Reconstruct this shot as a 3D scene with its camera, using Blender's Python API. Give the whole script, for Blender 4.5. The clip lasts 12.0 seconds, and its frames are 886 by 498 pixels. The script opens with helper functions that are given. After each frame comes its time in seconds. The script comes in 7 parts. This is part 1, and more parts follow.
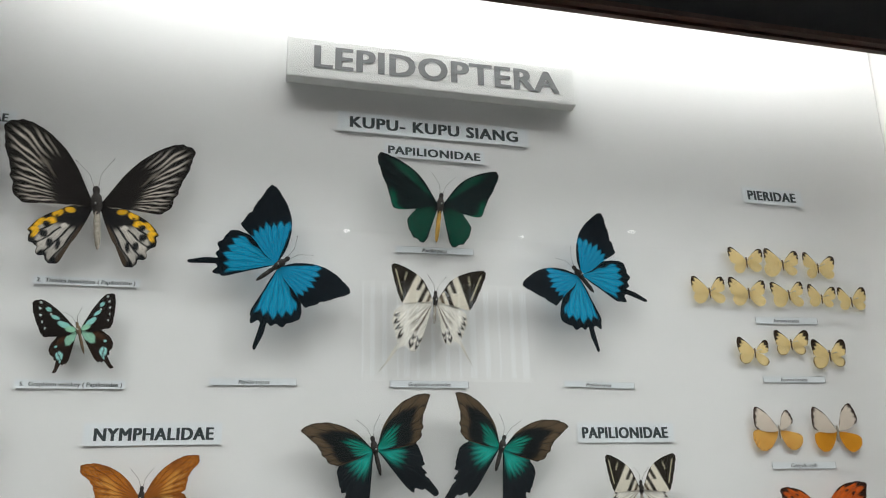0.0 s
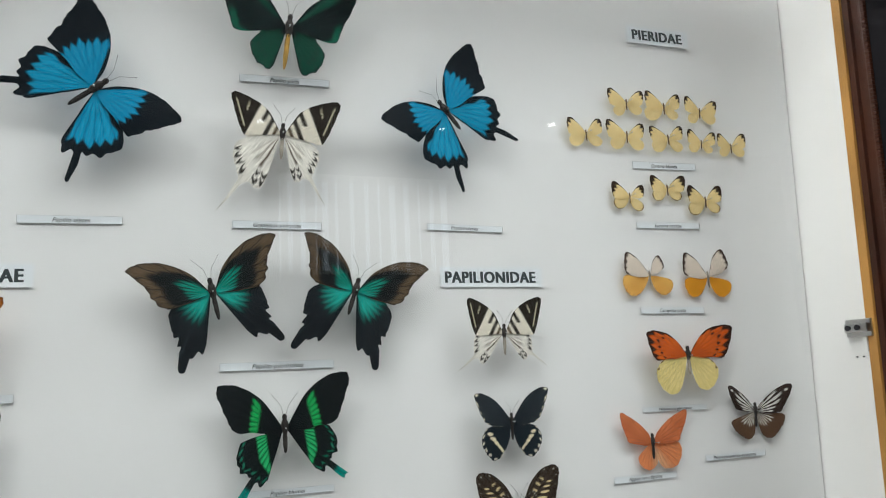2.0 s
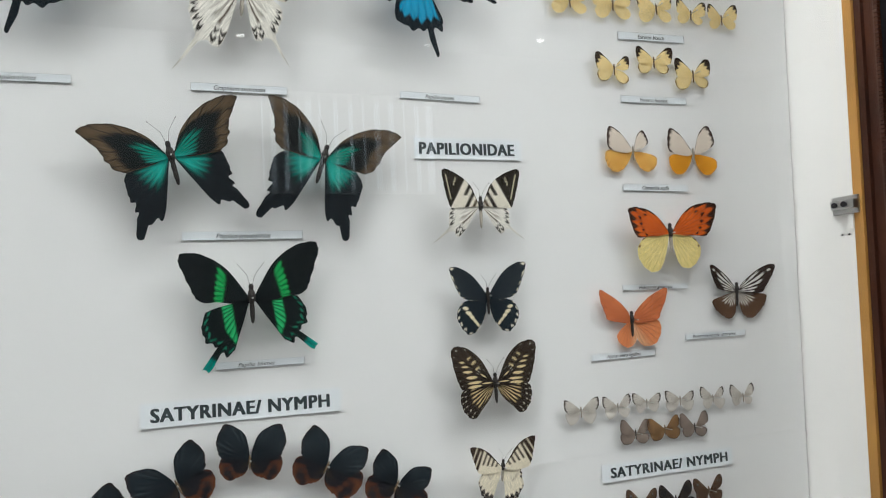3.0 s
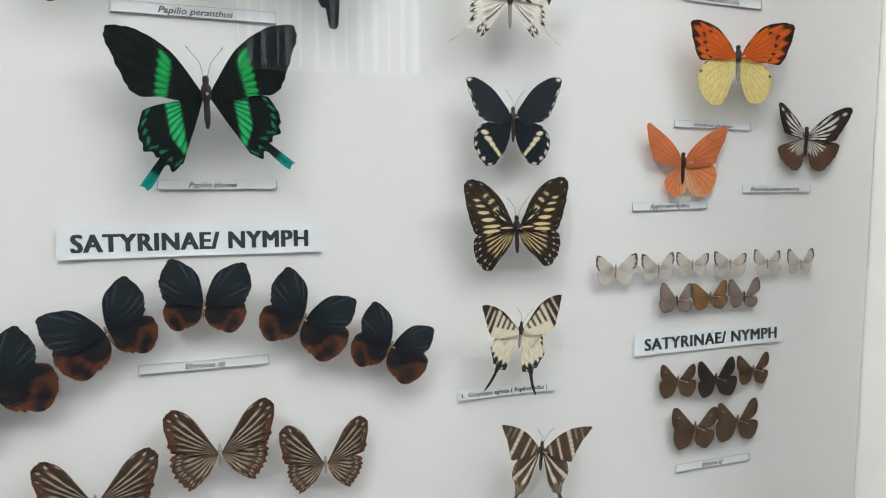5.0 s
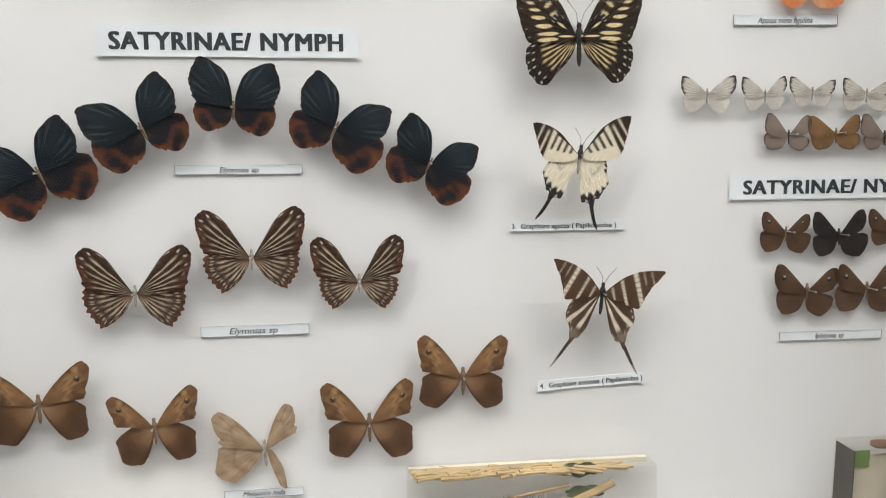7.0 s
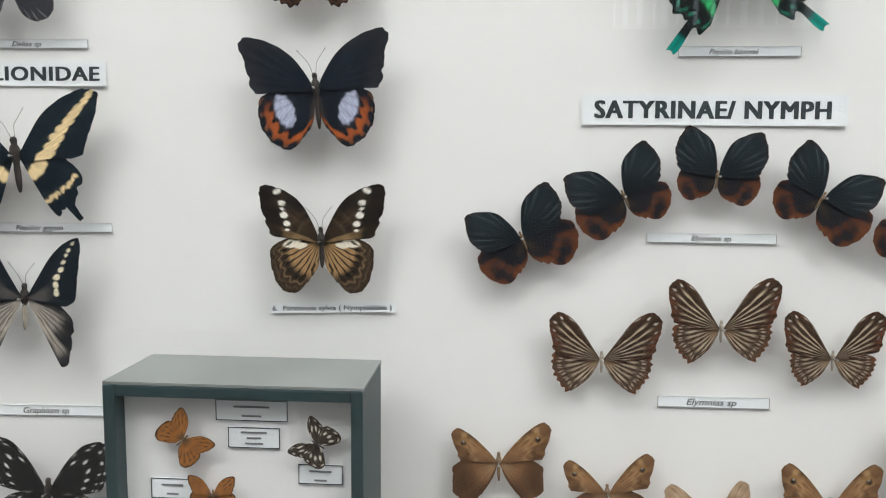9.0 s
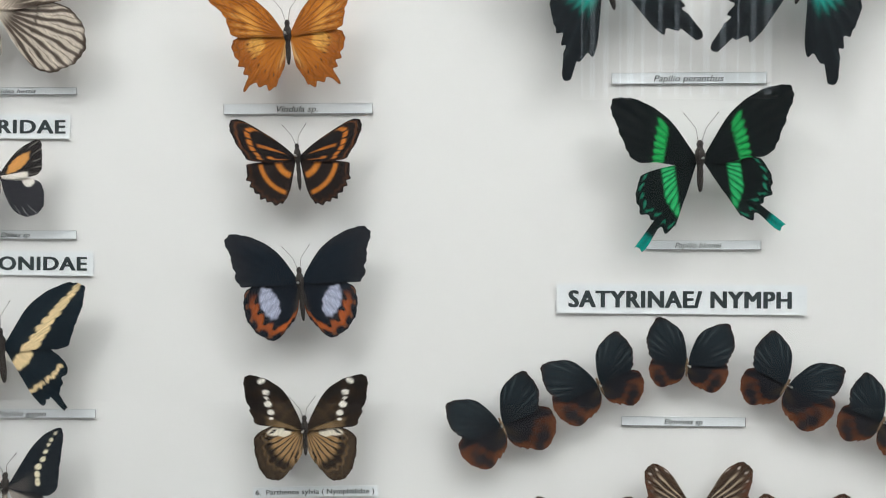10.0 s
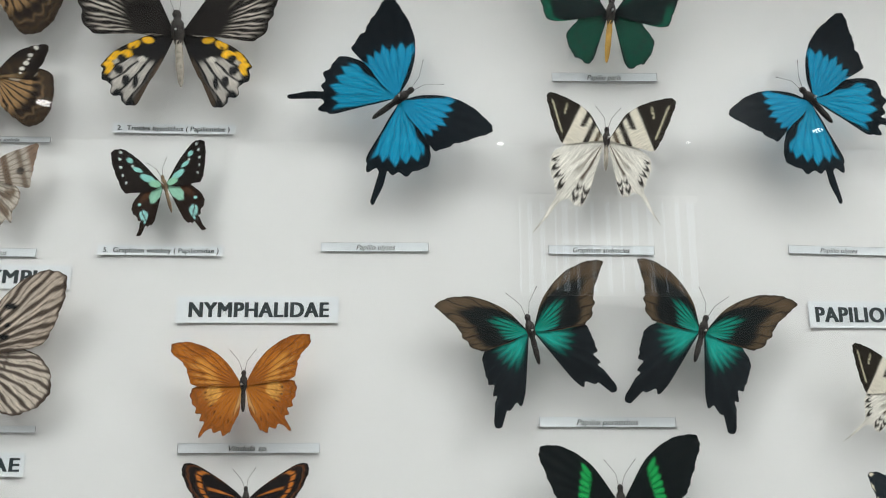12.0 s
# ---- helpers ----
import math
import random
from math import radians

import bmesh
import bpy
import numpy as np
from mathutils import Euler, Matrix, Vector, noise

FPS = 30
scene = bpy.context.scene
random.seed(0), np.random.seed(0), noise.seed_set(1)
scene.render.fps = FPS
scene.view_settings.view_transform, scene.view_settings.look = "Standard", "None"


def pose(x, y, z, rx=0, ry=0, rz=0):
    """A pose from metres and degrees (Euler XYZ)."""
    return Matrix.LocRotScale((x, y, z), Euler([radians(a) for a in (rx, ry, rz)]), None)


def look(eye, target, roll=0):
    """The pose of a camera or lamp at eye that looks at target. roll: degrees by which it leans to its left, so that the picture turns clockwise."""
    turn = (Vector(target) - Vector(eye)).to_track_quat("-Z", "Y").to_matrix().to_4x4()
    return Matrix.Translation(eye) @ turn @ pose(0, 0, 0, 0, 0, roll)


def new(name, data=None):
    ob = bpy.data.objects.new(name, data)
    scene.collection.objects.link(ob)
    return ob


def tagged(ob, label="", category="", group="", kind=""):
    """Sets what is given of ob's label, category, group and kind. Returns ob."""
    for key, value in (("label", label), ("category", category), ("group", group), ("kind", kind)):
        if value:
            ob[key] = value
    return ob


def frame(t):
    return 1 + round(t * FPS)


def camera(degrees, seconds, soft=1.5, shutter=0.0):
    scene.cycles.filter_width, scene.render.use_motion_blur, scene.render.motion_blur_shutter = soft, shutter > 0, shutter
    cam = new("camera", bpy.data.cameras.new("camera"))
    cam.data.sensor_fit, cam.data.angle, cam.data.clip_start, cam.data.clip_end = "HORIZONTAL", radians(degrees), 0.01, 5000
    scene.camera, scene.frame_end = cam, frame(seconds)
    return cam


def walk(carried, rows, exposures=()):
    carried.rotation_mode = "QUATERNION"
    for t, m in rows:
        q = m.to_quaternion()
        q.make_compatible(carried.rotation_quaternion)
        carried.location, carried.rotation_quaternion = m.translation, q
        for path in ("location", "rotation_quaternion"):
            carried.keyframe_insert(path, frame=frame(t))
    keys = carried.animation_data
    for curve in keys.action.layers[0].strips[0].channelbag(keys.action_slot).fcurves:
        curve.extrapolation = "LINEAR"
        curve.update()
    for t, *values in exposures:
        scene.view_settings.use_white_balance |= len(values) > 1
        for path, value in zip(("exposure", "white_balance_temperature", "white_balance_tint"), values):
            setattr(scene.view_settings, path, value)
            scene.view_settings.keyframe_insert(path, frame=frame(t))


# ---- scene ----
cam = camera(60.8, 12.0, soft=1.0)
PATH = [
    (0, (-0.001, -0.025, 1.492), (0.473, 1.819, 2.103), -1.4),
    (0.5, (0.034, -0.015, 1.487), (0.612, 1.808, 2.071), -2.3),
    (1, (0.051, -0.001, 1.478), (0.688, 1.821, 2.003), -2.7),
    (1.5, (0.058, 0.01, 1.466), (0.715, 1.847, 1.906), -2.8),
    (2, (0.071, 0.02, 1.453), (0.739, 1.873, 1.799), -2.8),
    (2.5, (0.083, 0.031, 1.437), (0.77, 1.893, 1.686), -2.9),
    (3, (0.089, 0.046, 1.414), (0.788, 1.914, 1.561), -3.0),
    (3.5, (0.093, 0.07, 1.394), (0.795, 1.941, 1.464), -3.5),
    (3.7, (0.095, 0.083, 1.388), (0.795, 1.956, 1.42), -3.4),
    (5.3, (0.125, 0.184, 1.358), (0.875, 2.032, 1.214), -0.3),
    (5.5, (0.155, 0.189, 1.341), (0.863, 2.054, 1.198), -0.2),
    (6, (0.202, 0.197, 1.31), (0.757, 2.105, 1.089), -0.3),
    (6.5, (0.226, 0.186, 1.299), (0.634, 2.128, 1.05), -0.5),
    (7, (0.208, 0.175, 1.295), (0.428, 2.143, 1.015), -0.4),
    (7.5, (0.167, 0.166, 1.308), (0.169, 2.138, 0.978), -0.6),
    (7.7, (0.141, 0.164, 1.301), (0.092, 2.142, 1.008), -0.7),
    (9.3, (0.025, 0.191, 1.332), (-0.124, 2.176, 1.137), 0.5),
    (9.5, (0.027, 0.192, 1.351), (-0.09, 2.181, 1.181), 0.4),
    (10, (0.026, 0.178, 1.39), (-0.052, 2.176, 1.328), -0.0),
    (10.5, (0.022, 0.162, 1.431), (-0.066, 2.159, 1.478), -0.5),
    (11, (0.023, 0.148, 1.448), (-0.065, 2.136, 1.653), -0.5),
    (11.5, (0.024, 0.139, 1.467), (-0.018, 2.113, 1.788), -0.0),
    (12, (0.027, 0.131, 1.479), (0.097, 2.087, 1.892), 0.1),
]
EXPOSURES = [(0, 0.02, 6350, 8), (0.7, 0.09, 6300, 8), (1.5, 0.15, 6230, 7), (2.5, 0.18, 6230, 8), (3.7, 0.28, 6280, 9), (5.5, 0.42, 6330, 10), (6.5, 0.50, 6500, 12), (7.7, 0.56, 6540, 12), (9.3, 0.56, 6400, 10), (10.5, 0.45, 6370, 9), (12, 0.32, 6350, 8)]
walk(cam, [(t, look(eye, target, roll)) for t, eye, target, roll in PATH], EXPOSURES)

# ---------------------------------------------------------------- plan, in metres
BOARD = 0.6025          # face of the white pin board (plane y)
GLASS = 0.505           # glass of the show case
SHELF = 1.0             # floor of the show case
TOP = 1.911             # under edge of the door's top rail


def side_x(z):
    """The right side of the case leans out a little towards the top."""
    return 0.6615 + 0.044 * (z - 1.60)


# ---------------------------------------------------------------- world and light
world = bpy.data.worlds.new("room_air")
scene.world = world
world.use_nodes = True
world.node_tree.nodes["Background"].inputs["Color"].default_value = (0.9, 0.95, 1.0, 1)
world.node_tree.nodes["Background"].inputs["Strength"].default_value = 0.05


def area_lamp(name, at, target, sx, sy, watts, colour):
    data = bpy.data.lights.new(name, "AREA")
    data.shape, data.size, data.size_y, data.energy, data.color = "RECTANGLE", sx, sy, watts, colour
    ob = new(name, data)
    ob.matrix_world = look(at, target)
    return ob


area_lamp("case_tube_lamp", (0.22, 0.528, 1.998), (0.22, 0.56, 1.0), 0.90, 0.06, 2.2, (1.0, 0.985, 0.95))
area_lamp("ceiling_lamp_front", (0.25, -0.12, 2.66), (0.25, -0.12, 0.0), 1.6, 0.6, 14.0, (1.0, 0.99, 0.95))
# Two added fills, out of view, that brighten the board from both sides.
area_lamp("fill_lamp_left", (-1.6, -1.0, 3.5), (-1.6, -1.0, 0.0), 1.2, 0.8, 27.0, (1.0, 0.99, 0.95))
area_lamp("fill_lamp_right", (2.3, -1.0, 3.5), (2.3, -1.0, 0.0), 1.2, 0.8, 31.0, (1.0, 0.99, 0.95))


# ---------------------------------------------------------------- materials
def material(name, colour, rough=0.6, metal=0.0, noise_scale=0.0, amount=0.1, bump=0.0, bump_scale=200.0, spec=0.5, second=None, coat=0.0):
    """A procedural surface: colour varied at two scales, fine relief."""
    m = bpy.data.materials.new(name)
    m.use_nodes = True
    nt = m.node_tree
    p = nt.nodes["Principled BSDF"]
    p.inputs["Base Color"].default_value = (*colour, 1)
    p.inputs["Roughness"].default_value = rough
    p.inputs["Metallic"].default_value = metal
    p.inputs["Specular IOR Level"].default_value = spec
    p.inputs["Coat Weight"].default_value = coat
    geo = nt.nodes.new("ShaderNodeTexCoord")
    if noise_scale:
        big = nt.nodes.new("ShaderNodeTexNoise")
        big.inputs["Scale"].default_value, big.inputs["Detail"].default_value = noise_scale, 6
        nt.links.new(geo.outputs["Object"], big.inputs["Vector"])
        ramp = nt.nodes.new("ShaderNodeValToRGB")
        ramp.color_ramp.elements[0].position, ramp.color_ramp.elements[1].position = 0.3, 0.7
        other = second if second else tuple(c * (1 - amount) for c in colour)
        ramp.color_ramp.elements[0].color = (*other, 1)
        ramp.color_ramp.elements[1].color = (*colour, 1)
        nt.links.new(big.outputs["Fac"], ramp.inputs["Fac"])
        nt.links.new(ramp.outputs["Color"], p.inputs["Base Color"])
    if bump:
        fine = nt.nodes.new("ShaderNodeTexNoise")
        fine.inputs["Scale"].default_value, fine.inputs["Detail"].default_value = bump_scale, 4
        nt.links.new(geo.outputs["Object"], fine.inputs["Vector"])
        b = nt.nodes.new("ShaderNodeBump")
        b.inputs["Strength"].default_value, b.inputs["Distance"].default_value = bump, 0.001
        nt.links.new(fine.outputs["Fac"], b.inputs["Height"])
        nt.links.new(b.outputs["Normal"], p.inputs["Normal"])
    return m


def wing_material(name, rough, thin):
    """Scaled wing membrane: colour from the wing's own pattern, grain of the scales, light through thin wings."""
    m = bpy.data.materials.new(name)
    m.use_nodes = True
    nt = m.node_tree
    p = nt.nodes["Principled BSDF"]
    p.inputs["Roughness"].default_value = rough
    p.inputs["Specular IOR Level"].default_value = 0.08
    att = nt.nodes.new("ShaderNodeVertexColor")
    att.layer_name = "pattern"
    geo = nt.nodes.new("ShaderNodeTexCoord")
    grain = nt.nodes.new("ShaderNodeTexNoise")
    grain.inputs["Scale"].default_value, grain.inputs["Detail"].default_value = 55, 5
    nt.links.new(geo.outputs["Object"], grain.inputs["Vector"])
    rng = nt.nodes.new("ShaderNodeMapRange")
    rng.inputs["To Min"].default_value, rng.inputs["To Max"].default_value = 0.72, 1.25
    nt.links.new(grain.outputs["Fac"], rng.inputs["Value"])
    stretch = nt.nodes.new("ShaderNodeMapping")
    stretch.inputs["Scale"].default_value = (7, 85, 20)
    nt.links.new(geo.outputs["Object"], stretch.inputs["Vector"])
    streak = nt.nodes.new("ShaderNodeTexNoise")
    streak.inputs["Scale"].default_value, streak.inputs["Detail"].default_value = 1.0, 5
    nt.links.new(stretch.outputs["Vector"], streak.inputs["Vector"])
    srng = nt.nodes.new("ShaderNodeMapRange")
    srng.inputs["From Min"].default_value, srng.inputs["From Max"].default_value = 0.3, 0.7
    srng.inputs["To Min"].default_value, srng.inputs["To Max"].default_value = 0.70, 1.28
    nt.links.new(streak.outputs["Fac"], srng.inputs["Value"])
    both = nt.nodes.new("ShaderNodeMath")
    both.operation = "MULTIPLY"
    nt.links.new(rng.outputs["Result"], both.inputs[0])
    nt.links.new(srng.outputs["Result"], both.inputs[1])
    mul = nt.nodes.new("ShaderNodeMix")
    mul.data_type, mul.blend_type = "RGBA", "MULTIPLY"
    mul.inputs["Factor"].default_value = 1.0
    nt.links.new(att.outputs["Color"], mul.inputs["A"])
    nt.links.new(both.outputs["Value"], mul.inputs["B"])
    nt.links.new(mul.outputs["Result"], p.inputs["Base Color"])
    b = nt.nodes.new("ShaderNodeBump")
    b.inputs["Strength"].default_value, b.inputs["Distance"].default_value = 0.25, 0.0006
    nt.links.new(grain.outputs["Fac"], b.inputs["Height"])
    nt.links.new(b.outputs["Normal"], p.inputs["Normal"])
    if thin:
        tr = nt.nodes.new("ShaderNodeBsdfTranslucent")
        nt.links.new(mul.outputs["Result"], tr.inputs["Color"])
        mx = nt.nodes.new("ShaderNodeMixShader")
        mx.inputs["Fac"].default_value = thin
        nt.links.new(p.outputs["BSDF"], mx.inputs[1])
        nt.links.new(tr.outputs["BSDF"], mx.inputs[2])
        nt.links.new(mx.outputs["Shader"], nt.nodes["Material Output"].inputs["Surface"])
    return m


def clear_material(name, tint, rough):
    """Real clear glass or resin."""
    m = bpy.data.materials.new(name)
    m.use_nodes = True
    p = m.node_tree.nodes["Principled BSDF"]
    p.inputs["Base Color"].default_value = (*tint, 1)
    p.inputs["Transmission Weight"].default_value = 1.0
    p.inputs["Roughness"].default_value = rough
    p.inputs["IOR"].default_value = 1.45
    return m


def thin_clear_material(name, tint):
    """Clear cast resin with a weak even gloss."""
    m = bpy.data.materials.new(name)
    m.use_nodes = True
    nt = m.node_tree
    nt.nodes.remove(nt.nodes["Principled BSDF"])
    t = nt.nodes.new("ShaderNodeBsdfTransparent")
    t.inputs["Color"].default_value = (*tint, 1)
    g = nt.nodes.new("ShaderNodeBsdfGlossy")
    g.inputs["Roughness"].default_value = 0.08
    mx = nt.nodes.new("ShaderNodeMixShader")
    mx.inputs["Fac"].default_value = 0.10
    nt.links.new(t.outputs["BSDF"], mx.inputs[1])
    nt.links.new(g.outputs["BSDF"], mx.inputs[2])
    nt.links.new(mx.outputs["Shader"], nt.nodes["Material Output"].inputs["Surface"])
    return m


def glow_material(name, colour, strength):
    m = bpy.data.materials.new(name)
    m.use_nodes = True
    p = m.node_tree.nodes["Principled BSDF"]
    p.inputs["Base Color"].default_value = (*colour, 1)
    p.inputs["Emission Color"].default_value = (*colour, 1)
    p.inputs["Emission Strength"].default_value = strength
    return m


WING = wing_material("wing_scales", 0.62, 0.0)
WING_SILK = wing_material("wing_scales_silky", 0.42, 0.0)
WING_THIN = wing_material("wing_membrane_thin", 0.6, 0.28)
BODY_DARK = material("insect_body_dark", (0.035, 0.03, 0.028), 0.8, 0, 300, 0.5, 0.8, 900, 0.3)
BODY_BROWN = material("insect_body_brown", (0.22, 0.15, 0.09), 0.85, 0, 300, 0.5, 0.8, 900, 0.3)
BODY_PALE = material("insect_body_pale", (0.42, 0.38, 0.32), 0.85, 0, 300, 0.5, 0.8, 900, 0.3)
BODY_GOLD = material("insect_abdomen_gold", (0.55, 0.32, 0.06), 0.7, 0, 200, 0.5, 0.8, 900, 0.3)
ANTENNA = material("insect_antenna", (0.03, 0.027, 0.025), 0.6)
PIN = material("steel_pin", (0.62, 0.62, 0.6), 0.3, 1.0)
BOARD_MAT = material("white_laminate_board", (0.74, 0.745, 0.745), 0.42, 0, 3.0, 0.04, 0.05, 60, 0.4)
SIDE_MAT = material("white_melamine", (0.87, 0.86, 0.84), 0.35, 0, 4.0, 0.03, 0.04, 80, 0.5)
PAPER = material("white_paper", (0.735, 0.775, 0.805), 0.75, 0, 30, 0.05, 0.3, 700, 0.3)
FOAM = material("white_foam_board", (0.74, 0.75, 0.74), 0.85, 0, 60, 0.08, 0.5, 900, 0.3)
INK = material("black_ink", (0.018, 0.03, 0.035), 0.6)
INK_GREY = material("grey_print", (0.17, 0.178, 0.185), 0.6)
INK_SOFT = material("soft_print", (0.15, 0.16, 0.17), 0.7)
EDGE_WOOD = material("pine_lipping", (0.52, 0.26, 0.06), 0.5, 0, 12, 0.35, 0.2, 150)
DARK_WOOD = material("dark_stained_wood", (0.065, 0.019, 0.008), 0.45, 0, 14, 0.55, 0.2, 90, 0.3)
BLACK_WOOD = material("black_lacquered_wood", (0.006, 0.005, 0.007), 0.6, 0, 10, 0.4, 0.1, 120, 0.15)
STEEL = material("nickel_plated_steel", (0.55, 0.55, 0.54), 0.28, 1.0, 40, 0.2, 0.1, 200)
STEEL_DARK = material("dark_screw_recess", (0.03, 0.03, 0.035), 0.4, 0.6)
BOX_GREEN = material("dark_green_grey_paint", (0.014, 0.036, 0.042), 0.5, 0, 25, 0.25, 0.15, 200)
BOX_TOP = material("pale_grey_top", (0.19, 0.205, 0.205), 0.6, 0, 25, 0.2, 0.2, 150)
CARD = material("white_card", (0.70, 0.71, 0.72), 0.7, 0, 20, 0.05, 0.2, 400)
LEAF_GREEN = material("dried_leaf_green", (0.06, 0.10, 0.03), 0.7, 0, 90, 0.6, 0.5, 300)
TWIG = material("dried_straw", (0.55, 0.38, 0.19), 0.8, 0, 70, 0.5, 0.6, 300)
COCOON = material("brown_chrysalis", (0.30, 0.15, 0.07), 0.7, 0, 60, 0.5, 0.5, 300)
LABEL_GREEN = material("green_printed_strip", (0.12, 0.22, 0.04), 0.6)
ACRYLIC = thin_clear_material("clear_resin", (0.985, 0.985, 0.97))
PANE = clear_material("case_glass", (0.99, 0.995, 0.99), 0.0)
ROOM_WALL = material("room_paint", (0.22, 0.22, 0.215), 0.8, 0, 2, 0.1, 0.1, 60)
ROOM_FLOOR = material("room_floor_bounce", (0.42, 0.40, 0.38), 0.4, 0, 2, 0.15, 0.05, 60)
ROOM_CEILING = material("room_ceiling", (0.35, 0.35, 0.35), 0.9, 0, 2, 0.06, 0.1, 60)
BLIND = material("blind_fabric", (0.62, 0.63, 0.62), 0.8, 0, 20, 0.1, 0.2, 300)
GLOW_WINDOW = glow_material("bright_daylight_outside", (0.85, 0.93, 1.0), 0.45)
GLOW_LAMP = glow_material("lit_downlight", (1.0, 0.98, 0.95), 9.0)


# ---------------------------------------------------------------- building helpers
def mesh_of(name, bm, mat, smooth=False):
    data = bpy.data.meshes.new(name)
    bm.to_mesh(data)
    bm.free()
    data.materials.append(mat)
    if smooth:
        data.shade_smooth()
    return data


def part(name, bm, mat, parent, label="", smooth=False):
    """One mesh object under a thing or a part."""
    ob = new(name, mesh_of(name, bm, mat, smooth))
    ob.parent = parent
    if label:
        ob["label"] = label
    return ob


def solid(name, bm, mat, label, category, group="", kind="", smooth=False):
    """One top-level mesh object."""
    return tagged(new(name, mesh_of(name, bm, mat, smooth)), label, category, group, kind)


def box(bm, x0, x1, y0, y1, z0, z1, bevel=0.0):
    """A box, its edges bevelled, added to bm."""
    made = bmesh.ops.create_cube(bm, size=1.0)["verts"]
    for v in made:
        v.co = Vector((x0 + (v.co.x + 0.5) * (x1 - x0), y0 + (v.co.y + 0.5) * (y1 - y0), z0 + (v.co.z + 0.5) * (z1 - z0)))
    if bevel:
        edges = list({e for v in made for e in v.link_edges})
        bmesh.ops.bevel(bm, geom=edges, offset=bevel, segments=2, affect="EDGES", profile=0.6)
    return bm


def boxed(*args, **kw):
    return box(bmesh.new(), *args, **kw)


def prism(bm, outline, depth, m):
    """A flat outline (x, y pairs) given thickness along local z, moved by m."""
    low = [bm.verts.new(m @ Vector((x, y, 0))) for x, y in outline]
    high = [bm.verts.new(m @ Vector((x, y, depth))) for x, y in outline]
    n = len(outline)
    bm.faces.new(high)
    bm.faces.new(low[::-1])
    for i in range(n):
        bm.faces.new((low[i], low[(i + 1) % n], high[(i + 1) % n], high[i]))
    return bm


def rod(bm, a, b, r0, r1, sides=8):
    """A tapered rod from a to b."""
    a, b = Vector(a), Vector(b)
    turn = (b - a).to_track_quat("Z", "Y").to_matrix()
    rings = []
    for at, r in ((a, r0), (b, r1)):
        rings.append([bm.verts.new(at + turn @ Vector((r * math.cos(2 * math.pi * i / sides), r * math.sin(2 * math.pi * i / sides), 0))) for i in range(sides)])
    for i in range(sides):
        bm.faces.new((rings[0][i], rings[0][(i + 1) % sides], rings[1][(i + 1) % sides], rings[1][i]))
    bm.faces.new(rings[1])
    bm.faces.new(rings[0][::-1])
    return bm


def empty(name, m, label, category, group=""):
    ob = new(name)
    ob.empty_display_size = 0.01
    ob.matrix_world = m
    return tagged(ob, label, category, group)


def face_on(x, z, lift=0.0, turn=0.0):
    """A pose on the board: local x to the right, y up, z towards the viewer."""
    return pose(x, BOARD - lift, z, 90, 0, 0) @ pose(0, 0, 0, 0, 0, turn)


# ---------------------------------------------------------------- the room round the case
def slab(name, x0, x1, y0, y1, z0, z1, mat, label, category):
    return solid(name, boxed(x0, x1, y0, y1, z0, z1), mat, label, category, kind="structure")


# The floor is unseen; its pale colour is there to bounce light upwards.
slab("floor", -5, 6, -9, 1.2, -0.1, 0.0, ROOM_FLOOR, "unseen floor of the exhibition room, pale to bounce light", "floor")
slab("ceiling", -5, 6, -9, 1.2, 3.6, 3.7, ROOM_CEILING, "plain white ceiling of the exhibition room", "ceiling")
slab("wall_north", -5, 6, 1.0, 1.2, 0.0, 3.6, ROOM_WALL, "plain painted wall behind the show case", "wall")
slab("wall_west", -5.2, -5, -9, 1.2, 0.0, 3.6, ROOM_WALL, "plain painted side wall of the room", "wall")
slab("wall_east", 6, 6.2, -9, 1.2, 0.0, 3.6, ROOM_WALL, "plain painted side wall of the room", "wall")

# south wall with a real opening for the window
WX0, WX1, WZ0, WZ1 = 0.85, 2.35, 2.35, 3.2
wy0, wy1 = -5.2, -5.0
bm = bmesh.new()
box(bm, -5, WX0, wy0, wy1, 0, 3.6)
box(bm, WX1, 6, wy0, wy1, 0, 3.6)
box(bm, WX0, WX1, wy0, wy1, 0, WZ0)
box(bm, WX0, WX1, wy0, wy1, WZ1, 3.6)
solid("wall_south", bm, ROOM_WALL, "plain painted wall with a blind-covered window", "wall", kind="structure")
window = tagged(new("window_1"), "window with pale vertical blinds, daylight behind", "window", kind="structure")
part("window_frame", box(boxed(WX0, WX1, wy0 + 0.05, wy1 - 0.05, WZ0, WZ0 + 0.04), WX0, WX1, wy0 + 0.05, wy1 - 0.05, WZ1 - 0.04, WZ1), SIDE_MAT, window)
part("pane", boxed(WX0, WX1, wy0 + 0.02, wy0 + 0.03, WZ0, WZ1), GLOW_WINDOW, window, "bright daylight behind the blind")
random.seed(3)
x = WX0 + 0.02
while x < WX1 - 0.10:
    wide = random.uniform(0.04, 0.10)
    part("slat", boxed(x, x + wide, wy1 - 0.04, wy1 - 0.036, WZ0 + 0.02, WZ1 - 0.02), BLIND, window)
    x += wide + random.uniform(0.015, 0.06)


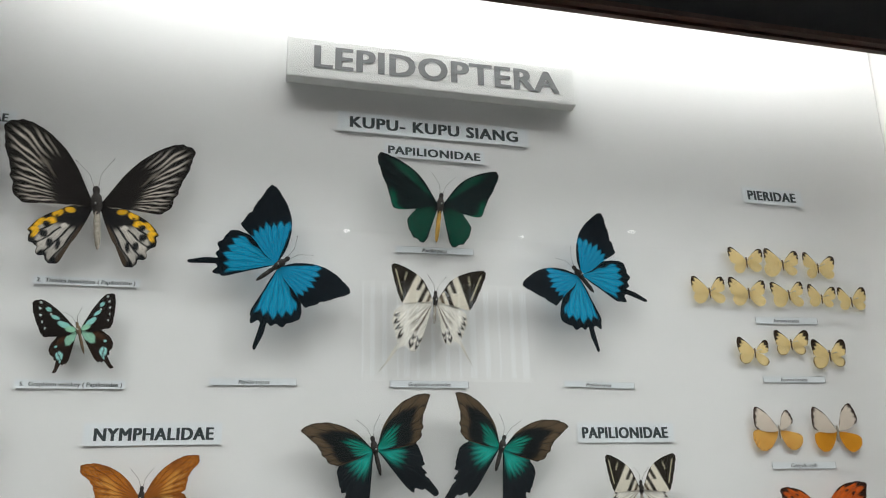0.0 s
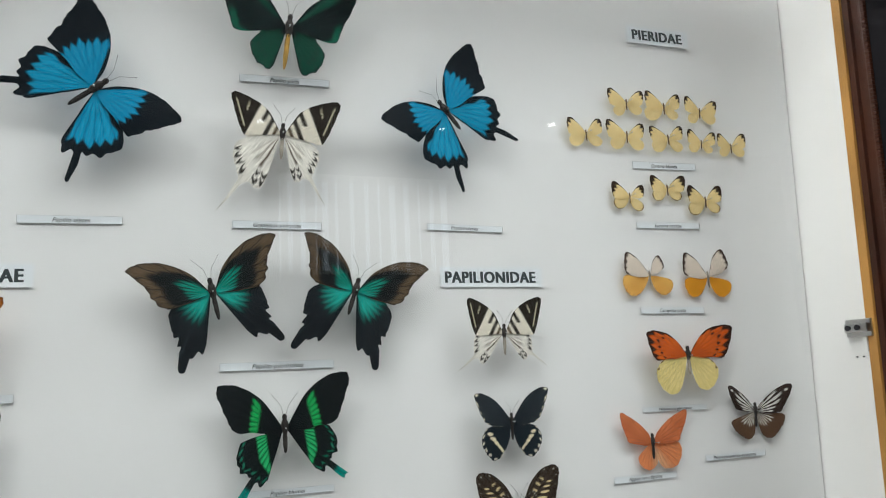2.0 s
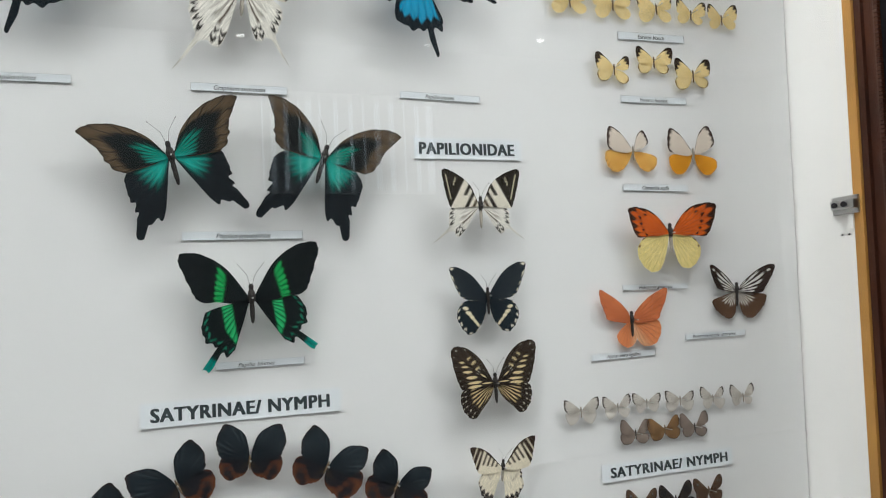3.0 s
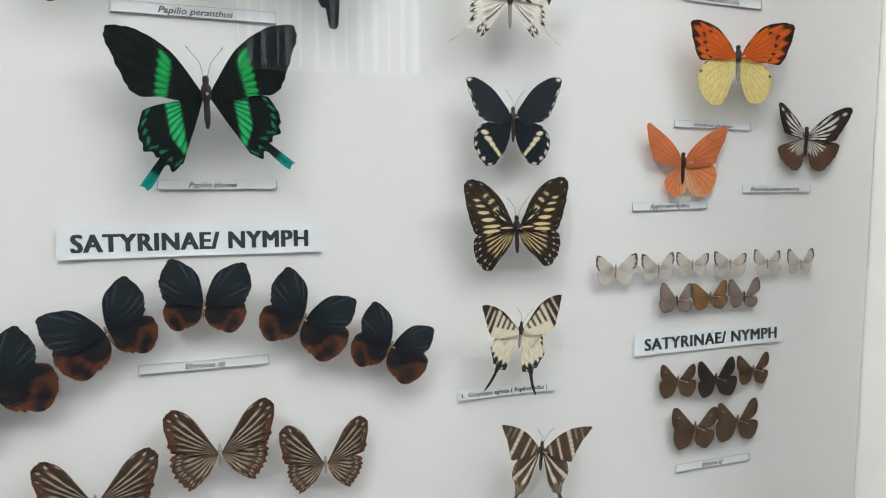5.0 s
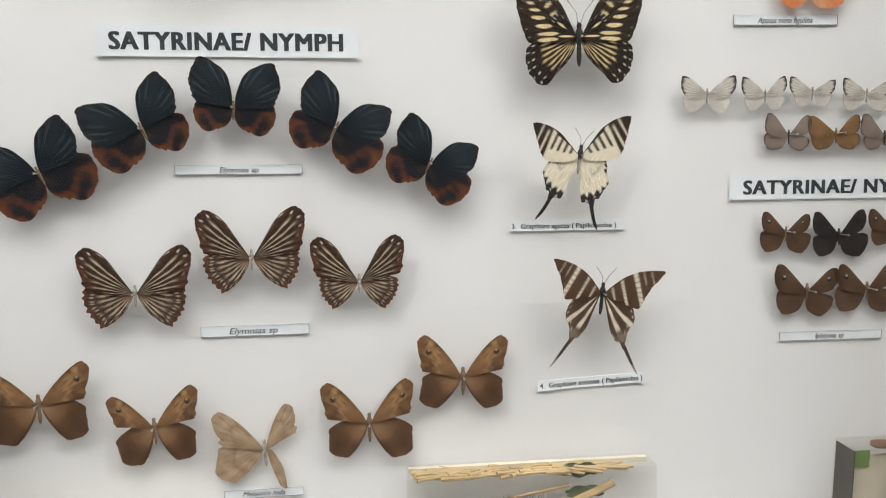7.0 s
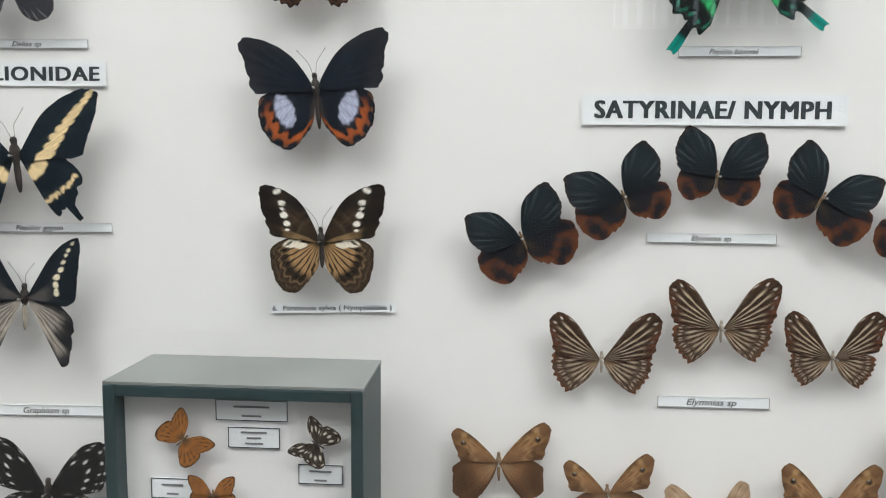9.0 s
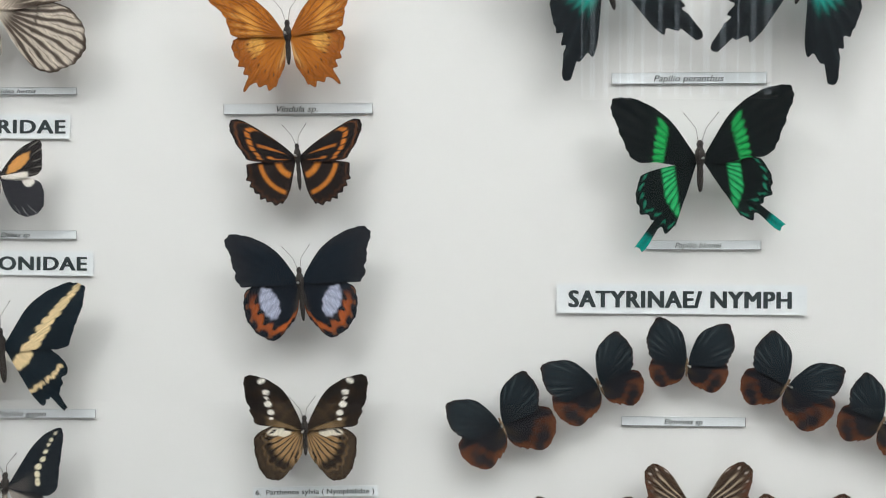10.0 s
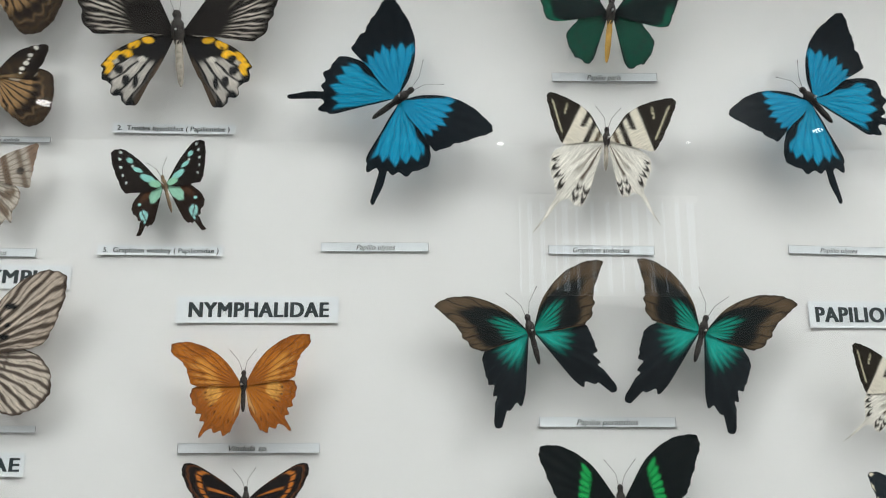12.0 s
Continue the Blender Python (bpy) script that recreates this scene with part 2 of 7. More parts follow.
def downlight(x, y, r):
    e = empty("downlight", pose(x, y, 3.6), "small lit round ceiling downlight", "ceiling light", "ceiling downlights")
    ring = bmesh.new()
    bmesh.ops.create_cone(ring, cap_ends=True, segments=24, radius1=r * 1.25, radius2=r * 1.3, depth=0.02, matrix=Matrix.Translation((0, 0, -0.01)))
    part("trim_ring", ring, STEEL, e)
    disc = bmesh.new()
    bmesh.ops.create_cone(disc, cap_ends=True, segments=24, radius1=r * 0.9, radius2=r, depth=0.012, matrix=Matrix.Translation((0, 0, -0.027)))
    part("diffuser", disc, GLOW_LAMP, e, "glowing white diffuser")


# ---------------------------------------------------------------- the show case
CL, CT = -0.95, 2.02          # left inner side, inner top
bm = bmesh.new()
vs = [bm.verts.new((x, y, z)) for x, y, z in (
    (CL, BOARD, SHELF), (side_x(SHELF), BOARD, SHELF), (side_x(CT), BOARD, CT), (CL, BOARD, CT))]
bm.faces.new(vs)
made = bmesh.ops.extrude_face_region(bm, geom=list(bm.faces))["geom"]
for v in made:
    if isinstance(v, bmesh.types.BMVert):
        v.co.y += 0.012
bmesh.ops.recalc_face_normals(bm, faces=bm.faces)
solid("pin_board", bm, BOARD_MAT, "white laminate pin board, the back of the show case", "display board", kind="structure")

case = tagged(new("show_case"), "dark wooden show case with white inside and glass front", "display case", kind="structure")
# the right side wall, leaning, with its pine lipping
for nm, ya, yb, th, mat, lab in (("side_panel", 0.5365, BOARD + 0.012, 0.018, SIDE_MAT, "white melamine side panel"), ("lipping", 0.5275, 0.5365, 0.019, EDGE_WOOD, "bare orange pine edge strip")):
    bm = bmesh.new()
    off = 0.0015 if nm == "side_panel" else 0.0
    ring = []
    for z in (SHELF, CT):
        ring.append([bm.verts.new((side_x(z) + off + dx, y, z)) for dx, y in ((0, ya), (th, ya), (th, yb), (0, yb))])
    for i in range(4):
        bm.faces.new((ring[0][i], ring[0][(i + 1) % 4], ring[1][(i + 1) % 4], ring[1][i]))
    bm.faces.new(ring[1])
    bm.faces.new(ring[0][::-1])
    bmesh.ops.recalc_face_normals(bm, faces=bm.faces)
    part(nm, bm, mat, case, lab)
part("side_panel", boxed(CL - 0.018, CL, 0.53, BOARD + 0.012, SHELF, CT), SIDE_MAT, case)
part("top_panel", boxed(CL - 0.018, 0.72, 0.53, BOARD + 0.012, CT, CT + 0.018), SIDE_MAT, case)
part("bottom_panel", boxed(CL - 0.018, 0.72, 0.53, BOARD + 0.012, SHELF - 0.018, SHELF), SIDE_MAT, case)
part("back_panel", boxed(CL - 0.018, 0.72, BOARD + 0.0135, BOARD + 0.03, 0.0, CT + 0.018), BLACK_WOOD, case)
part("base_cabinet", boxed(CL - 0.05, 0.80, 0.44, BOARD + 0.012, 0.0, SHELF - 0.02, bevel=0.003), BLACK_WOOD, case, "black lacquered base")


def leaning_bar(bm, dx0, dx1, y0, y1, z0, z1):
    ring = []
    for z in (z0, z1):
        ring.append([bm.verts.new((side_x(z) + dx, y, z)) for dx, y in ((dx0, y0), (dx1, y0), (dx1, y1), (dx0, y1))])
    for i in range(4):
        bm.faces.new((ring[0][i], ring[0][(i + 1) % 4], ring[1][(i + 1) % 4], ring[1][i]))
    bm.faces.new(ring[1])
    bm.faces.new(ring[0][::-1])
    bmesh.ops.recalc_face_normals(bm, faces=bm.faces)
    return bm


# door frame: stepped dark moulding, then the black outer frame
bm = bmesh.new()
leaning_bar(bm, 0.002, 0.06, 0.520, 0.5265, SHELF, TOP + 0.004)
leaning_bar(bm, 0.0055, 0.06, 0.5125, 0.5195, SHELF, TOP + 0.004)
leaning_bar(bm, 0.003, 0.06, 0.5055, 0.512, SHELF, TOP + 0.004)
part("door_stile", bm, DARK_WOOD, case, "dark brown moulded door stile")
bm = bmesh.new()
for k in range(250):
    z = SHELF + 0.01 + k * 0.0036
    leaning_bar(bm, 0.0022, 0.006, 0.5015, 0.505, z, z + 0.0031)
part("bead_moulding", bm, DARK_WOOD, case, "fine beaded moulding")
part("outer_stile", leaning_bar(bmesh.new(), 0.005, 0.16, 0.440, 0.501, 0.9, 2.1), BLACK_WOOD, case, "black lacquered frame")
bm = bmesh.new()
box(bm, CL, 0.74, 0.521, 0.5265, TOP, TOP + 0.06)
box(bm, CL, 0.74, 0.5135, 0.5205, TOP + 0.003, TOP + 0.06)
part("door_top_rail", bm, DARK_WOOD, case, "dark brown moulded top rail")
part("outer_rail", boxed(CL - 0.1, 0.82, 0.440, 0.5045, TOP + 0.003, 2.1), BLACK_WOOD, case, "black lacquered top rail")
part("door_stile", boxed(CL - 0.06, CL - 0.002, 0.509, 0.5265, SHELF, TOP + 0.06), DARK_WOOD, case)
part("outer_stile", boxed(CL - 0.16, CL - 0.006, 0.452, 0.4825, 0.9, 2.1), BLACK_WOOD, case)
part("door_bottom_rail", boxed(CL, 0.72, 0.509, 0.5265, SHELF - 0.05, SHELF), DARK_WOOD, case)
part("outer_rail", boxed(CL - 0.1, 0.80, 0.452, 0.4825, SHELF - 0.1, SHELF - 0.012), BLACK_WOOD, case)
pane = part("glass_pane", boxed(CL, 0.69, GLASS, GLASS + 0.004, SHELF, TOP + 0.03), PANE, case, "clear glass front")
pane.visible_shadow = False


def hinge(z, shut):
    """A concealed cup hinge on the side panel."""
    x = side_x(z)
    e = empty("hinge", pose(x, 0.547, z) @ Matrix.Diagonal((0.8, 0.9, 0.72, 1)), "nickel-plated concealed hinge on the white side panel", "hinge", "case hinges")
    part("plate", boxed(-0.003, 0.0018, -0.019, 0.011, -0.011, 0.011, bevel=0.001), STEEL, e)
    arm = boxed(-0.011, -0.003, -0.02, 0.007, -0.0055, 0.0055, bevel=0.0015)
    part("arm", arm, STEEL, e)
    bm = bmesh.new()
    for y in (-0.010, 0.001):
        bmesh.ops.create_cone(bm, cap_ends=True, segments=14, radius1=0.0034, radius2=0.003, depth=0.002, matrix=Matrix.Translation((-0.0118, y, 0)) @ pose(0, 0, 0, 0, 90, 0))
    part("screw", bm, STEEL_DARK, e, "dark cross-head screws")
    if shut:
        part("catch", boxed(-0.003, 0.0018, -0.012, -0.008, -0.03, -0.012), SIDE_MAT, e, "white plastic stay")
        bm = bmesh.new()
        for y in (-0.004, 0.004):
            rod(bm, (-0.0008, y, -0.036), (0.0015, y, -0.036), 0.0011, 0.0011)
        part("screw_hole", bm, STEEL_DARK, e)


hinge(1.865, False)
hinge(1.483, True)


# ---------------------------------------------------------------- wing patterns
def sm(lo, hi, x):
    t = np.clip((x - lo) / (hi - lo), 0, 1)
    return t * t * (3 - 2 * t)


def band(x, lo, hi, soft=0.03):
    return sm(lo - soft, lo + soft, x) * (1 - sm(hi - soft, hi + soft, x))


def mix(c, col, m):
    m = np.clip(m, 0, 1)[:, None]
    return c * (1 - m) + np.array(col)[None, :] * m


def rnd(i, seed=0.0):
    s = np.sin(i * 12.9898 + seed * 78.233 + 1.3) * 43758.5453
    return s - np.floor(s)


def blot(x, y, f, seed=0.0):
    """Smooth blotchy variation between 0 and 1."""
    return 0.5 + 0.25 * (np.sin(f * x + 2.1 * np.sin(0.7 * f * y + seed)) + np.sin(1.3 * f * y + 1.7 * np.sin(0.9 * f * x + 2 * seed)))


class Wing:
    """What a pattern needs to know of each point: share of the way out (u), across (A), angle (a), distance (r)."""

    def __init__(self, u, A, a, r, x, y, span):
        self.u, self.A, self.a, self.r, self.x, self.y, self.span = u, A, a, r, x, y, span

    def plain(self, col):
        return np.ones((len(self.u), 1)) * np.array(col)[None, :]

    def cell(self, n):
        c = self.A * n
        return c - np.floor(c), np.floor(c)

    def vein(self, n, w):
        f, _ = self.cell(n)
        d = np.minimum(f, 1 - f) / n * self.span * np.maximum(self.r, 0.05)
        return (1 - sm(w * 0.5, w * 1.5, d)) * sm(0.01, 0.04, self.A) * (1 - sm(0.93, 0.97, self.A)) * sm(0.06, 0.28, self.r)

    def spots(self, n, at, ru, rf, seed=0.0):
        f, i = self.cell(n)
        d = ((self.u - at) / ru) ** 2 + ((f - 0.5) / rf) ** 2
        return 1 - sm(0.6, 1.3, d)

    def oval(self, x, y, a, b, turn=0.0):
        co, si = math.cos(math.radians(turn)), math.sin(math.radians(turn))
        p, q = self.x - x, self.y - y
        d = ((p * co + q * si) / a) ** 2 + ((q * co - p * si) / b) ** 2
        return 1 - sm(0.72, 1.25, d + 0.18 * np.sin(37 * self.x + 5) * np.sin(41 * self.y))

    def spot(self, a, r, size):
        p, q = math.radians(a), r
        d = np.hypot(self.x - q * math.cos(p), self.y - q * math.sin(p)) / size
        return 1 - sm(0.8, 1.15, d)


def ovals(w, c, col, rows):
    """Paint a set of oval marks: place, half length, half width, turn in degrees."""
    for x, y, a, b, t in rows:
        c = mix(c, col, w.oval(x, y, a, b, t))
    return c


BLK = (0.010, 0.011, 0.013)


def hypolitus_f(w):
    f, i = w.cell(9)
    c = w.plain((0.012, 0.010, 0.009))
    streak = band(np.abs(f - 0.5), 0.13, 0.30, 0.05) * band(w.u, 0.52 + 0.16 * rnd(i), 0.91, 0.07)
    c = mix(c, (0.64, 0.58, 0.51), streak * sm(0.08, 0.2, w.A) * (0.72 + 0.28 * blot(w.x, w.y, 12)))
    return mix(c, (0.36, 0.31, 0.26), band(np.abs(w.A - 0.36 - 0.05 * np.sin(20 * w.u)), 0.0, 0.02, 0.02) * band(w.r, 0.42, 0.6, 0.05) * 0.7)


def hypolitus_h(w):
    c = w.plain((0.012, 0.011, 0.011))
    grey = sm(0.34, 0.44, -w.y + 0.10 * w.x) * (1 - sm(0.84, 0.90, w.A)) * (1 - sm(0.60, 0.66, w.x))
    c = mix(c, (0.52, 0.49, 0.45), grey * (0.75 + 0.25 * blot(w.x, w.y, 15)))
    c = mix(c, (0.10, 0.07, 0.05), sm(0.86, 0.93, w.A) * sm(0.25, 0.4, w.r) * 0.8)
    c = mix(c, BLK, w.vein(7, 0.013))
    gold = (0.78, 0.43, 0.02)
    c = ovals(w, c, gold, ((0.29, -0.11, 0.070, 0.042, 5), (0.44, -0.18, 0.075, 0.055, -30), (0.50, -0.31, 0.075, 0.050, -10), (0.63, -0.35, 0.085, 0.050, -40), (0.66, -0.50, 0.045, 0.075, 10), (0.71, -0.46, 0.04, 0.03, 0)))
    c = ovals(w, c, BLK, ((0.54, -0.37, 0.055, 0.050, 0), (0.55, -0.51, 0.060, 0.055, 0), (0.66, -0.66, 0.060, 0.050, 0), (0.45, -0.62, 0.042, 0.060, 0), (0.51, -0.79, 0.050, 0.050, 0), (0.34, -0.63, 0.032, 0.075, 0), (0.36, -0.86, 0.040, 0.045, 0), (0.44, -0.22, 0.022, 0.014, 0)))
    c = ovals(w, c, (0.60, 0.57, 0.52), ((0.32, -0.35, 0.055, 0.035, -10),))
    return mix(c, BLK, sm(0.955, 0.985, w.u))


def weiskei_f(w):
    c = w.plain((0.014, 0.010, 0.009))
    c = ovals(w, c, (0.28, 0.62, 0.58), ((0.42, 0.27, 0.085, 0.036, 22), (0.25, 0.12, 0.13, 0.058, 22), (0.55, 0.43, 0.055, 0.040, 35)))
    c = ovals(w, c, (0.30, 0.60, 0.42), ((0.13, 0.03, 0.10, 0.06, 10),))
    return ovals(w, c, (0.62, 0.72, 0.68), ((0.70, 0.56, 0.018, 0.028, 0), (0.71, 0.45, 0.018, 0.025, 0), (0.69, 0.31, 0.018, 0.025, 0), (0.65, 0.18, 0.018, 0.025, 0), (0.59, 0.05, 0.018, 0.025, 0), (0.46, 0.50, 0.03, 0.02, 40), (0.50, 0.33, 0.02, 0.02, 0)))


def weiskei_h(w):
    c = w.plain((0.022, 0.013, 0.010))
    # Brown sheen put into the colour of the dark ground.
    c = mix(c, (0.10, 0.045, 0.022), band(w.A, 0.08, 0.45, 0.1) * band(w.u, 0.3, 0.75, 0.1) * 0.7)
    c = ovals(w, c, (0.30, 0.58, 0.44), ((0.13, -0.14, 0.09, 0.19, 20),))
    c = ovals(w, c, (0.34, 0.68, 0.66), ((0.32, -0.54, 0.070, 0.095, -20), (0.40, -0.34, 0.032, 0.022, 0), (0.30, -0.66, 0.02, 0.03, 0)))
    return ovals(w, c, (0.03, 0.02, 0.015), ((0.32, -0.54, 0.010, 0.12, -25),))


def ulysses_f(w):
    f, i = w.cell(8)
    c = w.plain((0.006, 0.010, 0.014))
    tooth = 0.545 - 0.10 * w.A + 0.075 * (np.abs(2 * f - 1) * -1 + 0.5) + 0.05 * (rnd(i, 2) - 0.5)
    blue = (1 - sm(tooth - 0.02, tooth + 0.02, w.r)) * sm(0.11, 0.15, w.A)
    c = mix(c, (0.010, 0.235, 0.42), blue)
    # Highlight stripes between the veins, painted into the blue.
    c = mix(c, (0.05, 0.40, 0.60), blue * band(np.abs(f - 0.5), 0.0, 0.10, 0.1) * sm(0.2, 0.5, w.u) * 0.22)
    c = mix(c, (0.006, 0.05, 0.10), w.vein(8, 0.004) * blue * 0.45)
    return mix(c, (0.006, 0.010, 0.014), w.oval(0.45, 0.36, 0.035, 0.03) * 0.9)


def ulysses_h(w):
    f, i = w.cell(7)
    c = w.plain((0.006, 0.010, 0.014))
    edge = 0.575 + 0.07 * (0.5 - np.abs(2 * f - 1)) + 0.03 * (rnd(i, 1) - 0.5)
    blue = (1 - sm(edge - 0.02, edge + 0.02, w.r)) * sm(0.22, 0.27, w.A + 0.03 * np.sin(30 * w.r)) * (1 - sm(0.90, 0.95, w.A))
    c = mix(c, (0.010, 0.25, 0.43), blue)
    # The same painted highlight stripes on the hindwing.
    c = mix(c, (0.05, 0.42, 0.60), blue * band(np.abs(f - 0.5), 0.0, 0.10, 0.1) * 0.22)
    return mix(c, (0.006, 0.05, 0.10), w.vein(7, 0.005) * blue * 0.45)


def birdwing_f(w):
    c = w.plain((0.004, 0.009, 0.010))
    g = (0.008, 0.13, 0.075)
    c = mix(c, g, band(w.A, 0.10, 0.24, 0.05) * sm(0.15, 0.35, w.u) * (1 - sm(0.85, 0.95, w.u)) * (0.45 + 0.6 * blot(w.x, w.y, 9)))
    c = mix(c, g, band(w.u, 0.86, 0.97, 0.04) * sm(0.55, 0.7, w.A) * 0.9)
    c = mix(c, (0.02, 0.05, 0.05), w.vein(8, 0.008) * 0.5)
    return mix(c, BLK, sm(0.975, 1.0, w.u))


def birdwing_h(w):
    c = w.plain((0.008, 0.070, 0.045))
    c = mix(c, (0.006, 0.03, 0.02), w.vein(7, 0.012) * 0.7)
    c = mix(c, BLK, w.spots(7, 0.78, 0.05, 0.2) * (w.A > 0.15) * (w.A < 0.8))
    return mix(c, BLK, sm(0.94, 1.0, w.u) + (1 - sm(0.12, 0.22, w.u)) + sm(0.93, 1.0, w.A))


def androcles_f(w):
    c = w.plain((0.68, 0.64, 0.54))
    dark = (0.020, 0.016, 0.012)
    p = w.x + 0.42 * w.y
    c = mix(c, dark, sm(0.525, 0.545, p))
    c = mix(c, (0.64, 0.60, 0.42), band(w.x - 0.343 * w.y, 0.556, 0.576, 0.008) * band(w.y, 0.06, 0.50, 0.02))
    c = ovals(w, c, (0.64, 0.60, 0.42), ((0.545, 0.40, 0.011, 0.085, 12),))
    c = mix(c, dark, band(p, 0.345, 0.415, 0.010) * sm(0.15, 0.18, w.y))
    c = mix(c, dark, band(p, 0.205, 0.280, 0.012))
    c = mix(c, (0.07, 0.045, 0.02), band(p, 0.085, 0.140, 0.012))
    return mix(c, dark, (1 - sm(0.03, 0.06, w.A)) * 0.9)


def androcles_h(w):
    c = w.plain((0.70, 0.68, 0.62))
    dark = (0.025, 0.021, 0.018)
    f, i = w.cell(10)
    c = mix(c, (0.10, 0.075, 0.055), band(w.A, 0.80, 0.86, 0.02) * band(w.r, 0.04, 0.40, 0.03))
    c = mix(c, (0.30, 0.27, 0.23), band(w.A, 0.64, 0.72, 0.025) * band(w.r, 0.06, 0.36, 0.03) * 0.8)
    c = mix(c, (0.42, 0.39, 0.34), band(w.A, 0.50, 0.54, 0.02) * band(w.r, 0.10, 0.36, 0.03) * 0.7)
    body = (1 - sm(0.60, 0.63, w.r)) * sm(0.26, 0.32, w.A)
    c = mix(c, dark, band(w.u + 0.05 * np.cos(2 * np.pi * f), 0.84, 0.93, 0.02) * band(f, 0.12, 0.88, 0.06) * body * (np.abs(w.A - 0.76) > 0.03))
    c = mix(c, dark, band(w.r + 0.02 * np.cos(2 * np.pi * f), 0.435, 0.475, 0.012) * sm(0.78, 0.82, w.A) * band(f, 0.1, 0.9, 0.06))
    return mix(c, (0.45, 0.43, 0.40), sm(0.75, 0.9, w.r) * 0.5)


def peranthus_f(w):
    f, i = w.cell(9)
    c = w.plain((0.010, 0.013, 0.014))
    c = mix(c, (0.105, 0.074, 0.046), sm(0.66, 0.80, w.u - 0.16 * w.A + 0.05 + 0.02 * np.cos(2 * np.pi * f)) * (1 - 0.6 * sm(0.92, 1.0, w.u)))
    teal = (1 - sm(0.30, 0.47, w.u + 0.02 * np.cos(2 * np.pi * f))) * sm(0.08, 0.3, w.A)
    c = mix(c, (0.010, 0.23, 0.17), teal)
    c = mix(c, (0.03, 0.38, 0.33), teal * sm(0.6, 1.0, w.A) * 0.8)
    return mix(c, (0.010, 0.010, 0.010), w.vein(9, 0.007) * 0.8)


def peranthus_h(w):
    f, i = w.cell(8)
    c = w.plain((0.010, 0.013, 0.016))
    c = mix(c, (0.02, 0.33, 0.27), (1 - sm(0.20, 0.44, w.r + 0.03 * np.cos(2 * np.pi * f))) * (1 - sm(0.7, 0.95, w.A)))
    return mix(c, (0.05, 0.07, 0.08), band(np.abs(f - 0.5), 0.45, 0.5, 0.04) * sm(0.3, 0.5, w.r) * 0.45)


def blumei_f(w):
    f, i = w.cell(9)
    c = w.plain((0.006, 0.009, 0.010))
    g = band(w.x + 0.24 * w.y + 0.010 * np.cos(2 * np.pi * f), 0.335, 0.445, 0.012) * sm(0.11, 0.16, w.A)
    c = mix(c, (0.012, 0.27, 0.065), g)
    # Highlight stripes painted along the green band.
    c = mix(c, (0.05, 0.50, 0.13), g * band(f, 0.3, 0.7, 0.2) * 0.22)
    c = mix(c, (0.05, 0.05, 0.05), band(np.abs(f - 0.5), 0.42, 0.5, 0.04) * sm(0.6, 0.8, w.u) * 0.35)
    return mix(c, (0.006, 0.01, 0.01), w.vein(9, 0.005) * 0.5)


def blumei_h(w):
    f, i = w.cell(8)
    c = w.plain((0.006, 0.009, 0.010))
    g = band(w.x + 0.14 * w.y, 0.225, 0.345 - 0.09 * sm(0.25, 0.5, -w.y), 0.015) * band(-w.y, -0.06, 0.46, 0.03)
    c = mix(c, (0.012, 0.30, 0.09), g)
    # Painted highlight stripes, stronger than on the forewing.
    c = mix(c, (0.06, 0.55, 0.20), g * band(f, 0.25, 0.75, 0.2) * 0.5)
    c = mix(c, (0.02, 0.20, 0.12), w.spots(8, 0.91, 0.028, 0.34) * (w.r < 0.74))
    c = mix(c, (0.006, 0.23, 0.19), sm(0.82, 0.86, w.r) * (1 - band(np.abs(w.A - 0.62), 0.0, 0.012, 0.01) * 0.6))
    return mix(c, (0.006, 0.01, 0.01), w.vein(8, 0.007) * 0.6)


def yellow_f(w, rim=0.84):
    c = w.plain((0.86, 0.70, 0.36))
    c = mix(c, (0.66, 0.48, 0.18), w.vein(8, 0.015) * 0.35 + 0.3 * blot(w.x, w.y, 9))
    edge = rim + 0.28 * sm(0.35, 0.8, w.A) + 0.05 * np.cos(w.A * 30)
    return mix(c, (0.035, 0.022, 0.015), sm(edge - 0.03, edge + 0.03, w.u) + (1 - sm(0.0, 0.02, w.A)) * 0.6)


def yellow_h(w):
    c = w.plain((0.86, 0.71, 0.38))
    return mix(c, (0.60, 0.42, 0.15), w.vein(8, 0.018) * 0.35 + 0.3 * blot(w.x, w.y, 8, 2))


def hecabe_f(w):
    return yellow_f(w, 0.74)


def hecabe_h(w):
    return mix(yellow_h(w), (0.10, 0.06, 0.03), sm(0.92, 0.97, w.u) * 0.9)


def scylla_f(w):
    c = w.plain((0.70, 0.62, 0.53))
    c = mix(c, (0.55, 0.47, 0.4), w.vein(8, 0.010) * 0.4)
    edge = 0.90 + 0.03 * np.cos(w.A * 40)
    return mix(c, (0.05, 0.03, 0.025), sm(edge - 0.03, edge + 0.03, w.u) * (1 - sm(0.7, 0.85, w.A)) + (1 - sm(0.02, 0.05, w.A)))


def scylla_h(w):
    c = w.plain((0.78, 0.46, 0.12))
    c = mix(c, (0.62, 0.30, 0.06), blot(w.x, w.y, 6) * 0.5 + w.vein(8, 0.014) * 0.4)
    return mix(c, (0.25, 0.12, 0.05), w.spots(8, 0.97, 0.04, 0.2))


def scylla2_h(w):
    c = w.plain((0.72, 0.32, 0.025))
    return mix(c, (0.60, 0.25, 0.02), blot(w.x, w.y, 6) * 0.5 + w.vein(8, 0.012) * 0.3)


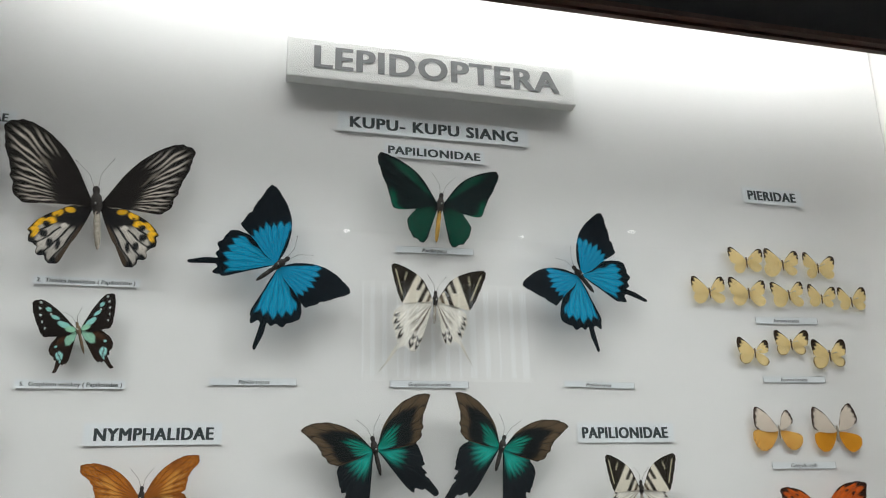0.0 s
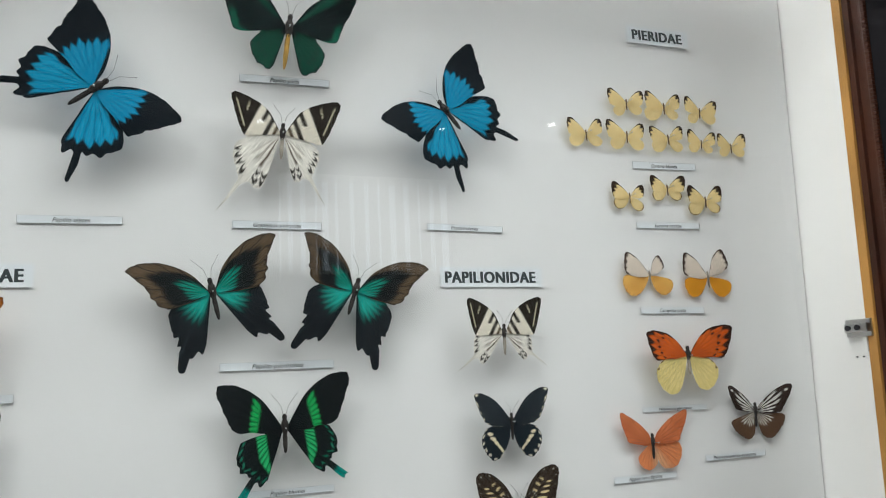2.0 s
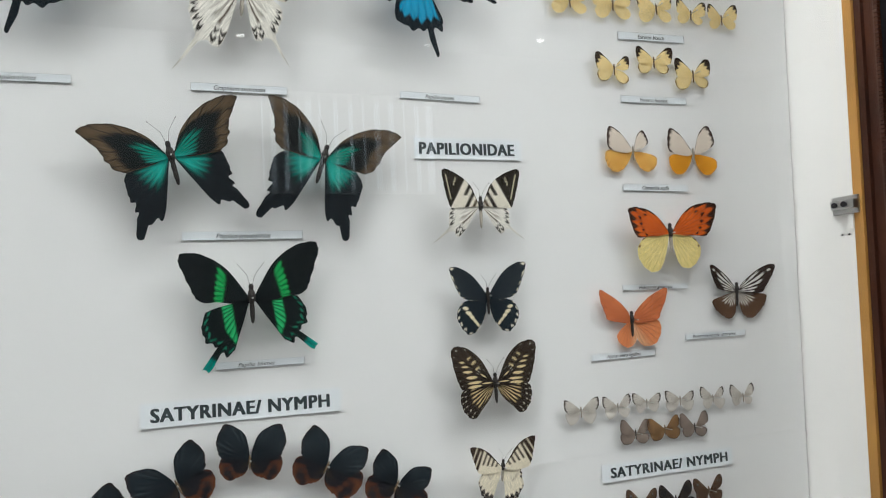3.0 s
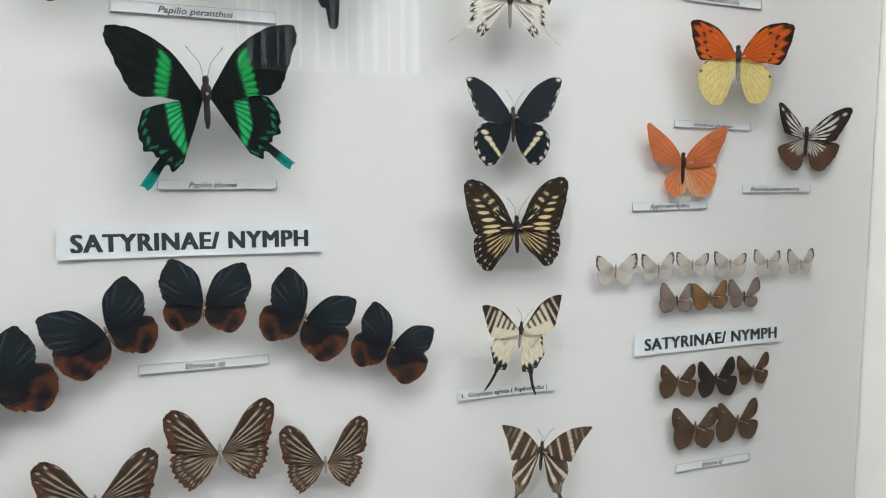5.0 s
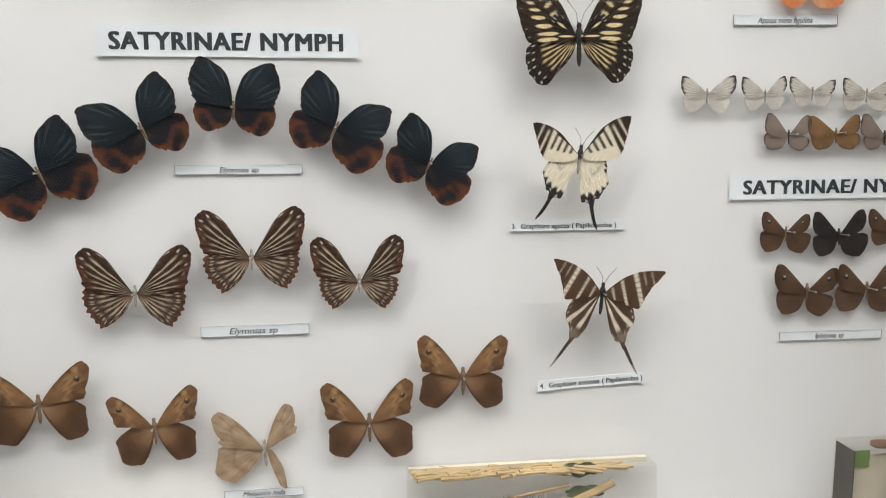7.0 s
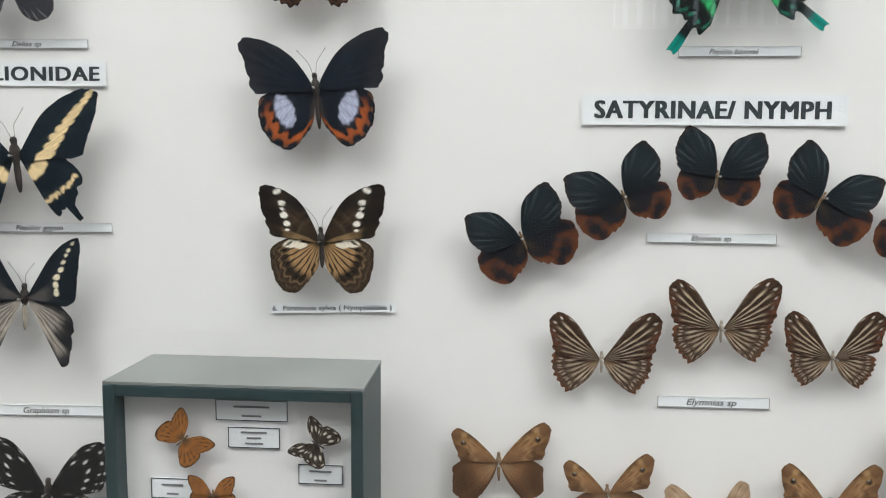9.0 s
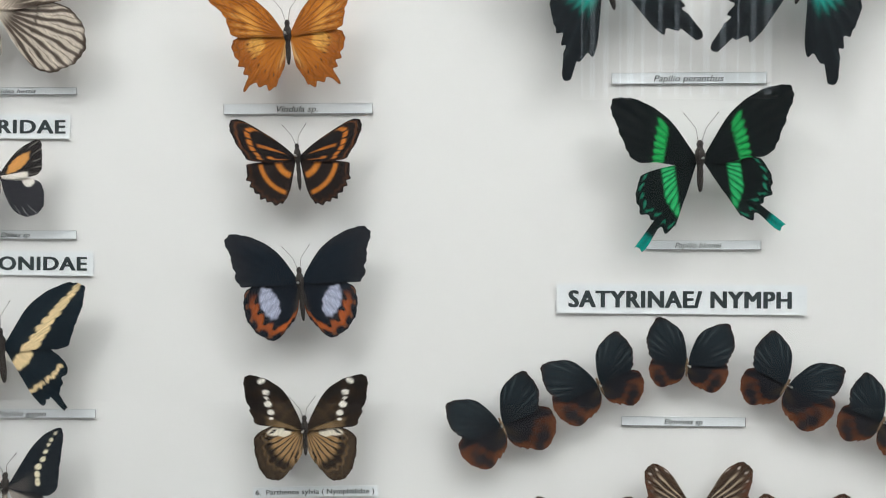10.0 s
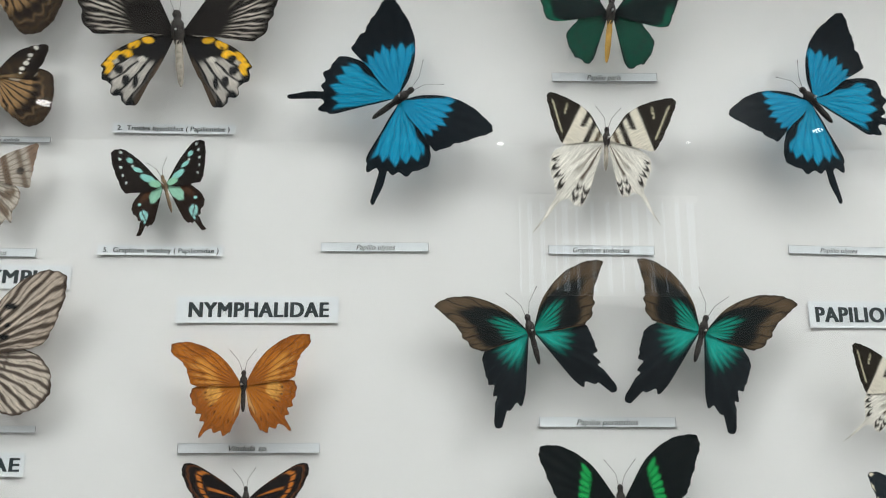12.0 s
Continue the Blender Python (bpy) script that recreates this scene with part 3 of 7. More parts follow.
def hebomoia_f(w):
    f, i = w.cell(8)
    c = w.plain((0.60, 0.115, 0.015))
    c = mix(c, (0.45, 0.07, 0.012), blot(w.x, w.y, 7) * 0.6)
    edge = 0.88 - 0.05 * np.cos(2 * np.pi * f)
    c = mix(c, (0.03, 0.014, 0.01), sm(edge - 0.04, edge + 0.04, w.u) * sm(0.02, 0.1, w.A + 0.05))
    c = mix(c, (0.05, 0.015, 0.01), w.spots(8, 0.70, 0.04, 0.28) * (w.A > 0.2))
    c = mix(c, (0.05, 0.02, 0.01), w.vein(8, 0.007) * 0.5 + (1 - sm(0.02, 0.06, w.A)))
    return mix(c, (0.55, 0.42, 0.14), sm(0.90, 0.96, w.A) * 0.6)


def hebomoia_h(w):
    c = w.plain((0.70, 0.58, 0.25))
    c = mix(c, (0.56, 0.45, 0.15), w.vein(9, 0.013) * 0.5 + blot(w.x, w.y, 5) * 0.3)
    return mix(c, (0.10, 0.05, 0.02), w.spots(9, 0.96, 0.035, 0.25) * (w.A < 0.3))


def appias_f(w):
    c = w.plain((0.62, 0.19, 0.075))
    c = mix(c, (0.42, 0.11, 0.04), blot(w.x, w.y, 8) * 0.5)
    return mix(c, (0.26, 0.08, 0.04), w.vein(9, 0.007) * 0.6 + sm(0.95, 1.0, w.u) * 0.4)


def appias_h(w):
    c = w.plain((0.70, 0.25, 0.10))
    c = mix(c, (0.75, 0.42, 0.24), sm(0.55, 0.9, w.A))
    return mix(c, (0.36, 0.11, 0.05), w.vein(8, 0.010) * 0.5)


def pareronia_f(w):
    f, i = w.cell(8)
    c = w.plain((0.030, 0.018, 0.014))
    c = mix(c, (0.70, 0.70, 0.66), band(np.abs(f - 0.5), 0.0, 0.26, 0.07) * band(w.u, 0.12, 0.62 + 0.15 * rnd(i), 0.05))
    return mix(c, (0.65, 0.65, 0.60), w.spots(8, 0.84, 0.05, 0.14) * (w.A < 0.4))


def pareronia_h(w):
    f, i = w.cell(8)
    c = w.plain((0.10, 0.055, 0.032))
    c = mix(c, (0.68, 0.68, 0.62), band(np.abs(f - 0.5), 0.0, 0.24, 0.07) * band(w.u, 0.05, 0.52 + 0.1 * rnd(i, 3), 0.06) * (1 - sm(0.0, 0.15, 0.15 - w.A)))
    return mix(c, (0.05, 0.03, 0.02), sm(0.95, 1.0, w.u) * 0.6)


def pale_f(w):
    c = w.plain((0.64, 0.61, 0.56))
    c = mix(c, (0.36, 0.32, 0.28), w.vein(8, 0.016) * 0.6 + blot(w.x, w.y, 7) * 0.3 + (1 - sm(0.05, 0.35, w.u)) * 0.4)
    return mix(c, (0.045, 0.036, 0.032), sm(0.86, 0.95, w.u + 0.02 * np.cos(w.A * 40)) * (1 - sm(0.55, 0.8, w.A)) + (1 - sm(0.0, 0.03, w.A)) * 0.7)


def pale_h(w):
    c = w.plain((0.68, 0.65, 0.60))
    c = mix(c, (0.46, 0.42, 0.38), w.vein(8, 0.018) * 0.4 + blot(w.x, w.y, 6, 1) * 0.3)
    return mix(c, (0.10, 0.08, 0.07), sm(0.95, 0.99, w.u) * 0.6)


def greyblue_f(w):
    c = w.plain((0.25, 0.20, 0.17))
    c = mix(c, (0.15, 0.115, 0.09), w.vein(8, 0.014) * 0.5 + blot(w.x, w.y, 6) * 0.4)
    return mix(c, (0.035, 0.025, 0.02), sm(0.92, 0.98, w.u))


def greyblue_h(w):
    c = greyblue_f(w)
    return mix(c, BLK, w.spots(6, 0.90, 0.05, 0.25) * (w.A > 0.6))


def tawny_f(w):
    c = w.plain((0.245, 0.140, 0.062))
    c = mix(c, (0.13, 0.070, 0.033), w.vein(8, 0.014) * 0.5 + blot(w.x, w.y, 7) * 0.5)
    return mix(c, (0.05, 0.03, 0.02), sm(0.93, 0.98, w.u))


def tawny_h(w):
    c = tawny_f(w)
    return mix(c, BLK, w.spots(6, 0.90, 0.05, 0.25) * (w.A > 0.6))


def ypthima_f(w):
    c = w.plain((0.115, 0.066, 0.040))
    c = mix(c, (0.065, 0.036, 0.022), blot(w.x, w.y, 9) * 0.7 + w.vein(7, 0.012) * 0.4 + sm(0.6, 0.95, w.u) * 0.35)
    c = mix(c, (0.20, 0.13, 0.06), w.spot(28, 0.66, 0.105) * 0.8)
    c = mix(c, BLK, w.spot(28, 0.66, 0.080))
    c = mix(c, (0.45, 0.5, 0.55), w.spot(31, 0.675, 0.020))
    return mix(c, (0.04, 0.026, 0.018), sm(0.93, 0.98, w.u) * 0.7)


def ypthima_h(w):
    c = w.plain((0.105, 0.060, 0.037))
    c = mix(c, (0.058, 0.033, 0.020), blot(w.x, w.y, 8, 1) * 0.7)
    c = mix(c, (0.22, 0.14, 0.07), w.spot(-55, 0.74, 0.075) * 0.9)
    return mix(c, BLK, w.spot(-55, 0.74, 0.050))


def darksatyr_f(w):
    c = w.plain((0.035, 0.028, 0.025))
    c = mix(c, (0.02, 0.016, 0.014), blot(w.x, w.y, 9) * 0.6)
    return mix(c, BLK, w.spot(28, 0.66, 0.12))


def polytes_f(w):
    f, i = w.cell(9)
    c = w.plain((0.014, 0.020, 0.026))
    c = mix(c, (0.035, 0.045, 0.05), band(np.abs(f - 0.5), 0.0, 0.2, 0.15) * sm(0.3, 0.7, w.u) * 0.6)
    return mix(c, (0.75, 0.70, 0.55), w.spots(9, 0.955, 0.025, 0.26) * (w.A > 0.22))


def polytes_h(w):
    c = w.plain((0.009, 0.015, 0.021))
    c = ovals(w, c, (0.70, 0.62, 0.43), ((0.57, -0.28, 0.075, 0.042, 15), (0.49, -0.40, 0.085, 0.045, 25), (0.41, -0.50, 0.085, 0.042, 35), (0.33, -0.59, 0.080, 0.038, 45), (0.26, -0.67, 0.070, 0.034, 55)))
    return mix(c, (0.70, 0.66, 0.55), w.spots(8, 0.955, 0.032, 0.28))


def tiger_f(w):
    c = w.plain((0.038, 0.026, 0.018))
    c = mix(c, (0.014, 0.010, 0.008), w.vein(10, 0.014) * 0.8 + sm(0.5, 0.2, w.u) * 0.4)
    col = (0.68, 0.55, 0.30)
    c = ovals(w, c, col, ((0.38, -0.02, 0.13, 0.024, -4), (0.36, 0.05, 0.13, 0.022, -2), (0.42, 0.14, 0.105, 0.026, 0), (0.49, 0.24, 0.085, 0.022, 3), (0.54, 0.33, 0.070, 0.017, 5), (0.59, 0.41, 0.055, 0.014, 8)))
    c = ovals(w, c, col, ((0.37, 0.39, 0.060, 0.017, -35), (0.30, 0.29, 0.055, 0.015, -38), (0.20, 0.15, 0.060, 0.014, 35), (0.45, 0.47, 0.05, 0.015, -30), (0.14, 0.02, 0.10, 0.012, 0)))
    return mix(c, (0.55, 0.54, 0.48), w.spots(12, 0.38, 0.02, 0.14) * (w.A < 0.45) + w.spots(10, 0.93, 0.012, 0.08))


def tiger_h(w):
    f, i = w.cell(9)
    c = w.plain((0.022, 0.015, 0.012))
    col = (0.62, 0.48, 0.24)
    c = mix(c, col, band(np.abs(f - 0.5), 0.0, 0.20, 0.07) * band(w.u, 0.14, 0.60 + 0.12 * rnd(i, 5), 0.04))
    return mix(c, (0.6, 0.56, 0.45), w.spots(9, 0.86, 0.03, 0.12) + w.spots(9, 0.97, 0.02, 0.12))


def agetes_f(w):
    c = w.plain((0.68, 0.62, 0.48))
    dark = (0.030, 0.018, 0.012)
    s = w.x * 0.80 + w.y * 0.60
    c = mix(c, dark, sm(0.60, 0.63, s + 0.06 * w.A))
    c = mix(c, (0.64, 0.58, 0.44), band(s, 0.66, 0.70, 0.012) * band(w.A, 0.12, 0.50, 0.04))
    c = mix(c, (0.64, 0.58, 0.44), band(s, 0.79, 0.82, 0.012) * band(w.A, 0.1, 0.8, 0.04))
    for k in range(4):
        at = 0.14 + 0.115 * k
        c = mix(c, dark, band(s, at, at + 0.048, 0.012) * (1 - sm(0.38, 0.46, w.A)))
    return mix(c, dark, 1 - sm(0.04, 0.07, w.A))


def agetes_h(w):
    f, i = w.cell(9)
    c = w.plain((0.70, 0.64, 0.50))
    dark = (0.028, 0.024, 0.022)
    c = mix(c, (0.3, 0.25, 0.2), band(w.r, 0.28, 0.31, 0.02) * band(w.A, 0.15, 0.6, 0.05) * 0.6)
    c = mix(c, dark, sm(0.50, 0.54, w.r + 0.025 * np.cos(2 * np.pi * f)) * sm(0.22, 0.3, w.A))
    c = mix(c, dark, w.spots(9, 0.95, 0.06, 0.4) * (w.A < 0.35))
    return mix(c, (0.55, 0.5, 0.42), w.spots(9, 0.95, 0.025, 0.2) * (w.r < 0.62) * (w.A > 0.35))


def aristeus_f(w):
    c = w.plain((0.088, 0.050, 0.028))
    pale = (0.64, 0.57, 0.46)
    s = w.x * 0.95 + w.y * 0.30
    c = mix(c, pale, band(s, 0.525, 0.595, 0.014) * sm(0.06, 0.12, w.A))
    c = mix(c, pale, band(s, 0.300, 0.345, 0.012) * sm(0.06, 0.12, w.A))
    c = mix(c, pale, band(s, 0.135, 0.165, 0.012) * sm(0.06, 0.12, w.A))
    c = mix(c, pale, band(s, 0.685, 0.698, 0.008) * (1 - sm(0.35, 0.5, w.A)))
    c = mix(c, pale, band(s, 0.805, 0.82, 0.008) * (1 - sm(0.55, 0.8, w.A)) * 0.8)
    return mix(c, (0.04, 0.024, 0.015), w.vein(9, 0.008) * 0.6)


def aristeus_h(w):
    c = w.plain((0.075, 0.046, 0.028))
    pale = (0.62, 0.55, 0.45)
    c = mix(c, pale, band(w.A, 0.48, 0.585, 0.02) * band(w.r, 0.06, 0.54, 0.03))
    c = mix(c, pale, band(w.A, 0.77, 0.88, 0.02) * band(w.r, 0.08, 0.46, 0.03))
    c = mix(c, pale, w.spots(9, 0.93, 0.022, 0.24) * (w.r < 0.62) * 0.9)
    c = mix(c, (0.24, 0.20, 0.15), band(w.r, 0.50, 0.60, 0.04) * band(w.A, 0.55, 0.95, 0.05) * blot(w.x, w.y, 30))
    c = mix(c, (0.05, 0.04, 0.035), sm(0.62, 0.68, w.r))
    return mix(c, (0.40, 0.35, 0.28), sm(0.84, 0.92, w.r) * 0.7)


def elymnias_f(w):
    f, i = w.cell(8)
    c = w.plain((0.010, 0.015, 0.020))
    # Blue-grey sheen, painted into the wing colour.
    c = mix(c, (0.045, 0.066, 0.078), band(w.A, 0.15, 0.9, 0.15) * sm(0.15, 0.6, w.u) * blot(w.x, w.y, 6, 1) * 0.32)
    # Pale streak highlights between the veins, painted as colour too.
    c = mix(c, (0.09, 0.11, 0.12), band(np.abs(f - 0.5), 0.0, 0.06, 0.08) * band(w.u, 0.50, 0.95, 0.10) * blot(w.x, w.y, 9) * 1.1)
    c = mix(c, (0.06, 0.03, 0.02), sm(0.93, 1.0, w.u) * 0.5)
    return mix(c, (0.005, 0.006, 0.007), w.vein(8, 0.008) * 0.8)


def elymnias_h(w):
    f, i = w.cell(7)
    c = w.plain((0.012, 0.013, 0.017))
    c = mix(c, (0.045, 0.035, 0.026), (1 - sm(0.3, 0.6, w.u)) * sm(0.5, 0.8, w.A) * 0.8)
    rust = 0.9 * sm(0.66, 1.0, w.u + 0.06 * np.cos(2 * np.pi * f) + 0.42 * (blot(w.x, w.y, 7) - 0.5)) * sm(0.06, 0.25, w.A)
    c = mix(c, (0.150, 0.050, 0.021), rust)
    c = mix(c, (0.05, 0.022, 0.014), w.vein(7, 0.010) * 0.6 * rust)
    c = mix(c, (0.32, 0.14, 0.06), rust * w.spots(7, 0.88, 0.06, 0.10) * 0.5)
    return mix(c, (0.07, 0.028, 0.016), blot(w.x, w.y, 13) * rust * 0.5)


def striped_f(w):
    f, i = w.cell(8)
    c = w.plain((0.050, 0.029, 0.018))
    pale = (0.54, 0.45, 0.33)
    c = mix(c, pale, (0.55 + 0.5 * blot(w.x, w.y, 8, 2)) * band(f, 0.41, 0.68, 0.12) * band(w.u, 0.10, 0.80, 0.10) * sm(0.10, 0.18, w.A))
    c = mix(c, (0.11, 0.040, 0.022), sm(0.72, 0.95, w.u) * blot(w.x, w.y, 6) * 1.2)
    c = mix(c, (0.55, 0.50, 0.45), w.spots(9, 0.90, 0.030, 0.16) * (w.A < 0.6))
    c = mix(c, (0.55, 0.5, 0.44), (1 - sm(0.01, 0.03, w.A)) * (np.cos(w.u * 60) > 0.2) * 0.7)
    return mix(c, (0.025, 0.015, 0.010), w.vein(8, 0.014) * 0.8)


def striped_h(w):
    f, i = w.cell(9)
    c = w.plain((0.052, 0.031, 0.020))
    c = mix(c, (0.55, 0.46, 0.34), (0.6 + 0.45 * blot(w.x, w.y, 8, 2)) * band(np.abs(f - 0.5), 0.0, 0.20, 0.12) * band(w.u, 0.06, 0.70, 0.09))
    c = mix(c, (0.24, 0.15, 0.085), (1 - sm(0.12, 0.42, w.u)) * 0.7)
    c = mix(c, (0.42, 0.34, 0.26), band(np.abs(f - 0.5), 0.10, 0.3, 0.06) * band(w.u, 0.80, 0.88, 0.03))
    return mix(c, (0.16, 0.06, 0.028), sm(0.88, 0.97, w.u) * blot(w.x, w.y, 8))


def melanitis_f(w):
    f, i = w.cell(8)
    c = w.plain((0.215, 0.108, 0.048))
    c = mix(c, (0.36, 0.215, 0.10), band(np.abs(f - 0.5), 0.0, 0.18, 0.18) * band(w.u, 0.25, 0.8, 0.15) * blot(w.x, w.y, 5, 4) * 0.8)
    c = mix(c, (0.095, 0.045, 0.020), (blot(w.x, w.y, 11) - 0.2) * 0.9 + sm(0.5, 0.95, w.u) * 0.45)
    c = mix(c, (0.34, 0.20, 0.09), band(blot(w.x, w.y, 23, 2), 0.62, 1.0, 0.1) * 0.35)
    c = mix(c, (0.05, 0.025, 0.014), w.vein(8, 0.010) * 0.35 + (1 - sm(0.0, 0.05, w.A)) * 0.6)
    c = mix(c, (0.30, 0.17, 0.06), w.spot(44, 0.72, 0.095) * 0.6)
    c = mix(c, BLK, w.spot(42, 0.72, 0.052) * 0.9)
    c = mix(c, (0.7, 0.68, 0.62), w.spot(44, 0.735, 0.012) * 0.7)
    c = mix(c, (0.42, 0.27, 0.13), w.spot(52, 0.80, 0.05) * 0.7)
    return mix(c, (0.40, 0.25, 0.12), band(w.u + 0.06 * np.sin(20 * w.A), 0.54, 0.62, 0.04) * sm(0.1, 0.25, w.A) * 0.55)


def melanitis_h(w):
    f, i = w.cell(8)
    c = w.plain((0.21, 0.108, 0.050))
    c = mix(c, (0.090, 0.044, 0.021), sm(0.25, 0.75, w.u) * 0.95 + (blot(w.x, w.y, 9, 3) - 0.4) * 0.6)
    c = mix(c, (0.30, 0.19, 0.10), band(np.abs(f - 0.5), 0.0, 0.2, 0.2) * band(w.u, 0.0, 0.45, 0.15) * sm(0.45, 0.8, w.A) * 0.7)
    c = mix(c, (0.36, 0.24, 0.13), (1 - sm(0.10, 0.40, w.u)) * 0.6)
    c = mix(c, (0.045, 0.020, 0.011), sm(0.62, 0.80, w.u) * (1 - sm(0.86, 0.98, w.u)) * blot(w.x, w.y, 7, 6) * 0.9)
    return mix(c, (0.045, 0.023, 0.013), w.vein(8, 0.009) * 0.4)


def faded_f(w):
    c = w.plain((0.47, 0.35, 0.235))
    c = mix(c, (0.30, 0.20, 0.12), blot(w.x, w.y, 14) * 0.7 + w.vein(8, 0.012) * 0.4)
    return mix(c, (0.26, 0.16, 0.09), band(w.u, 0.6, 0.66, 0.03) * 0.5 + sm(0.95, 1, w.u) * 0.4)


def vindula_f(w):
    f, i = w.cell(8)
    c = w.plain((0.42, 0.140, 0.018))
    c = mix(c, (0.62, 0.28, 0.05), band(w.A, 0.40, 0.95, 0.1) * band(w.u, 0.42, 0.64, 0.06) * 0.9)
    c = mix(c, (0.66, 0.34, 0.09), band(np.abs(f - 0.5), 0.0, 0.14, 0.08) * band(w.u, 0.45, 0.88, 0.06) * sm(0.40, 0.55, w.A) * 0.8)
    c = mix(c, (0.25, 0.075, 0.013), (1 - sm(0.25, 0.45, w.A)) * sm(0.45, 0.7, w.r) * 0.8 + (1 - sm(0.1, 0.35, w.r)) * 0.5 + blot(w.x, w.y, 8) * 0.3)
    for at in (0.70, 0.82, 0.93):
        c = mix(c, (0.09, 0.03, 0.010), band(np.abs(w.u - at + 0.025 * np.cos(2 * np.pi * f)), 0.0, 0.012, 0.016) * 0.75)
    for at in (0.25, 0.34, 0.44):
        c = mix(c, (0.10, 0.035, 0.012), band(np.abs(w.r - at), 0.0, 0.006, 0.009) * (1 - sm(0.45, 0.55, w.A)) * 0.7)
    c = mix(c, (0.09, 0.030, 0.010), sm(0.965, 1.0, w.u) * 0.7)
    return mix(c, (0.16, 0.05, 0.012), w.vein(8, 0.007) * 0.8)


def vindula_h(w):
    f, i = w.cell(8)
    c = w.plain((0.44, 0.150, 0.020))
    c = mix(c, (0.68, 0.36, 0.085), w.oval(0.50, -0.12, 0.20, 0.13, -30))
    c = mix(c, (0.66, 0.42, 0.18), sm(0.82, 0.92, w.A) * 0.7)
    c = mix(c, (0.30, 0.092, 0.015), sm(0.60, 0.80, w.u) * 0.9 + blot(w.x, w.y, 10) * 0.25)
    c = mix(c, (0.07, 0.025, 0.010), band(np.abs(w.u - 0.90 + 0.02 * np.cos(2 * np.pi * f)), 0.0, 0.012, 0.016) * 0.9 + w.spots(8, 0.72, 0.03, 0.14) * 0.9)
    c = mix(c, (0.10, 0.035, 0.012), band(np.abs(w.u - 0.62), 0.0, 0.010, 0.016) * 0.6)
    c = mix(c, (0.10, 0.032, 0.010), sm(0.955, 1.0, w.u) * 0.7)
    return mix(c, (0.20, 0.065, 0.014), w.vein(8, 0.008) * 0.7)


def lasippa_f(w):
    f, i = w.cell(9)
    c = w.plain((0.012, 0.010, 0.011))
    o = (0.52, 0.17, 0.028)
    c = mix(c, o, band(w.A, 0.37, 0.44, 0.02) * band(w.u, 0.18, 0.62, 0.03) * (0.7 + 0.4 * blot(w.x, w.y, 20)))
    c = mix(c, o, band(w.u, 0.70, 0.78, 0.02) * band(np.abs(f - 0.5), 0.0, 0.38, 0.06) * (1 - sm(0.72, 0.8, w.A)) * sm(0.04, 0.12, w.A))
    c = mix(c, o, band(w.u + 0.1 * (w.A - 0.8), 0.46, 0.56, 0.03) * band(w.A, 0.66, 0.95, 0.03))
    return mix(c, (0.22, 0.08, 0.03), band(w.u, 0.91, 0.935, 0.012) * 0.8)


def lasippa_h(w):
    c = w.plain((0.012, 0.010, 0.011))
    o = (0.52, 0.18, 0.028)
    s = w.r
    c = mix(c, o, band(s, 0.32, 0.43, 0.025) * (1 - sm(0.86, 0.94, w.A)))
    c = mix(c, o, band(s, 0.68, 0.76, 0.02) * band(w.A, 0.05, 0.9, 0.04))
    return mix(c, (0.14, 0.06, 0.03), band(w.u, 0.92, 0.945, 0.015) * 0.8 + w.vein(8, 0.008) * 0.2)


def eggfly_f(w):
    f, i = w.cell(8)
    c = w.plain((0.008, 0.013, 0.020))
    c = mix(c, (0.024, 0.025, 0.030), sm(0.6, 0.95, w.u) * 0.7)
    return mix(c, (0.04, 0.05, 0.06), band(np.abs(f - 0.5), 0.43, 0.5, 0.04) * sm(0.2, 0.5, w.u) * 0.4)


def eggfly_h(w):
    f, i = w.cell(8)
    c = w.plain((0.009, 0.013, 0.020))
    c = mix(c, (0.10, 0.085, 0.07), sm(0.80, 0.95, w.A) * (1 - sm(0.7, 0.9, w.u)) * 0.5)
    c = mix(c, (0.38, 0.41, 0.54), w.oval(0.480, -0.29, 0.145, 0.265, -16) * (0.78 + 0.22 * band(f, 0.15, 0.85, 0.1)))
    c = mix(c, (0.40, 0.10, 0.025), band(w.u + 0.02 * np.cos(2 * np.pi * f), 0.77, 0.90, 0.03) * sm(0.18, 0.40, w.A) * (1 - 0.35 * blot(w.x, w.y, 10)))
    c = mix(c, BLK, w.spots(8, 0.79, 0.035, 0.20) * sm(0.2, 0.3, w.A))
    return mix(c, (0.30, 0.12, 0.06), w.spots(8, 0.95, 0.016, 0.24) * 0.6)


def parthenos_f(w):
    f, i = w.cell(9)
    c = w.plain((0.050, 0.031, 0.018))
    c = mix(c, (0.012, 0.009, 0.008), blot(w.x, w.y, 14) * 0.8 + w.vein(9, 0.012) * 0.7 + sm(0.55, 0.75, w.u) * 0.5)
    c = mix(c, (0.26, 0.17, 0.08), band(w.A, 0.70, 0.98, 0.05) * band(w.u, 0.15, 0.72, 0.06) * (0.4 + 0.5 * blot(w.x, w.y, 22)))
    c = mix(c, (0.16, 0.11, 0.06), band(np.abs(w.r - 0.3), 0.0, 0.015, 0.015) * 0.5 + band(np.abs(w.r - 0.42), 0.0, 0.012, 0.015) * 0.4)
    return ovals(w, c, (0.74, 0.72, 0.66), ((0.515, 0.66, 0.055, 0.030, -25), (0.46, 0.51, 0.048, 0.030, -10), (0.46, 0.435, 0.026, 0.020, 0), (0.44, 0.355, 0.046, 0.042, 0), (0.41, 0.245, 0.042, 0.036, 0), (0.41, 0.165, 0.030, 0.018, 0)))


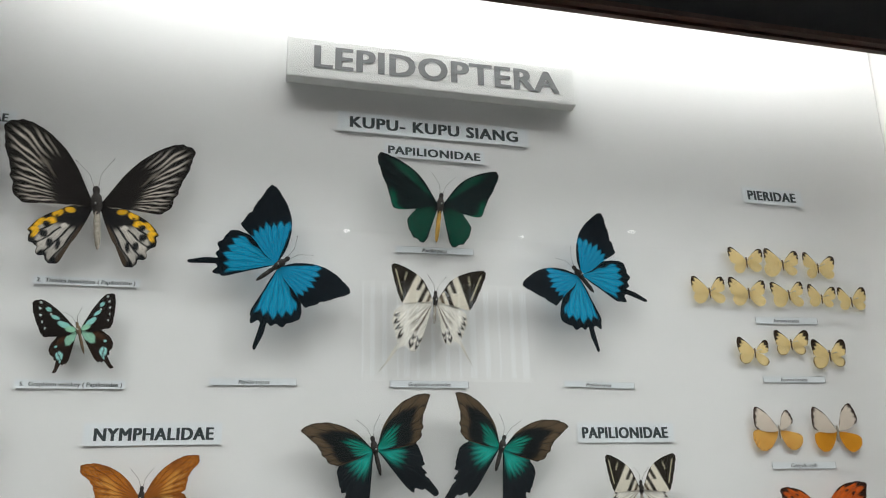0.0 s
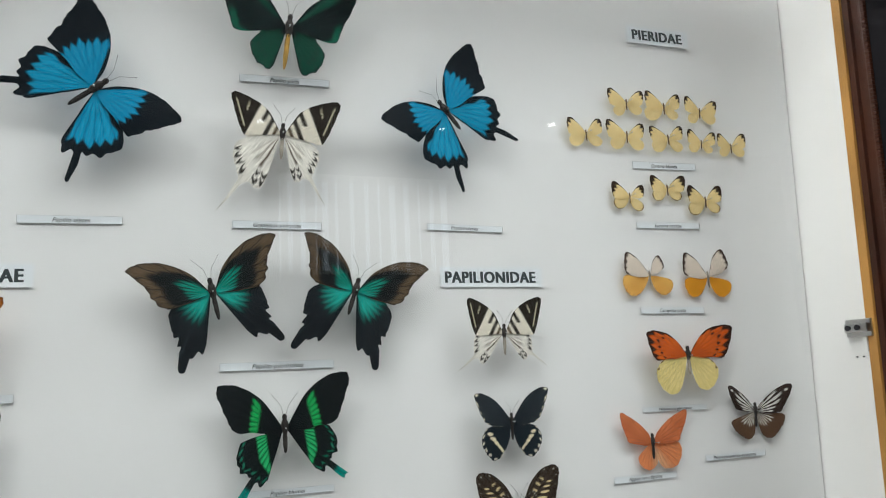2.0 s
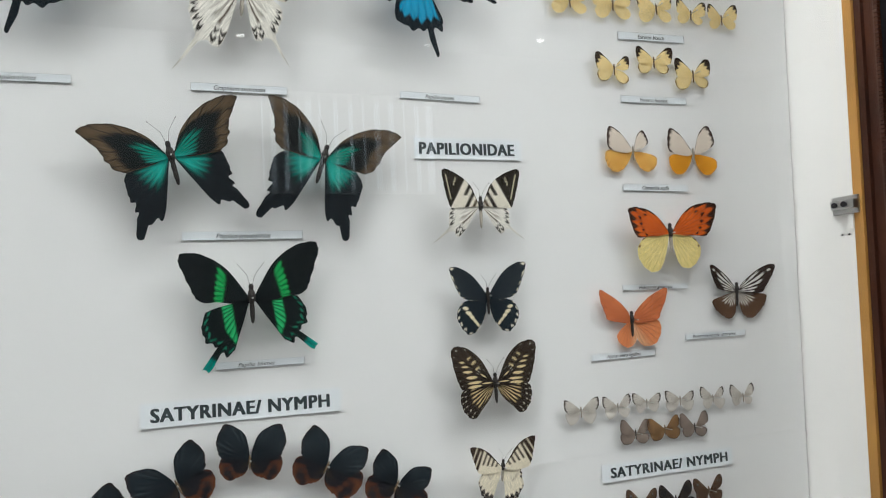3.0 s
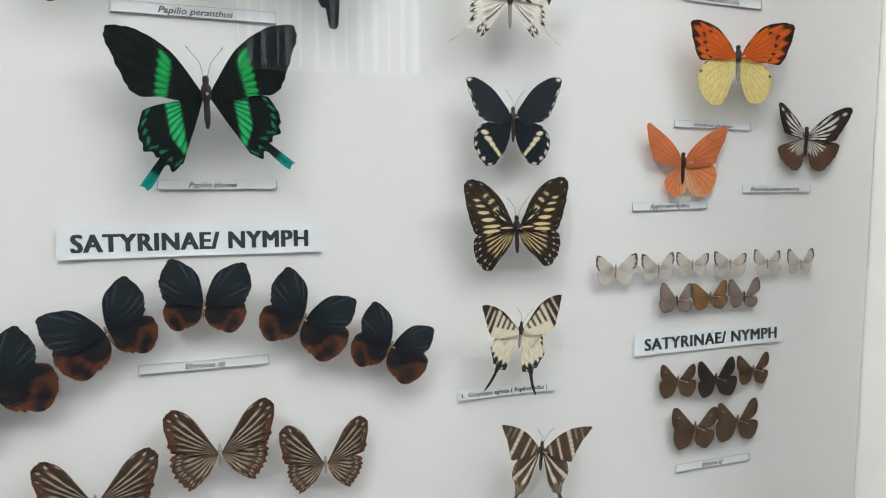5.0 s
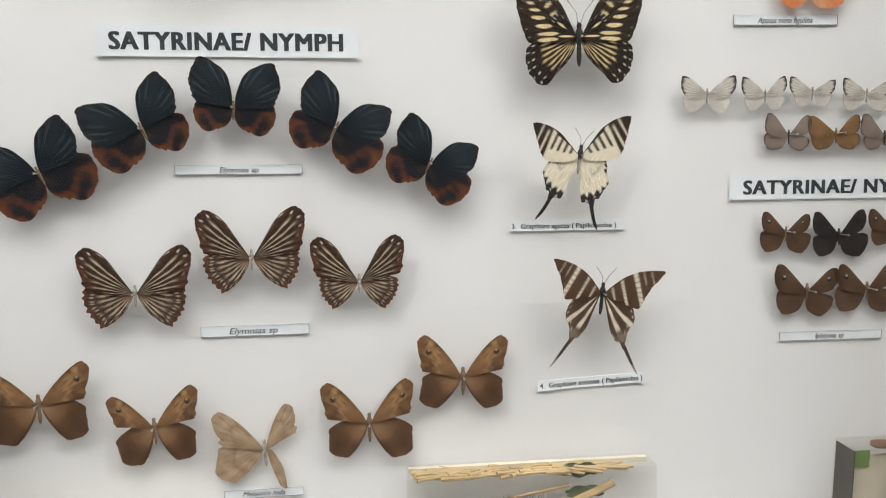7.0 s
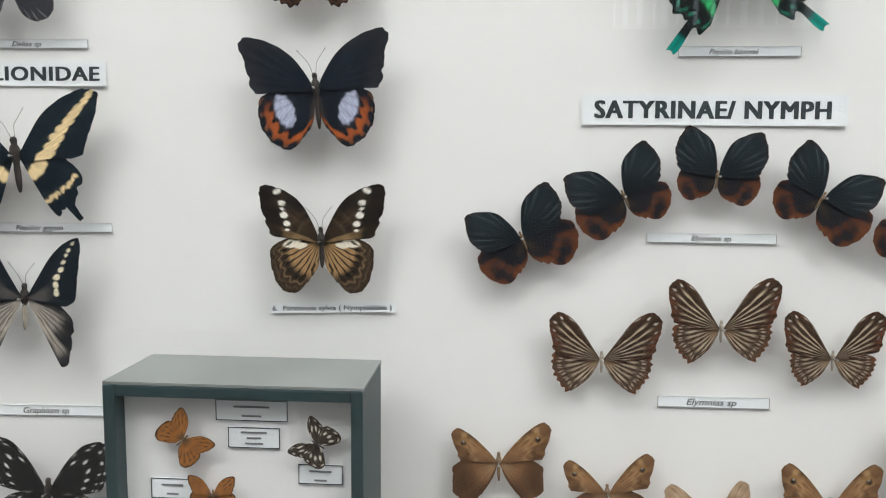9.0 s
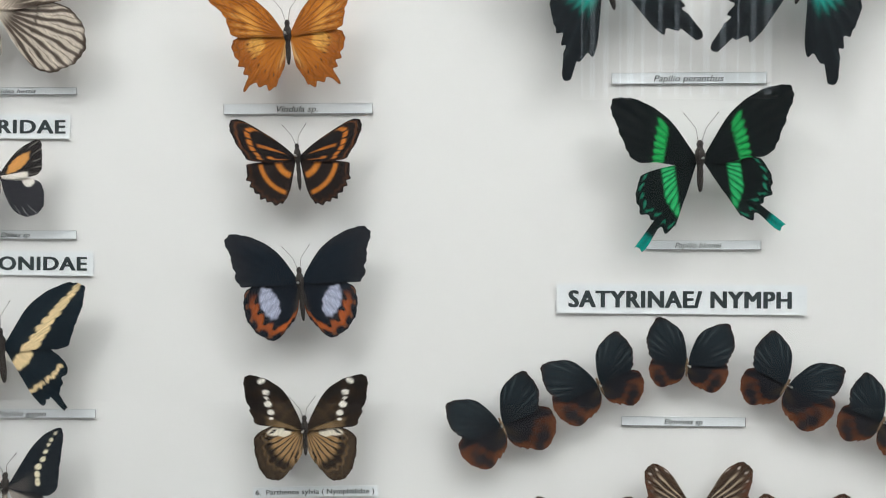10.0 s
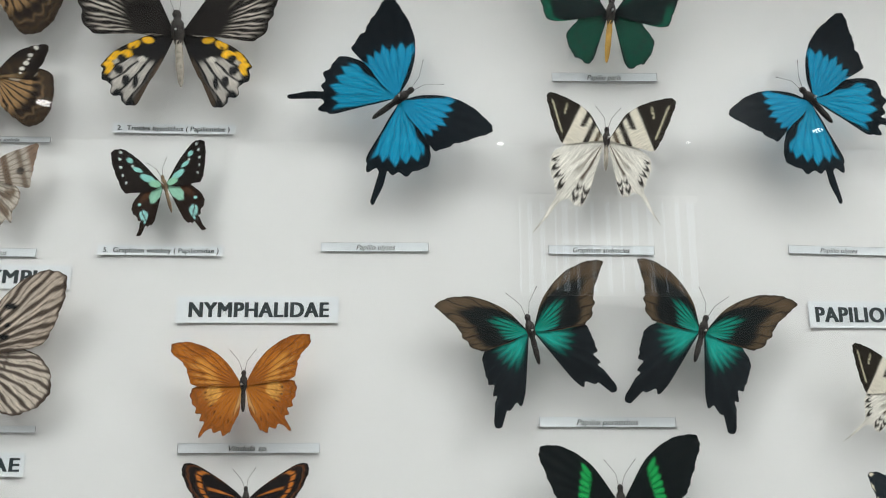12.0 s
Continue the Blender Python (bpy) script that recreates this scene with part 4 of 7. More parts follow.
def parthenos_h(w):
    f, i = w.cell(10)
    c = w.plain((0.030, 0.020, 0.013))
    c = mix(c, (0.36, 0.22, 0.10), band(w.r, 0.10, 0.62, 0.08) * band(np.abs(f - 0.5), 0.16, 0.5, 0.08) * sm(0.15, 0.3, w.A))
    c = mix(c, (0.30, 0.22, 0.14), sm(0.85, 0.95, w.A) * 0.8)
    c = ovals(w, c, (0.74, 0.69, 0.58), ((0.47, -0.02, 0.15, 0.07, -8), (0.33, -0.06, 0.12, 0.05, -5)))
    c = mix(c, (0.008, 0.006, 0.006), band(w.u, 0.64, 0.74, 0.03) * band(np.abs(f - 0.5), 0, 0.34, 0.1))
    c = mix(c, (0.26, 0.17, 0.09), band(np.abs(w.u - 0.80 + 0.03 * np.cos(2 * np.pi * f)), 0.0, 0.014, 0.012) * 0.9)
    return mix(c, (0.22, 0.14, 0.08), band(np.abs(w.u - 0.91 + 0.02 * np.cos(2 * np.pi * f)), 0.0, 0.008, 0.012) * 0.7)


def charaxes_f(w):
    c = w.plain((0.42, 0.38, 0.33))
    s = w.x * 0.95 + w.y * 0.3
    c = mix(c, (0.14, 0.10, 0.07), band(s, 0.36, 0.46, 0.02) + band(s, 0.60, 0.68, 0.03) * 0.8)
    c = mix(c, (0.22, 0.15, 0.11), sm(0.74, 0.82, s))
    c = mix(c, BLK, w.spot(10, 0.62, 0.06) * 0.8)
    return mix(c, (0.15, 0.11, 0.08), w.vein(8, 0.010) * 0.6)


def charaxes_h(w):
    c = w.plain((0.50, 0.46, 0.40))
    c = mix(c, (0.15, 0.11, 0.08), band(w.A, 0.42, 0.52, 0.03) * (1 - sm(0.6, 0.75, w.r)))
    c = mix(c, (0.20, 0.15, 0.11), band(w.u, 0.62, 0.90, 0.05) * blot(w.x, w.y, 16) * 1.3)
    return mix(c, (0.12, 0.09, 0.07), w.vein(8, 0.012) * 0.6 + sm(0.95, 0.99, w.u) * 0.6)


def idea_f(w):
    f, i = w.cell(9)
    c = w.plain((0.58, 0.50, 0.42))
    c = mix(c, (0.30, 0.22, 0.17), sm(0.6, 0.98, w.u) * 0.35 + (1 - sm(0.02, 0.16, w.A)) * 0.5)
    brown = (0.060, 0.042, 0.032)
    c = mix(c, brown, w.vein(9, 0.017) * 0.95)
    c = mix(c, brown, band(np.abs(f - 0.5), 0.0, 0.06, 0.04) * sm(0.50, 0.58, w.u) * 0.85)
    c = mix(c, brown, sm(0.965, 0.985, w.u))
    return ovals(w, c, BLK, ((0.40, 0.33, 0.055, 0.032, -10), (0.27, 0.24, 0.050, 0.040, 20), (0.36, 0.175, 0.030, 0.020, 0), (0.32, 0.085, 0.045, 0.026, 0)))


def idea_h(w):
    f, i = w.cell(9)
    c = w.plain((0.62, 0.55, 0.47))
    brown = (0.070, 0.050, 0.040)
    c = mix(c, brown, w.vein(9, 0.022) * 0.95)
    c = mix(c, brown, band(np.abs(f - 0.5), 0.0, 0.04, 0.03) * sm(0.6, 0.66, w.u) * 0.85)
    c = mix(c, brown, band(w.r, 0.52, 0.545, 0.012) * band(w.A, 0.15, 0.6, 0.03))
    return mix(c, brown, sm(0.95, 0.98, w.u))


def delias_f(w):
    c = w.plain((0.022, 0.020, 0.021))
    c = mix(c, (0.72, 0.68, 0.62), sm(0.66, 0.72, w.A) * (1 - sm(0.50, 0.56, w.x)))
    c = ovals(w, c, (0.62, 0.30, 0.09), ((0.37, 0.22, 0.27, 0.095, 38),))
    return mix(c, (0.3, 0.28, 0.26), w.vein(8, 0.010) * sm(0.7, 0.9, w.u) * 0.6)


def delias_h(w):
    f, i = w.cell(8)
    c = w.plain((0.032, 0.033, 0.040))
    c = ovals(w, c, (0.74, 0.71, 0.66), ((0.60, -0.12, 0.13, 0.12, 0), (0.30, -0.05, 0.3, 0.05, -5)))
    return mix(c, (0.5, 0.5, 0.5), band(np.abs(f - 0.5), 0.0, 0.05, 0.05) * sm(0.72, 0.8, w.u) * sm(0.45, 0.55, w.A) * 0.7)


def gigon_f(w):
    c = w.plain((0.008, 0.015, 0.022))
    c = mix(c, (0.02, 0.03, 0.038), w.vein(9, 0.01) * 0.5)
    return ovals(w, c, (0.72, 0.56, 0.32), ((0.83, 0.54, 0.022, 0.022, 0), (0.78, 0.50, 0.045, 0.030, 30), (0.73, 0.45, 0.050, 0.030, 25), (0.66, 0.395, 0.062, 0.036, 25), (0.60, 0.34, 0.064, 0.038, 22), (0.54, 0.28, 0.066, 0.042, 20), (0.47, 0.215, 0.068, 0.042, 15), (0.41, 0.14, 0.078, 0.050, 5), (0.35, 0.065, 0.080, 0.048, 10), (0.27, -0.02, 0.12, 0.060, 25)))


def gigon_h(w):
    c = w.plain((0.008, 0.015, 0.022))
    c = ovals(w, c, (0.72, 0.56, 0.32), ((0.20, -0.16, 0.15, 0.075, 40),))
    for x, y in ((0.26, -0.54), (0.33, -0.49), (0.40, -0.455), (0.48, -0.40), (0.56, -0.355), (0.62, -0.28)):
        c = mix(c, (0.70, 0.54, 0.31), w.oval(x, y, 0.048, 0.036, 50) * (1 - w.oval(x + 0.028, y - 0.03, 0.032, 0.028, 50)))
    return c


def graphium_f(w):
    c = w.plain((0.010, 0.015, 0.021))
    c = mix(c, (0.10, 0.09, 0.085), band(w.A, 0.4, 0.95, 0.1) * (1 - sm(0.3, 0.6, w.u)) * 0.7)
    return ovals(w, c, (0.72, 0.66, 0.48), ((0.65, 0.64, 0.022, 0.018, 0), (0.59, 0.56, 0.030, 0.022, 30), (0.55, 0.50, 0.022, 0.024, 0), (0.51, 0.42, 0.030, 0.026, 40), (0.47, 0.33, 0.038, 0.030, 30), (0.41, 0.24, 0.044, 0.036, 10), (0.39, 0.155, 0.034, 0.042, 0), (0.39, 0.06, 0.034, 0.050, 0)))


def graphium_h(w):
    c = w.plain((0.016, 0.017, 0.021))
    hair = 0.5 + 0.5 * np.sin(w.a * 46 + 3 * np.sin(9 * w.r))
    fade = 1 - sm(0.42, 0.80, w.r + 0.12 * blot(w.x, w.y, 14) + 0.10 * hair)
    c = mix(c, (0.42, 0.38, 0.34), fade * sm(0.15, 0.40, w.A) * (0.75 + 0.25 * hair))
    c = mix(c, (0.44, 0.40, 0.35), band(w.A, 0.80, 0.97, 0.04) * (1 - sm(0.75, 0.92, w.r)) * (0.6 + 0.3 * hair))
    return mix(c, (0.02, 0.02, 0.02), w.vein(8, 0.010) * 0.6)


def danaid_f(w):
    c = w.plain((0.012, 0.012, 0.013))
    return mix(c, (0.66, 0.68, 0.66), w.spots(9, 0.93, 0.02, 0.13) + w.spots(9, 0.84, 0.02, 0.14) + w.spots(7, 0.62, 0.04, 0.18))


def brownspot_f(w):
    f, i = w.cell(7)
    c = w.plain((0.30, 0.12, 0.03))
    c = mix(c, (0.05, 0.025, 0.015), w.spots(7, 0.55, 0.1, 0.25) + w.spots(7, 0.78, 0.07, 0.25) + sm(0.9, 0.97, w.u))
    return mix(c, (0.09, 0.05, 0.03), (1 - sm(0.1, 0.35, w.u)))


def blackband_f(w):
    c = w.plain((0.035, 0.026, 0.02))
    return mix(c, (0.60, 0.56, 0.48), w.spots(5, 0.60, 0.10, 0.25) + w.spots(5, 0.9, 0.03, 0.2))


# wing outlines: angle (degrees; 0 out, 90 to the head) and reach, from the front edge round to the inner edge
ULY_F = [(66.3, 0.234), (56.9, 0.493), (48.4, 0.7), (39.8, 0.875), (33.5, 1), (30.5, 0.999), (22.2, 0.861), (9.6, 0.734), (-2.9, 0.678), (-6, 0.618), (-4.9, 0.443), (-4.8, 0.201)]
ULY_H = [(-5.3, 0.29), (-7.3, 0.521), (-14.5, 0.65), (-26, 0.689), (-36.6, 0.726), (-46.5, 0.72), (-48.6, 0.835), (-50.9, 0.968), (-52.6, 1), (-53.3, 0.963), (-50.2, 0.845), (-50.3, 0.742), (-58.3, 0.728), (-64.2, 0.72), (-63.1, 0.667), (-67.7, 0.623), (-66.2, 0.44), (-69.1, 0.228)]
BIRD_F = [(51.2, 0.106), (61.1, 0.291), (57.4, 0.525), (50.7, 0.737), (44.5, 0.922), (38.7, 1), (28.5, 0.839), (15.4, 0.676), (-2.2, 0.601), (-8.8, 0.528), (-11.2, 0.361), (-4.6, 0.159)]
BIRD_H = [(-7.3, 0.396), (-17.4, 0.608), (-25.3, 0.79), (-32.5, 0.877), (-43.8, 0.954), (-53.8, 1.009), (-63.6, 1), (-70.5, 0.932), (-71.9, 0.794), (-70.9, 0.51), (-71.3, 0.235)]
HYP_F = [(51.2, 0.175), (52.1, 0.379), (48.5, 0.617), (42.9, 0.837), (37.3, 0.963), (32.1, 1.013), (29.3, 1), (23.5, 0.911), (12.7, 0.756), (-3.5, 0.643), (-11.7, 0.564), (-13.1, 0.454), (-11.6, 0.305), (-10.3, 0.134)]
HYP_H = [(-18.5, 0.282), (-17.7, 0.464), (-23.6, 0.672), (-31.6, 0.881), (-36.2, 0.89), (-41.6, 0.966), (-48.9, 0.917), (-54.3, 1.001), (-60, 0.949), (-64.1, 1), (-72.2, 0.933), (-71.2, 0.765), (-74, 0.543), (-76.3, 0.287)]
ANDRO_F = [(56.5, 0.161), (59.4, 0.402), (50.7, 0.646), (41.6, 0.89), (36, 1), (32.1, 0.964), (21.9, 0.813), (2.9, 0.651), (-8.4, 0.58), (-10.8, 0.491), (-6.8, 0.293), (0.9, 0.106)]
ANDRO_H = [(-10.4, 0.206), (-15, 0.373), (-20.7, 0.46), (-35.3, 0.53), (-52.4, 0.61), (-54.3, 0.679), (-56.1, 0.827), (-56.8, 1), (-57.8, 0.821), (-58, 0.662), (-61.8, 0.596), (-69.3, 0.606), (-74.7, 0.574), (-76.9, 0.428), (-72.8, 0.276), (-57.8, 0.102)]
PER_F = [(61, 0.094), (64.2, 0.283), (57.4, 0.494), (49.6, 0.725), (40.4, 0.929), (34.5, 1), (31.3, 0.93), (25.1, 0.782), (8.7, 0.655), (-2.1, 0.544), (-4.6, 0.398), (-1.4, 0.205)]
PER_H = [(-2.2, 0.271), (-7.8, 0.431), (-17.4, 0.533), (-34.8, 0.628), (-47.7, 0.716), (-52.7, 0.8), (-56.7, 0.938), (-60.3, 1), (-62.4, 0.961), (-60.7, 0.841), (-65.1, 0.788), (-73, 0.734), (-74.9, 0.606), (-75, 0.333)]
BLU_F = [(61.9, 0.169), (59, 0.495), (50.9, 0.785), (42.8, 0.974), (36.2, 1), (28.6, 0.868), (11.6, 0.69), (2.5, 0.579), (2, 0.42), (-3.6, 0.187)]
BLU_H = [(1.5, 0.478), (-6.4, 0.599), (-20.4, 0.701), (-31.6, 0.737), (-41.3, 0.715), (-39.7, 0.842), (-39.4, 1), (-44.1, 1.01), (-45.1, 0.9), (-45, 0.792), (-56, 0.719), (-55.6, 0.55), (-57.4, 0.334)]
HEB_F = [(56.5, 0.266), (48.5, 0.576), (37.7, 0.837), (30.3, 1), (25.8, 1.006), (13.9, 0.876), (-2.9, 0.719), (-4.3, 0.504), (-4.8, 0.209)]
HEB_H = [(-4.3, 0.35), (-4.6, 0.668), (-16.9, 0.932), (-30.8, 1.04), (-47.8, 1.065), (-61.1, 1), (-70.2, 0.837), (-74.4, 0.549), (-76.2, 0.273)]
APP_F = [(65, 0.211), (50.9, 0.53), (42.5, 0.839), (38, 1), (27.5, 0.862), (12.2, 0.659), (1, 0.58), (-8.3, 0.307), (-24, 0.122)]
APP_H = [(-6.4, 0.412), (-2.2, 0.889), (-19, 1.045), (-39.1, 1.087), (-53.4, 1), (-68.8, 0.834), (-75.8, 0.569), (-75.3, 0.259)]
PARE_F = [(55.4, 0.193), (43, 0.568), (36.8, 0.881), (31.6, 1), (23.9, 0.895), (8.8, 0.666), (-1.4, 0.555), (-8.7, 0.277), (-18.3, 0.098)]
PARE_H = [(-5.9, 0.641), (-5.1, 1.057), (-18.5, 1.109), (-39.6, 1.039), (-57.8, 1), (-72.4, 0.801), (-78.6, 0.519), (-81.4, 0.258)]
POLY_F = [(63.4, 0.191), (56, 0.55), (48.2, 0.832), (41.1, 1), (35.8, 0.99), (27.3, 0.842), (6.5, 0.612), (-6.2, 0.425), (-13.6, 0.194)]
POLY_H = [(-10.3, 0.514), (-14.9, 0.714), (-28.2, 0.912), (-42.3, 0.993), (-57.1, 1.046), (-65.5, 1), (-73.4, 0.824), (-82.2, 0.518), (-86.6, 0.229)]
TIG_F = [(62.1, 0.169), (62.2, 0.46), (55.6, 0.734), (47.7, 0.93), (41.9, 1), (37.7, 0.999), (26.9, 0.855), (11.3, 0.709), (-4.4, 0.609), (-6.7, 0.421), (-11.3, 0.191)]
TIG_H = [(-4.3, 0.616), (-6.6, 0.873), (-15.8, 0.992), (-31.8, 1.067), (-46.2, 1.077), (-54.8, 1), (-58.1, 0.761), (-68.7, 0.402), (-78, 0.148)]
AGE_F = [(58.8, 0.183), (59.9, 0.513), (53.3, 0.787), (45.7, 1), (41.9, 0.965), (26.4, 0.773), (5.8, 0.635), (-4.2, 0.423), (-20.2, 0.145)]
AGE_H = [(-9.3, 0.306), (-25.5, 0.424), (-37.8, 0.522), (-51.8, 0.569), (-60.5, 0.625), (-66.7, 0.671), (-69, 0.851), (-68.9, 1), (-70.4, 0.98), (-72, 0.831), (-71.6, 0.654), (-79.3, 0.639), (-83.1, 0.516), (-77.9, 0.468), (-83.1, 0.317), (-88.4, 0.178)]
ARI_F = [(46.7, 0.135), (41.5, 0.41), (33.6, 0.697), (24.7, 1), (20.6, 0.978), (10, 0.774), (-7.8, 0.659), (-20, 0.624), (-22.3, 0.461), (-19.6, 0.14)]
ARI_H = [(-20.8, 0.272), (-30.3, 0.423), (-40.9, 0.481), (-51.5, 0.511), (-59.2, 0.590), (-63.2, 0.645), (-62.4, 0.844), (-61.6, 1), (-62.6, 0.972), (-63.8, 0.826), (-66.0, 0.632), (-71.5, 0.530), (-74.5, 0.39), (-70.6, 0.227), (-72.3, 0.086)]
ELY_F = [(81.6, 0.241), (72.5, 0.594), (59.1, 0.842), (49.5, 1), (37.6, 0.939), (24.1, 0.852), (5, 0.678), (-0.3, 0.539), (8.1, 0.304), (7.3, 0.113)]
ELY_H = [(3.1, 0.427), (-1.7, 0.982), (-16.9, 1.137), (-34.2, 1.153), (-50.9, 1.101), (-60.6, 1), (-81.6, 0.637), (-98.4, 0.323)]
STR_F = [(58.1, 0.279), (60.1, 0.64), (54.9, 0.892), (48.2, 1), (38.6, 0.966), (26.8, 0.815), (10.7, 0.7), (7.2, 0.472), (2.6, 0.201)]
STR_H = [(7.9, 0.405), (3.7, 0.956), (-8.9, 1.053), (-26.7, 1.05), (-41.4, 1.028), (-53.7, 1), (-65, 0.571), (-73.7, 0.22)]
MEL_F = [(64.3, 0.249), (59.8, 0.595), (55.6, 0.892), (50.6, 1), (42, 0.967), (26.7, 0.765), (14.6, 0.685), (15.7, 0.4), (12.3, 0.152)]
MEL_H = [(19.6, 0.397), (4.6, 0.87), (-9.7, 0.959), (-29.3, 1.124), (-46.7, 1), (-55, 0.837), (-63, 0.417), (-70.3, 0.151)]
VIN_F = [(65.6, 0.121), (62.1, 0.326), (56.2, 0.538), (49.2, 0.752), (42.8, 0.908), (37, 1), (33.2, 0.991), (30.7, 0.947), (27.5, 0.8), (20.5, 0.708), (13.8, 0.673), (6.8, 0.605), (5, 0.537), (5.4, 0.362), (7.5, 0.077)]
VIN_H = [(1.7, 0.379), (3.4, 0.714), (-2.8, 0.793), (-16.8, 0.813), (-30.9, 0.816), (-41.8, 0.858), (-47.4, 1), (-47.6, 0.887), (-57.8, 0.822), (-70.7, 0.799), (-75.7, 0.582), (-81.5, 0.422), (-82.9, 0.18)]
LAS_F = [(46, .2), (42, .48), (38, .88), (32, 1), (26, .95), (16, .82), (6, .7), (0, .64), (-6, .4), (-8, .2)]
LAS_H = [(-24, 0.289), (-4.3, 0.915), (-11.4, 1.018), (-22.8, 1.084), (-40.7, 1.087), (-54.8, 1.056), (-67.3, 1), (-74, 0.766), (-76.1, 0.415)]
EGG_F = [(68.3, 0.151), (60.5, 0.448), (51.5, 0.716), (43.3, 0.935), (37.4, 1), (33.8, 0.973), (25.8, 0.845), (12.3, 0.764), (1.3, 0.692), (0.9, 0.467), (3.4, 0.155)]
EGG_H = [(1.7, 0.436), (-3.3, 0.813), (-15.4, 0.92), (-31.2, 1.005), (-47.5, 1.033), (-61.5, 1), (-67.8, 0.877), (-80.6, 0.555), (-88.4, 0.228)]
PART_F = [(73.5, 0.201), (66.7, 0.546), (57.1, 0.806), (48.3, 1), (43.4, 1.01), (30.9, 0.847), (14.1, 0.676), (8.3, 0.607), (8.8, 0.395), (8.1, 0.123)]
PART_H = [(4.5, 0.412), (-1, 0.74), (-9.1, 0.858), (-27.7, 0.945), (-45.8, 1.039), (-59.9, 1), (-68.6, 0.807), (-81.9, 0.469), (-89.7, 0.205)]
CHA_F = [(46.8, 0.123), (46.8, 0.493), (37, 0.789), (31.2, 1), (15.1, 0.852), (-1.6, 0.788), (-11.7, 0.769), (-11.1, 0.553), (-8.8, 0.244)]
CHA_H = [(-13, 0.422), (-15.6, 0.712), (-29.1, 0.821), (-44.1, 0.865), (-51.8, 1), (-54.6, 0.886), (-63.3, 0.935), (-68.2, 0.749), (-65.9, 0.383)]
IDEA_F = [(59.8, 0.158), (52.2, 0.467), (46.6, 0.734), (39, 0.914), (32.7, 1), (26.6, 0.996), (19.5, 0.899), (10.9, 0.778), (-1.5, 0.646), (-6.3, 0.479), (-6.1, 0.182)]
IDEA_H = [(-6.5, 0.382), (-6.6, 0.789), (-15.9, 1.032), (-26.4, 1.175), (-37.2, 1.215), (-48.3, 1.134), (-60, 1), (-67.3, 0.804), (-70.9, 0.49), (-72.8, 0.199)]
GIG_F = [(51.6, 0.169), (52.5, 0.433), (46.6, 0.662), (39.7, 0.865), (34.9, 0.97), (29.2, 1), (21.6, 0.887), (10.8, 0.743), (-1.9, 0.652), (-6.7, 0.549), (-6.8, 0.391), (-16.6, 0.132)]
GIG_H = [(-6.6, 0.426), (-9.3, 0.579), (-15.4, 0.688), (-21.7, 0.774), (-31.9, 0.787), (-42.4, 0.805), (-45.6, 0.879), (-47.8, 0.988), (-50.6, 1), (-51, 0.921), (-48.2, 0.79), (-61.6, 0.789), (-64.1, 0.653), (-64.8, 0.572), (-60.6, 0.399), (-60.6, 0.199)]
GRA_F = [(52.6, 0.206), (54.6, 0.555), (51.1, 0.793), (46, 0.967), (41.2, 1), (33.2, 0.866), (13.7, 0.673), (-1.6, 0.619), (-12.7, 0.507), (-11, 0.325), (-10.7, 0.144)]
GRA_H = [(-15.2, 0.365), (-15.2, 0.547), (-25.1, 0.69), (-41, 0.802), (-55.8, 0.971), (-60.9, 1), (-63.3, 0.909), (-60.3, 0.627), (-52.4, 0.351), (-43.1, 0.16)]
WEI_F = [(49.2, 0.215), (47.3, 0.589), (43.5, 0.877), (37.6, 1), (30.8, 0.986), (17.6, 0.821), (-8.8, 0.631), (-13.7, 0.5), (-17.3, 0.236)]
WEI_H = [(-19, 0.319), (-25.8, 0.519), (-33.9, 0.636), (-44.9, 0.718), (-59.1, 0.77), (-63.9, 0.913), (-64.1, 1), (-68.2, 0.927), (-66.2, 0.768), (-72.1, 0.789), (-78.3, 0.672), (-73.8, 0.524), (-70.3, 0.263)]

EUR_F = [(57, 0.281), (50.3, 0.639), (46.7, 0.882), (38.5, 1), (27.8, 0.967), (10.4, 0.847), (-3.7, 0.742), (-8.4, 0.416)]
EUR_H = [(5, 0.617), (-4.4, 1.003), (-15.1, 1.148), (-27.8, 1.139), (-41, 1), (-53.2, 0.753), (-63, 0.421), (-68.8, 0.193)]
SCY_F = [(58.8, 0.323), (54.7, 0.71), (46.9, 1), (41.1, 1.061), (25.6, 0.967), (7, 0.838), (-1.5, 0.525), (-6.2, 0.197)]
SCY_H = [(6.6, 0.474), (2.5, 1.016), (-5.4, 1.217), (-20.4, 1.263), (-37.2, 1.183), (-49.1, 1), (-57.5, 0.738), (-65.3, 0.334)]
PALE_F = [(44.3, 0.298), (40.2, 0.739), (33.9, 1), (25.2, 0.991), (8.7, 0.88), (-9, 0.679), (-15.4, 0.397)]
PALE_H = [(-2.9, 0.577), (-5.4, 1.031), (-23.2, 1.111), (-41.9, 1.104), (-52.5, 1), (-67.4, 0.668), (-73.7, 0.311)]
GREY_F = [(51.8, 0.357), (52.9, 0.77), (46.9, 1), (37.9, 1.021), (19.8, 0.911), (6.6, 0.778), (-0.4, 0.407)]
GREY_H = [(13, 0.667), (4.2, 1.112), (-11.5, 1.221), (-30.4, 1.154), (-42.2, 1), (-62.3, 0.682), (-80.6, 0.286)]
YPT_F = [(44, 0.315), (46.3, 0.781), (40.8, 1), (30.2, 0.99), (15.6, 0.876), (-0.1, 0.692), (-7.4, 0.336)]
YPT_H = [(1.7, 0.559), (-2.1, 0.994), (-22.6, 1.104), (-42.9, 1.113), (-53.6, 1), (-72.5, 0.714), (-85.7, 0.27)]
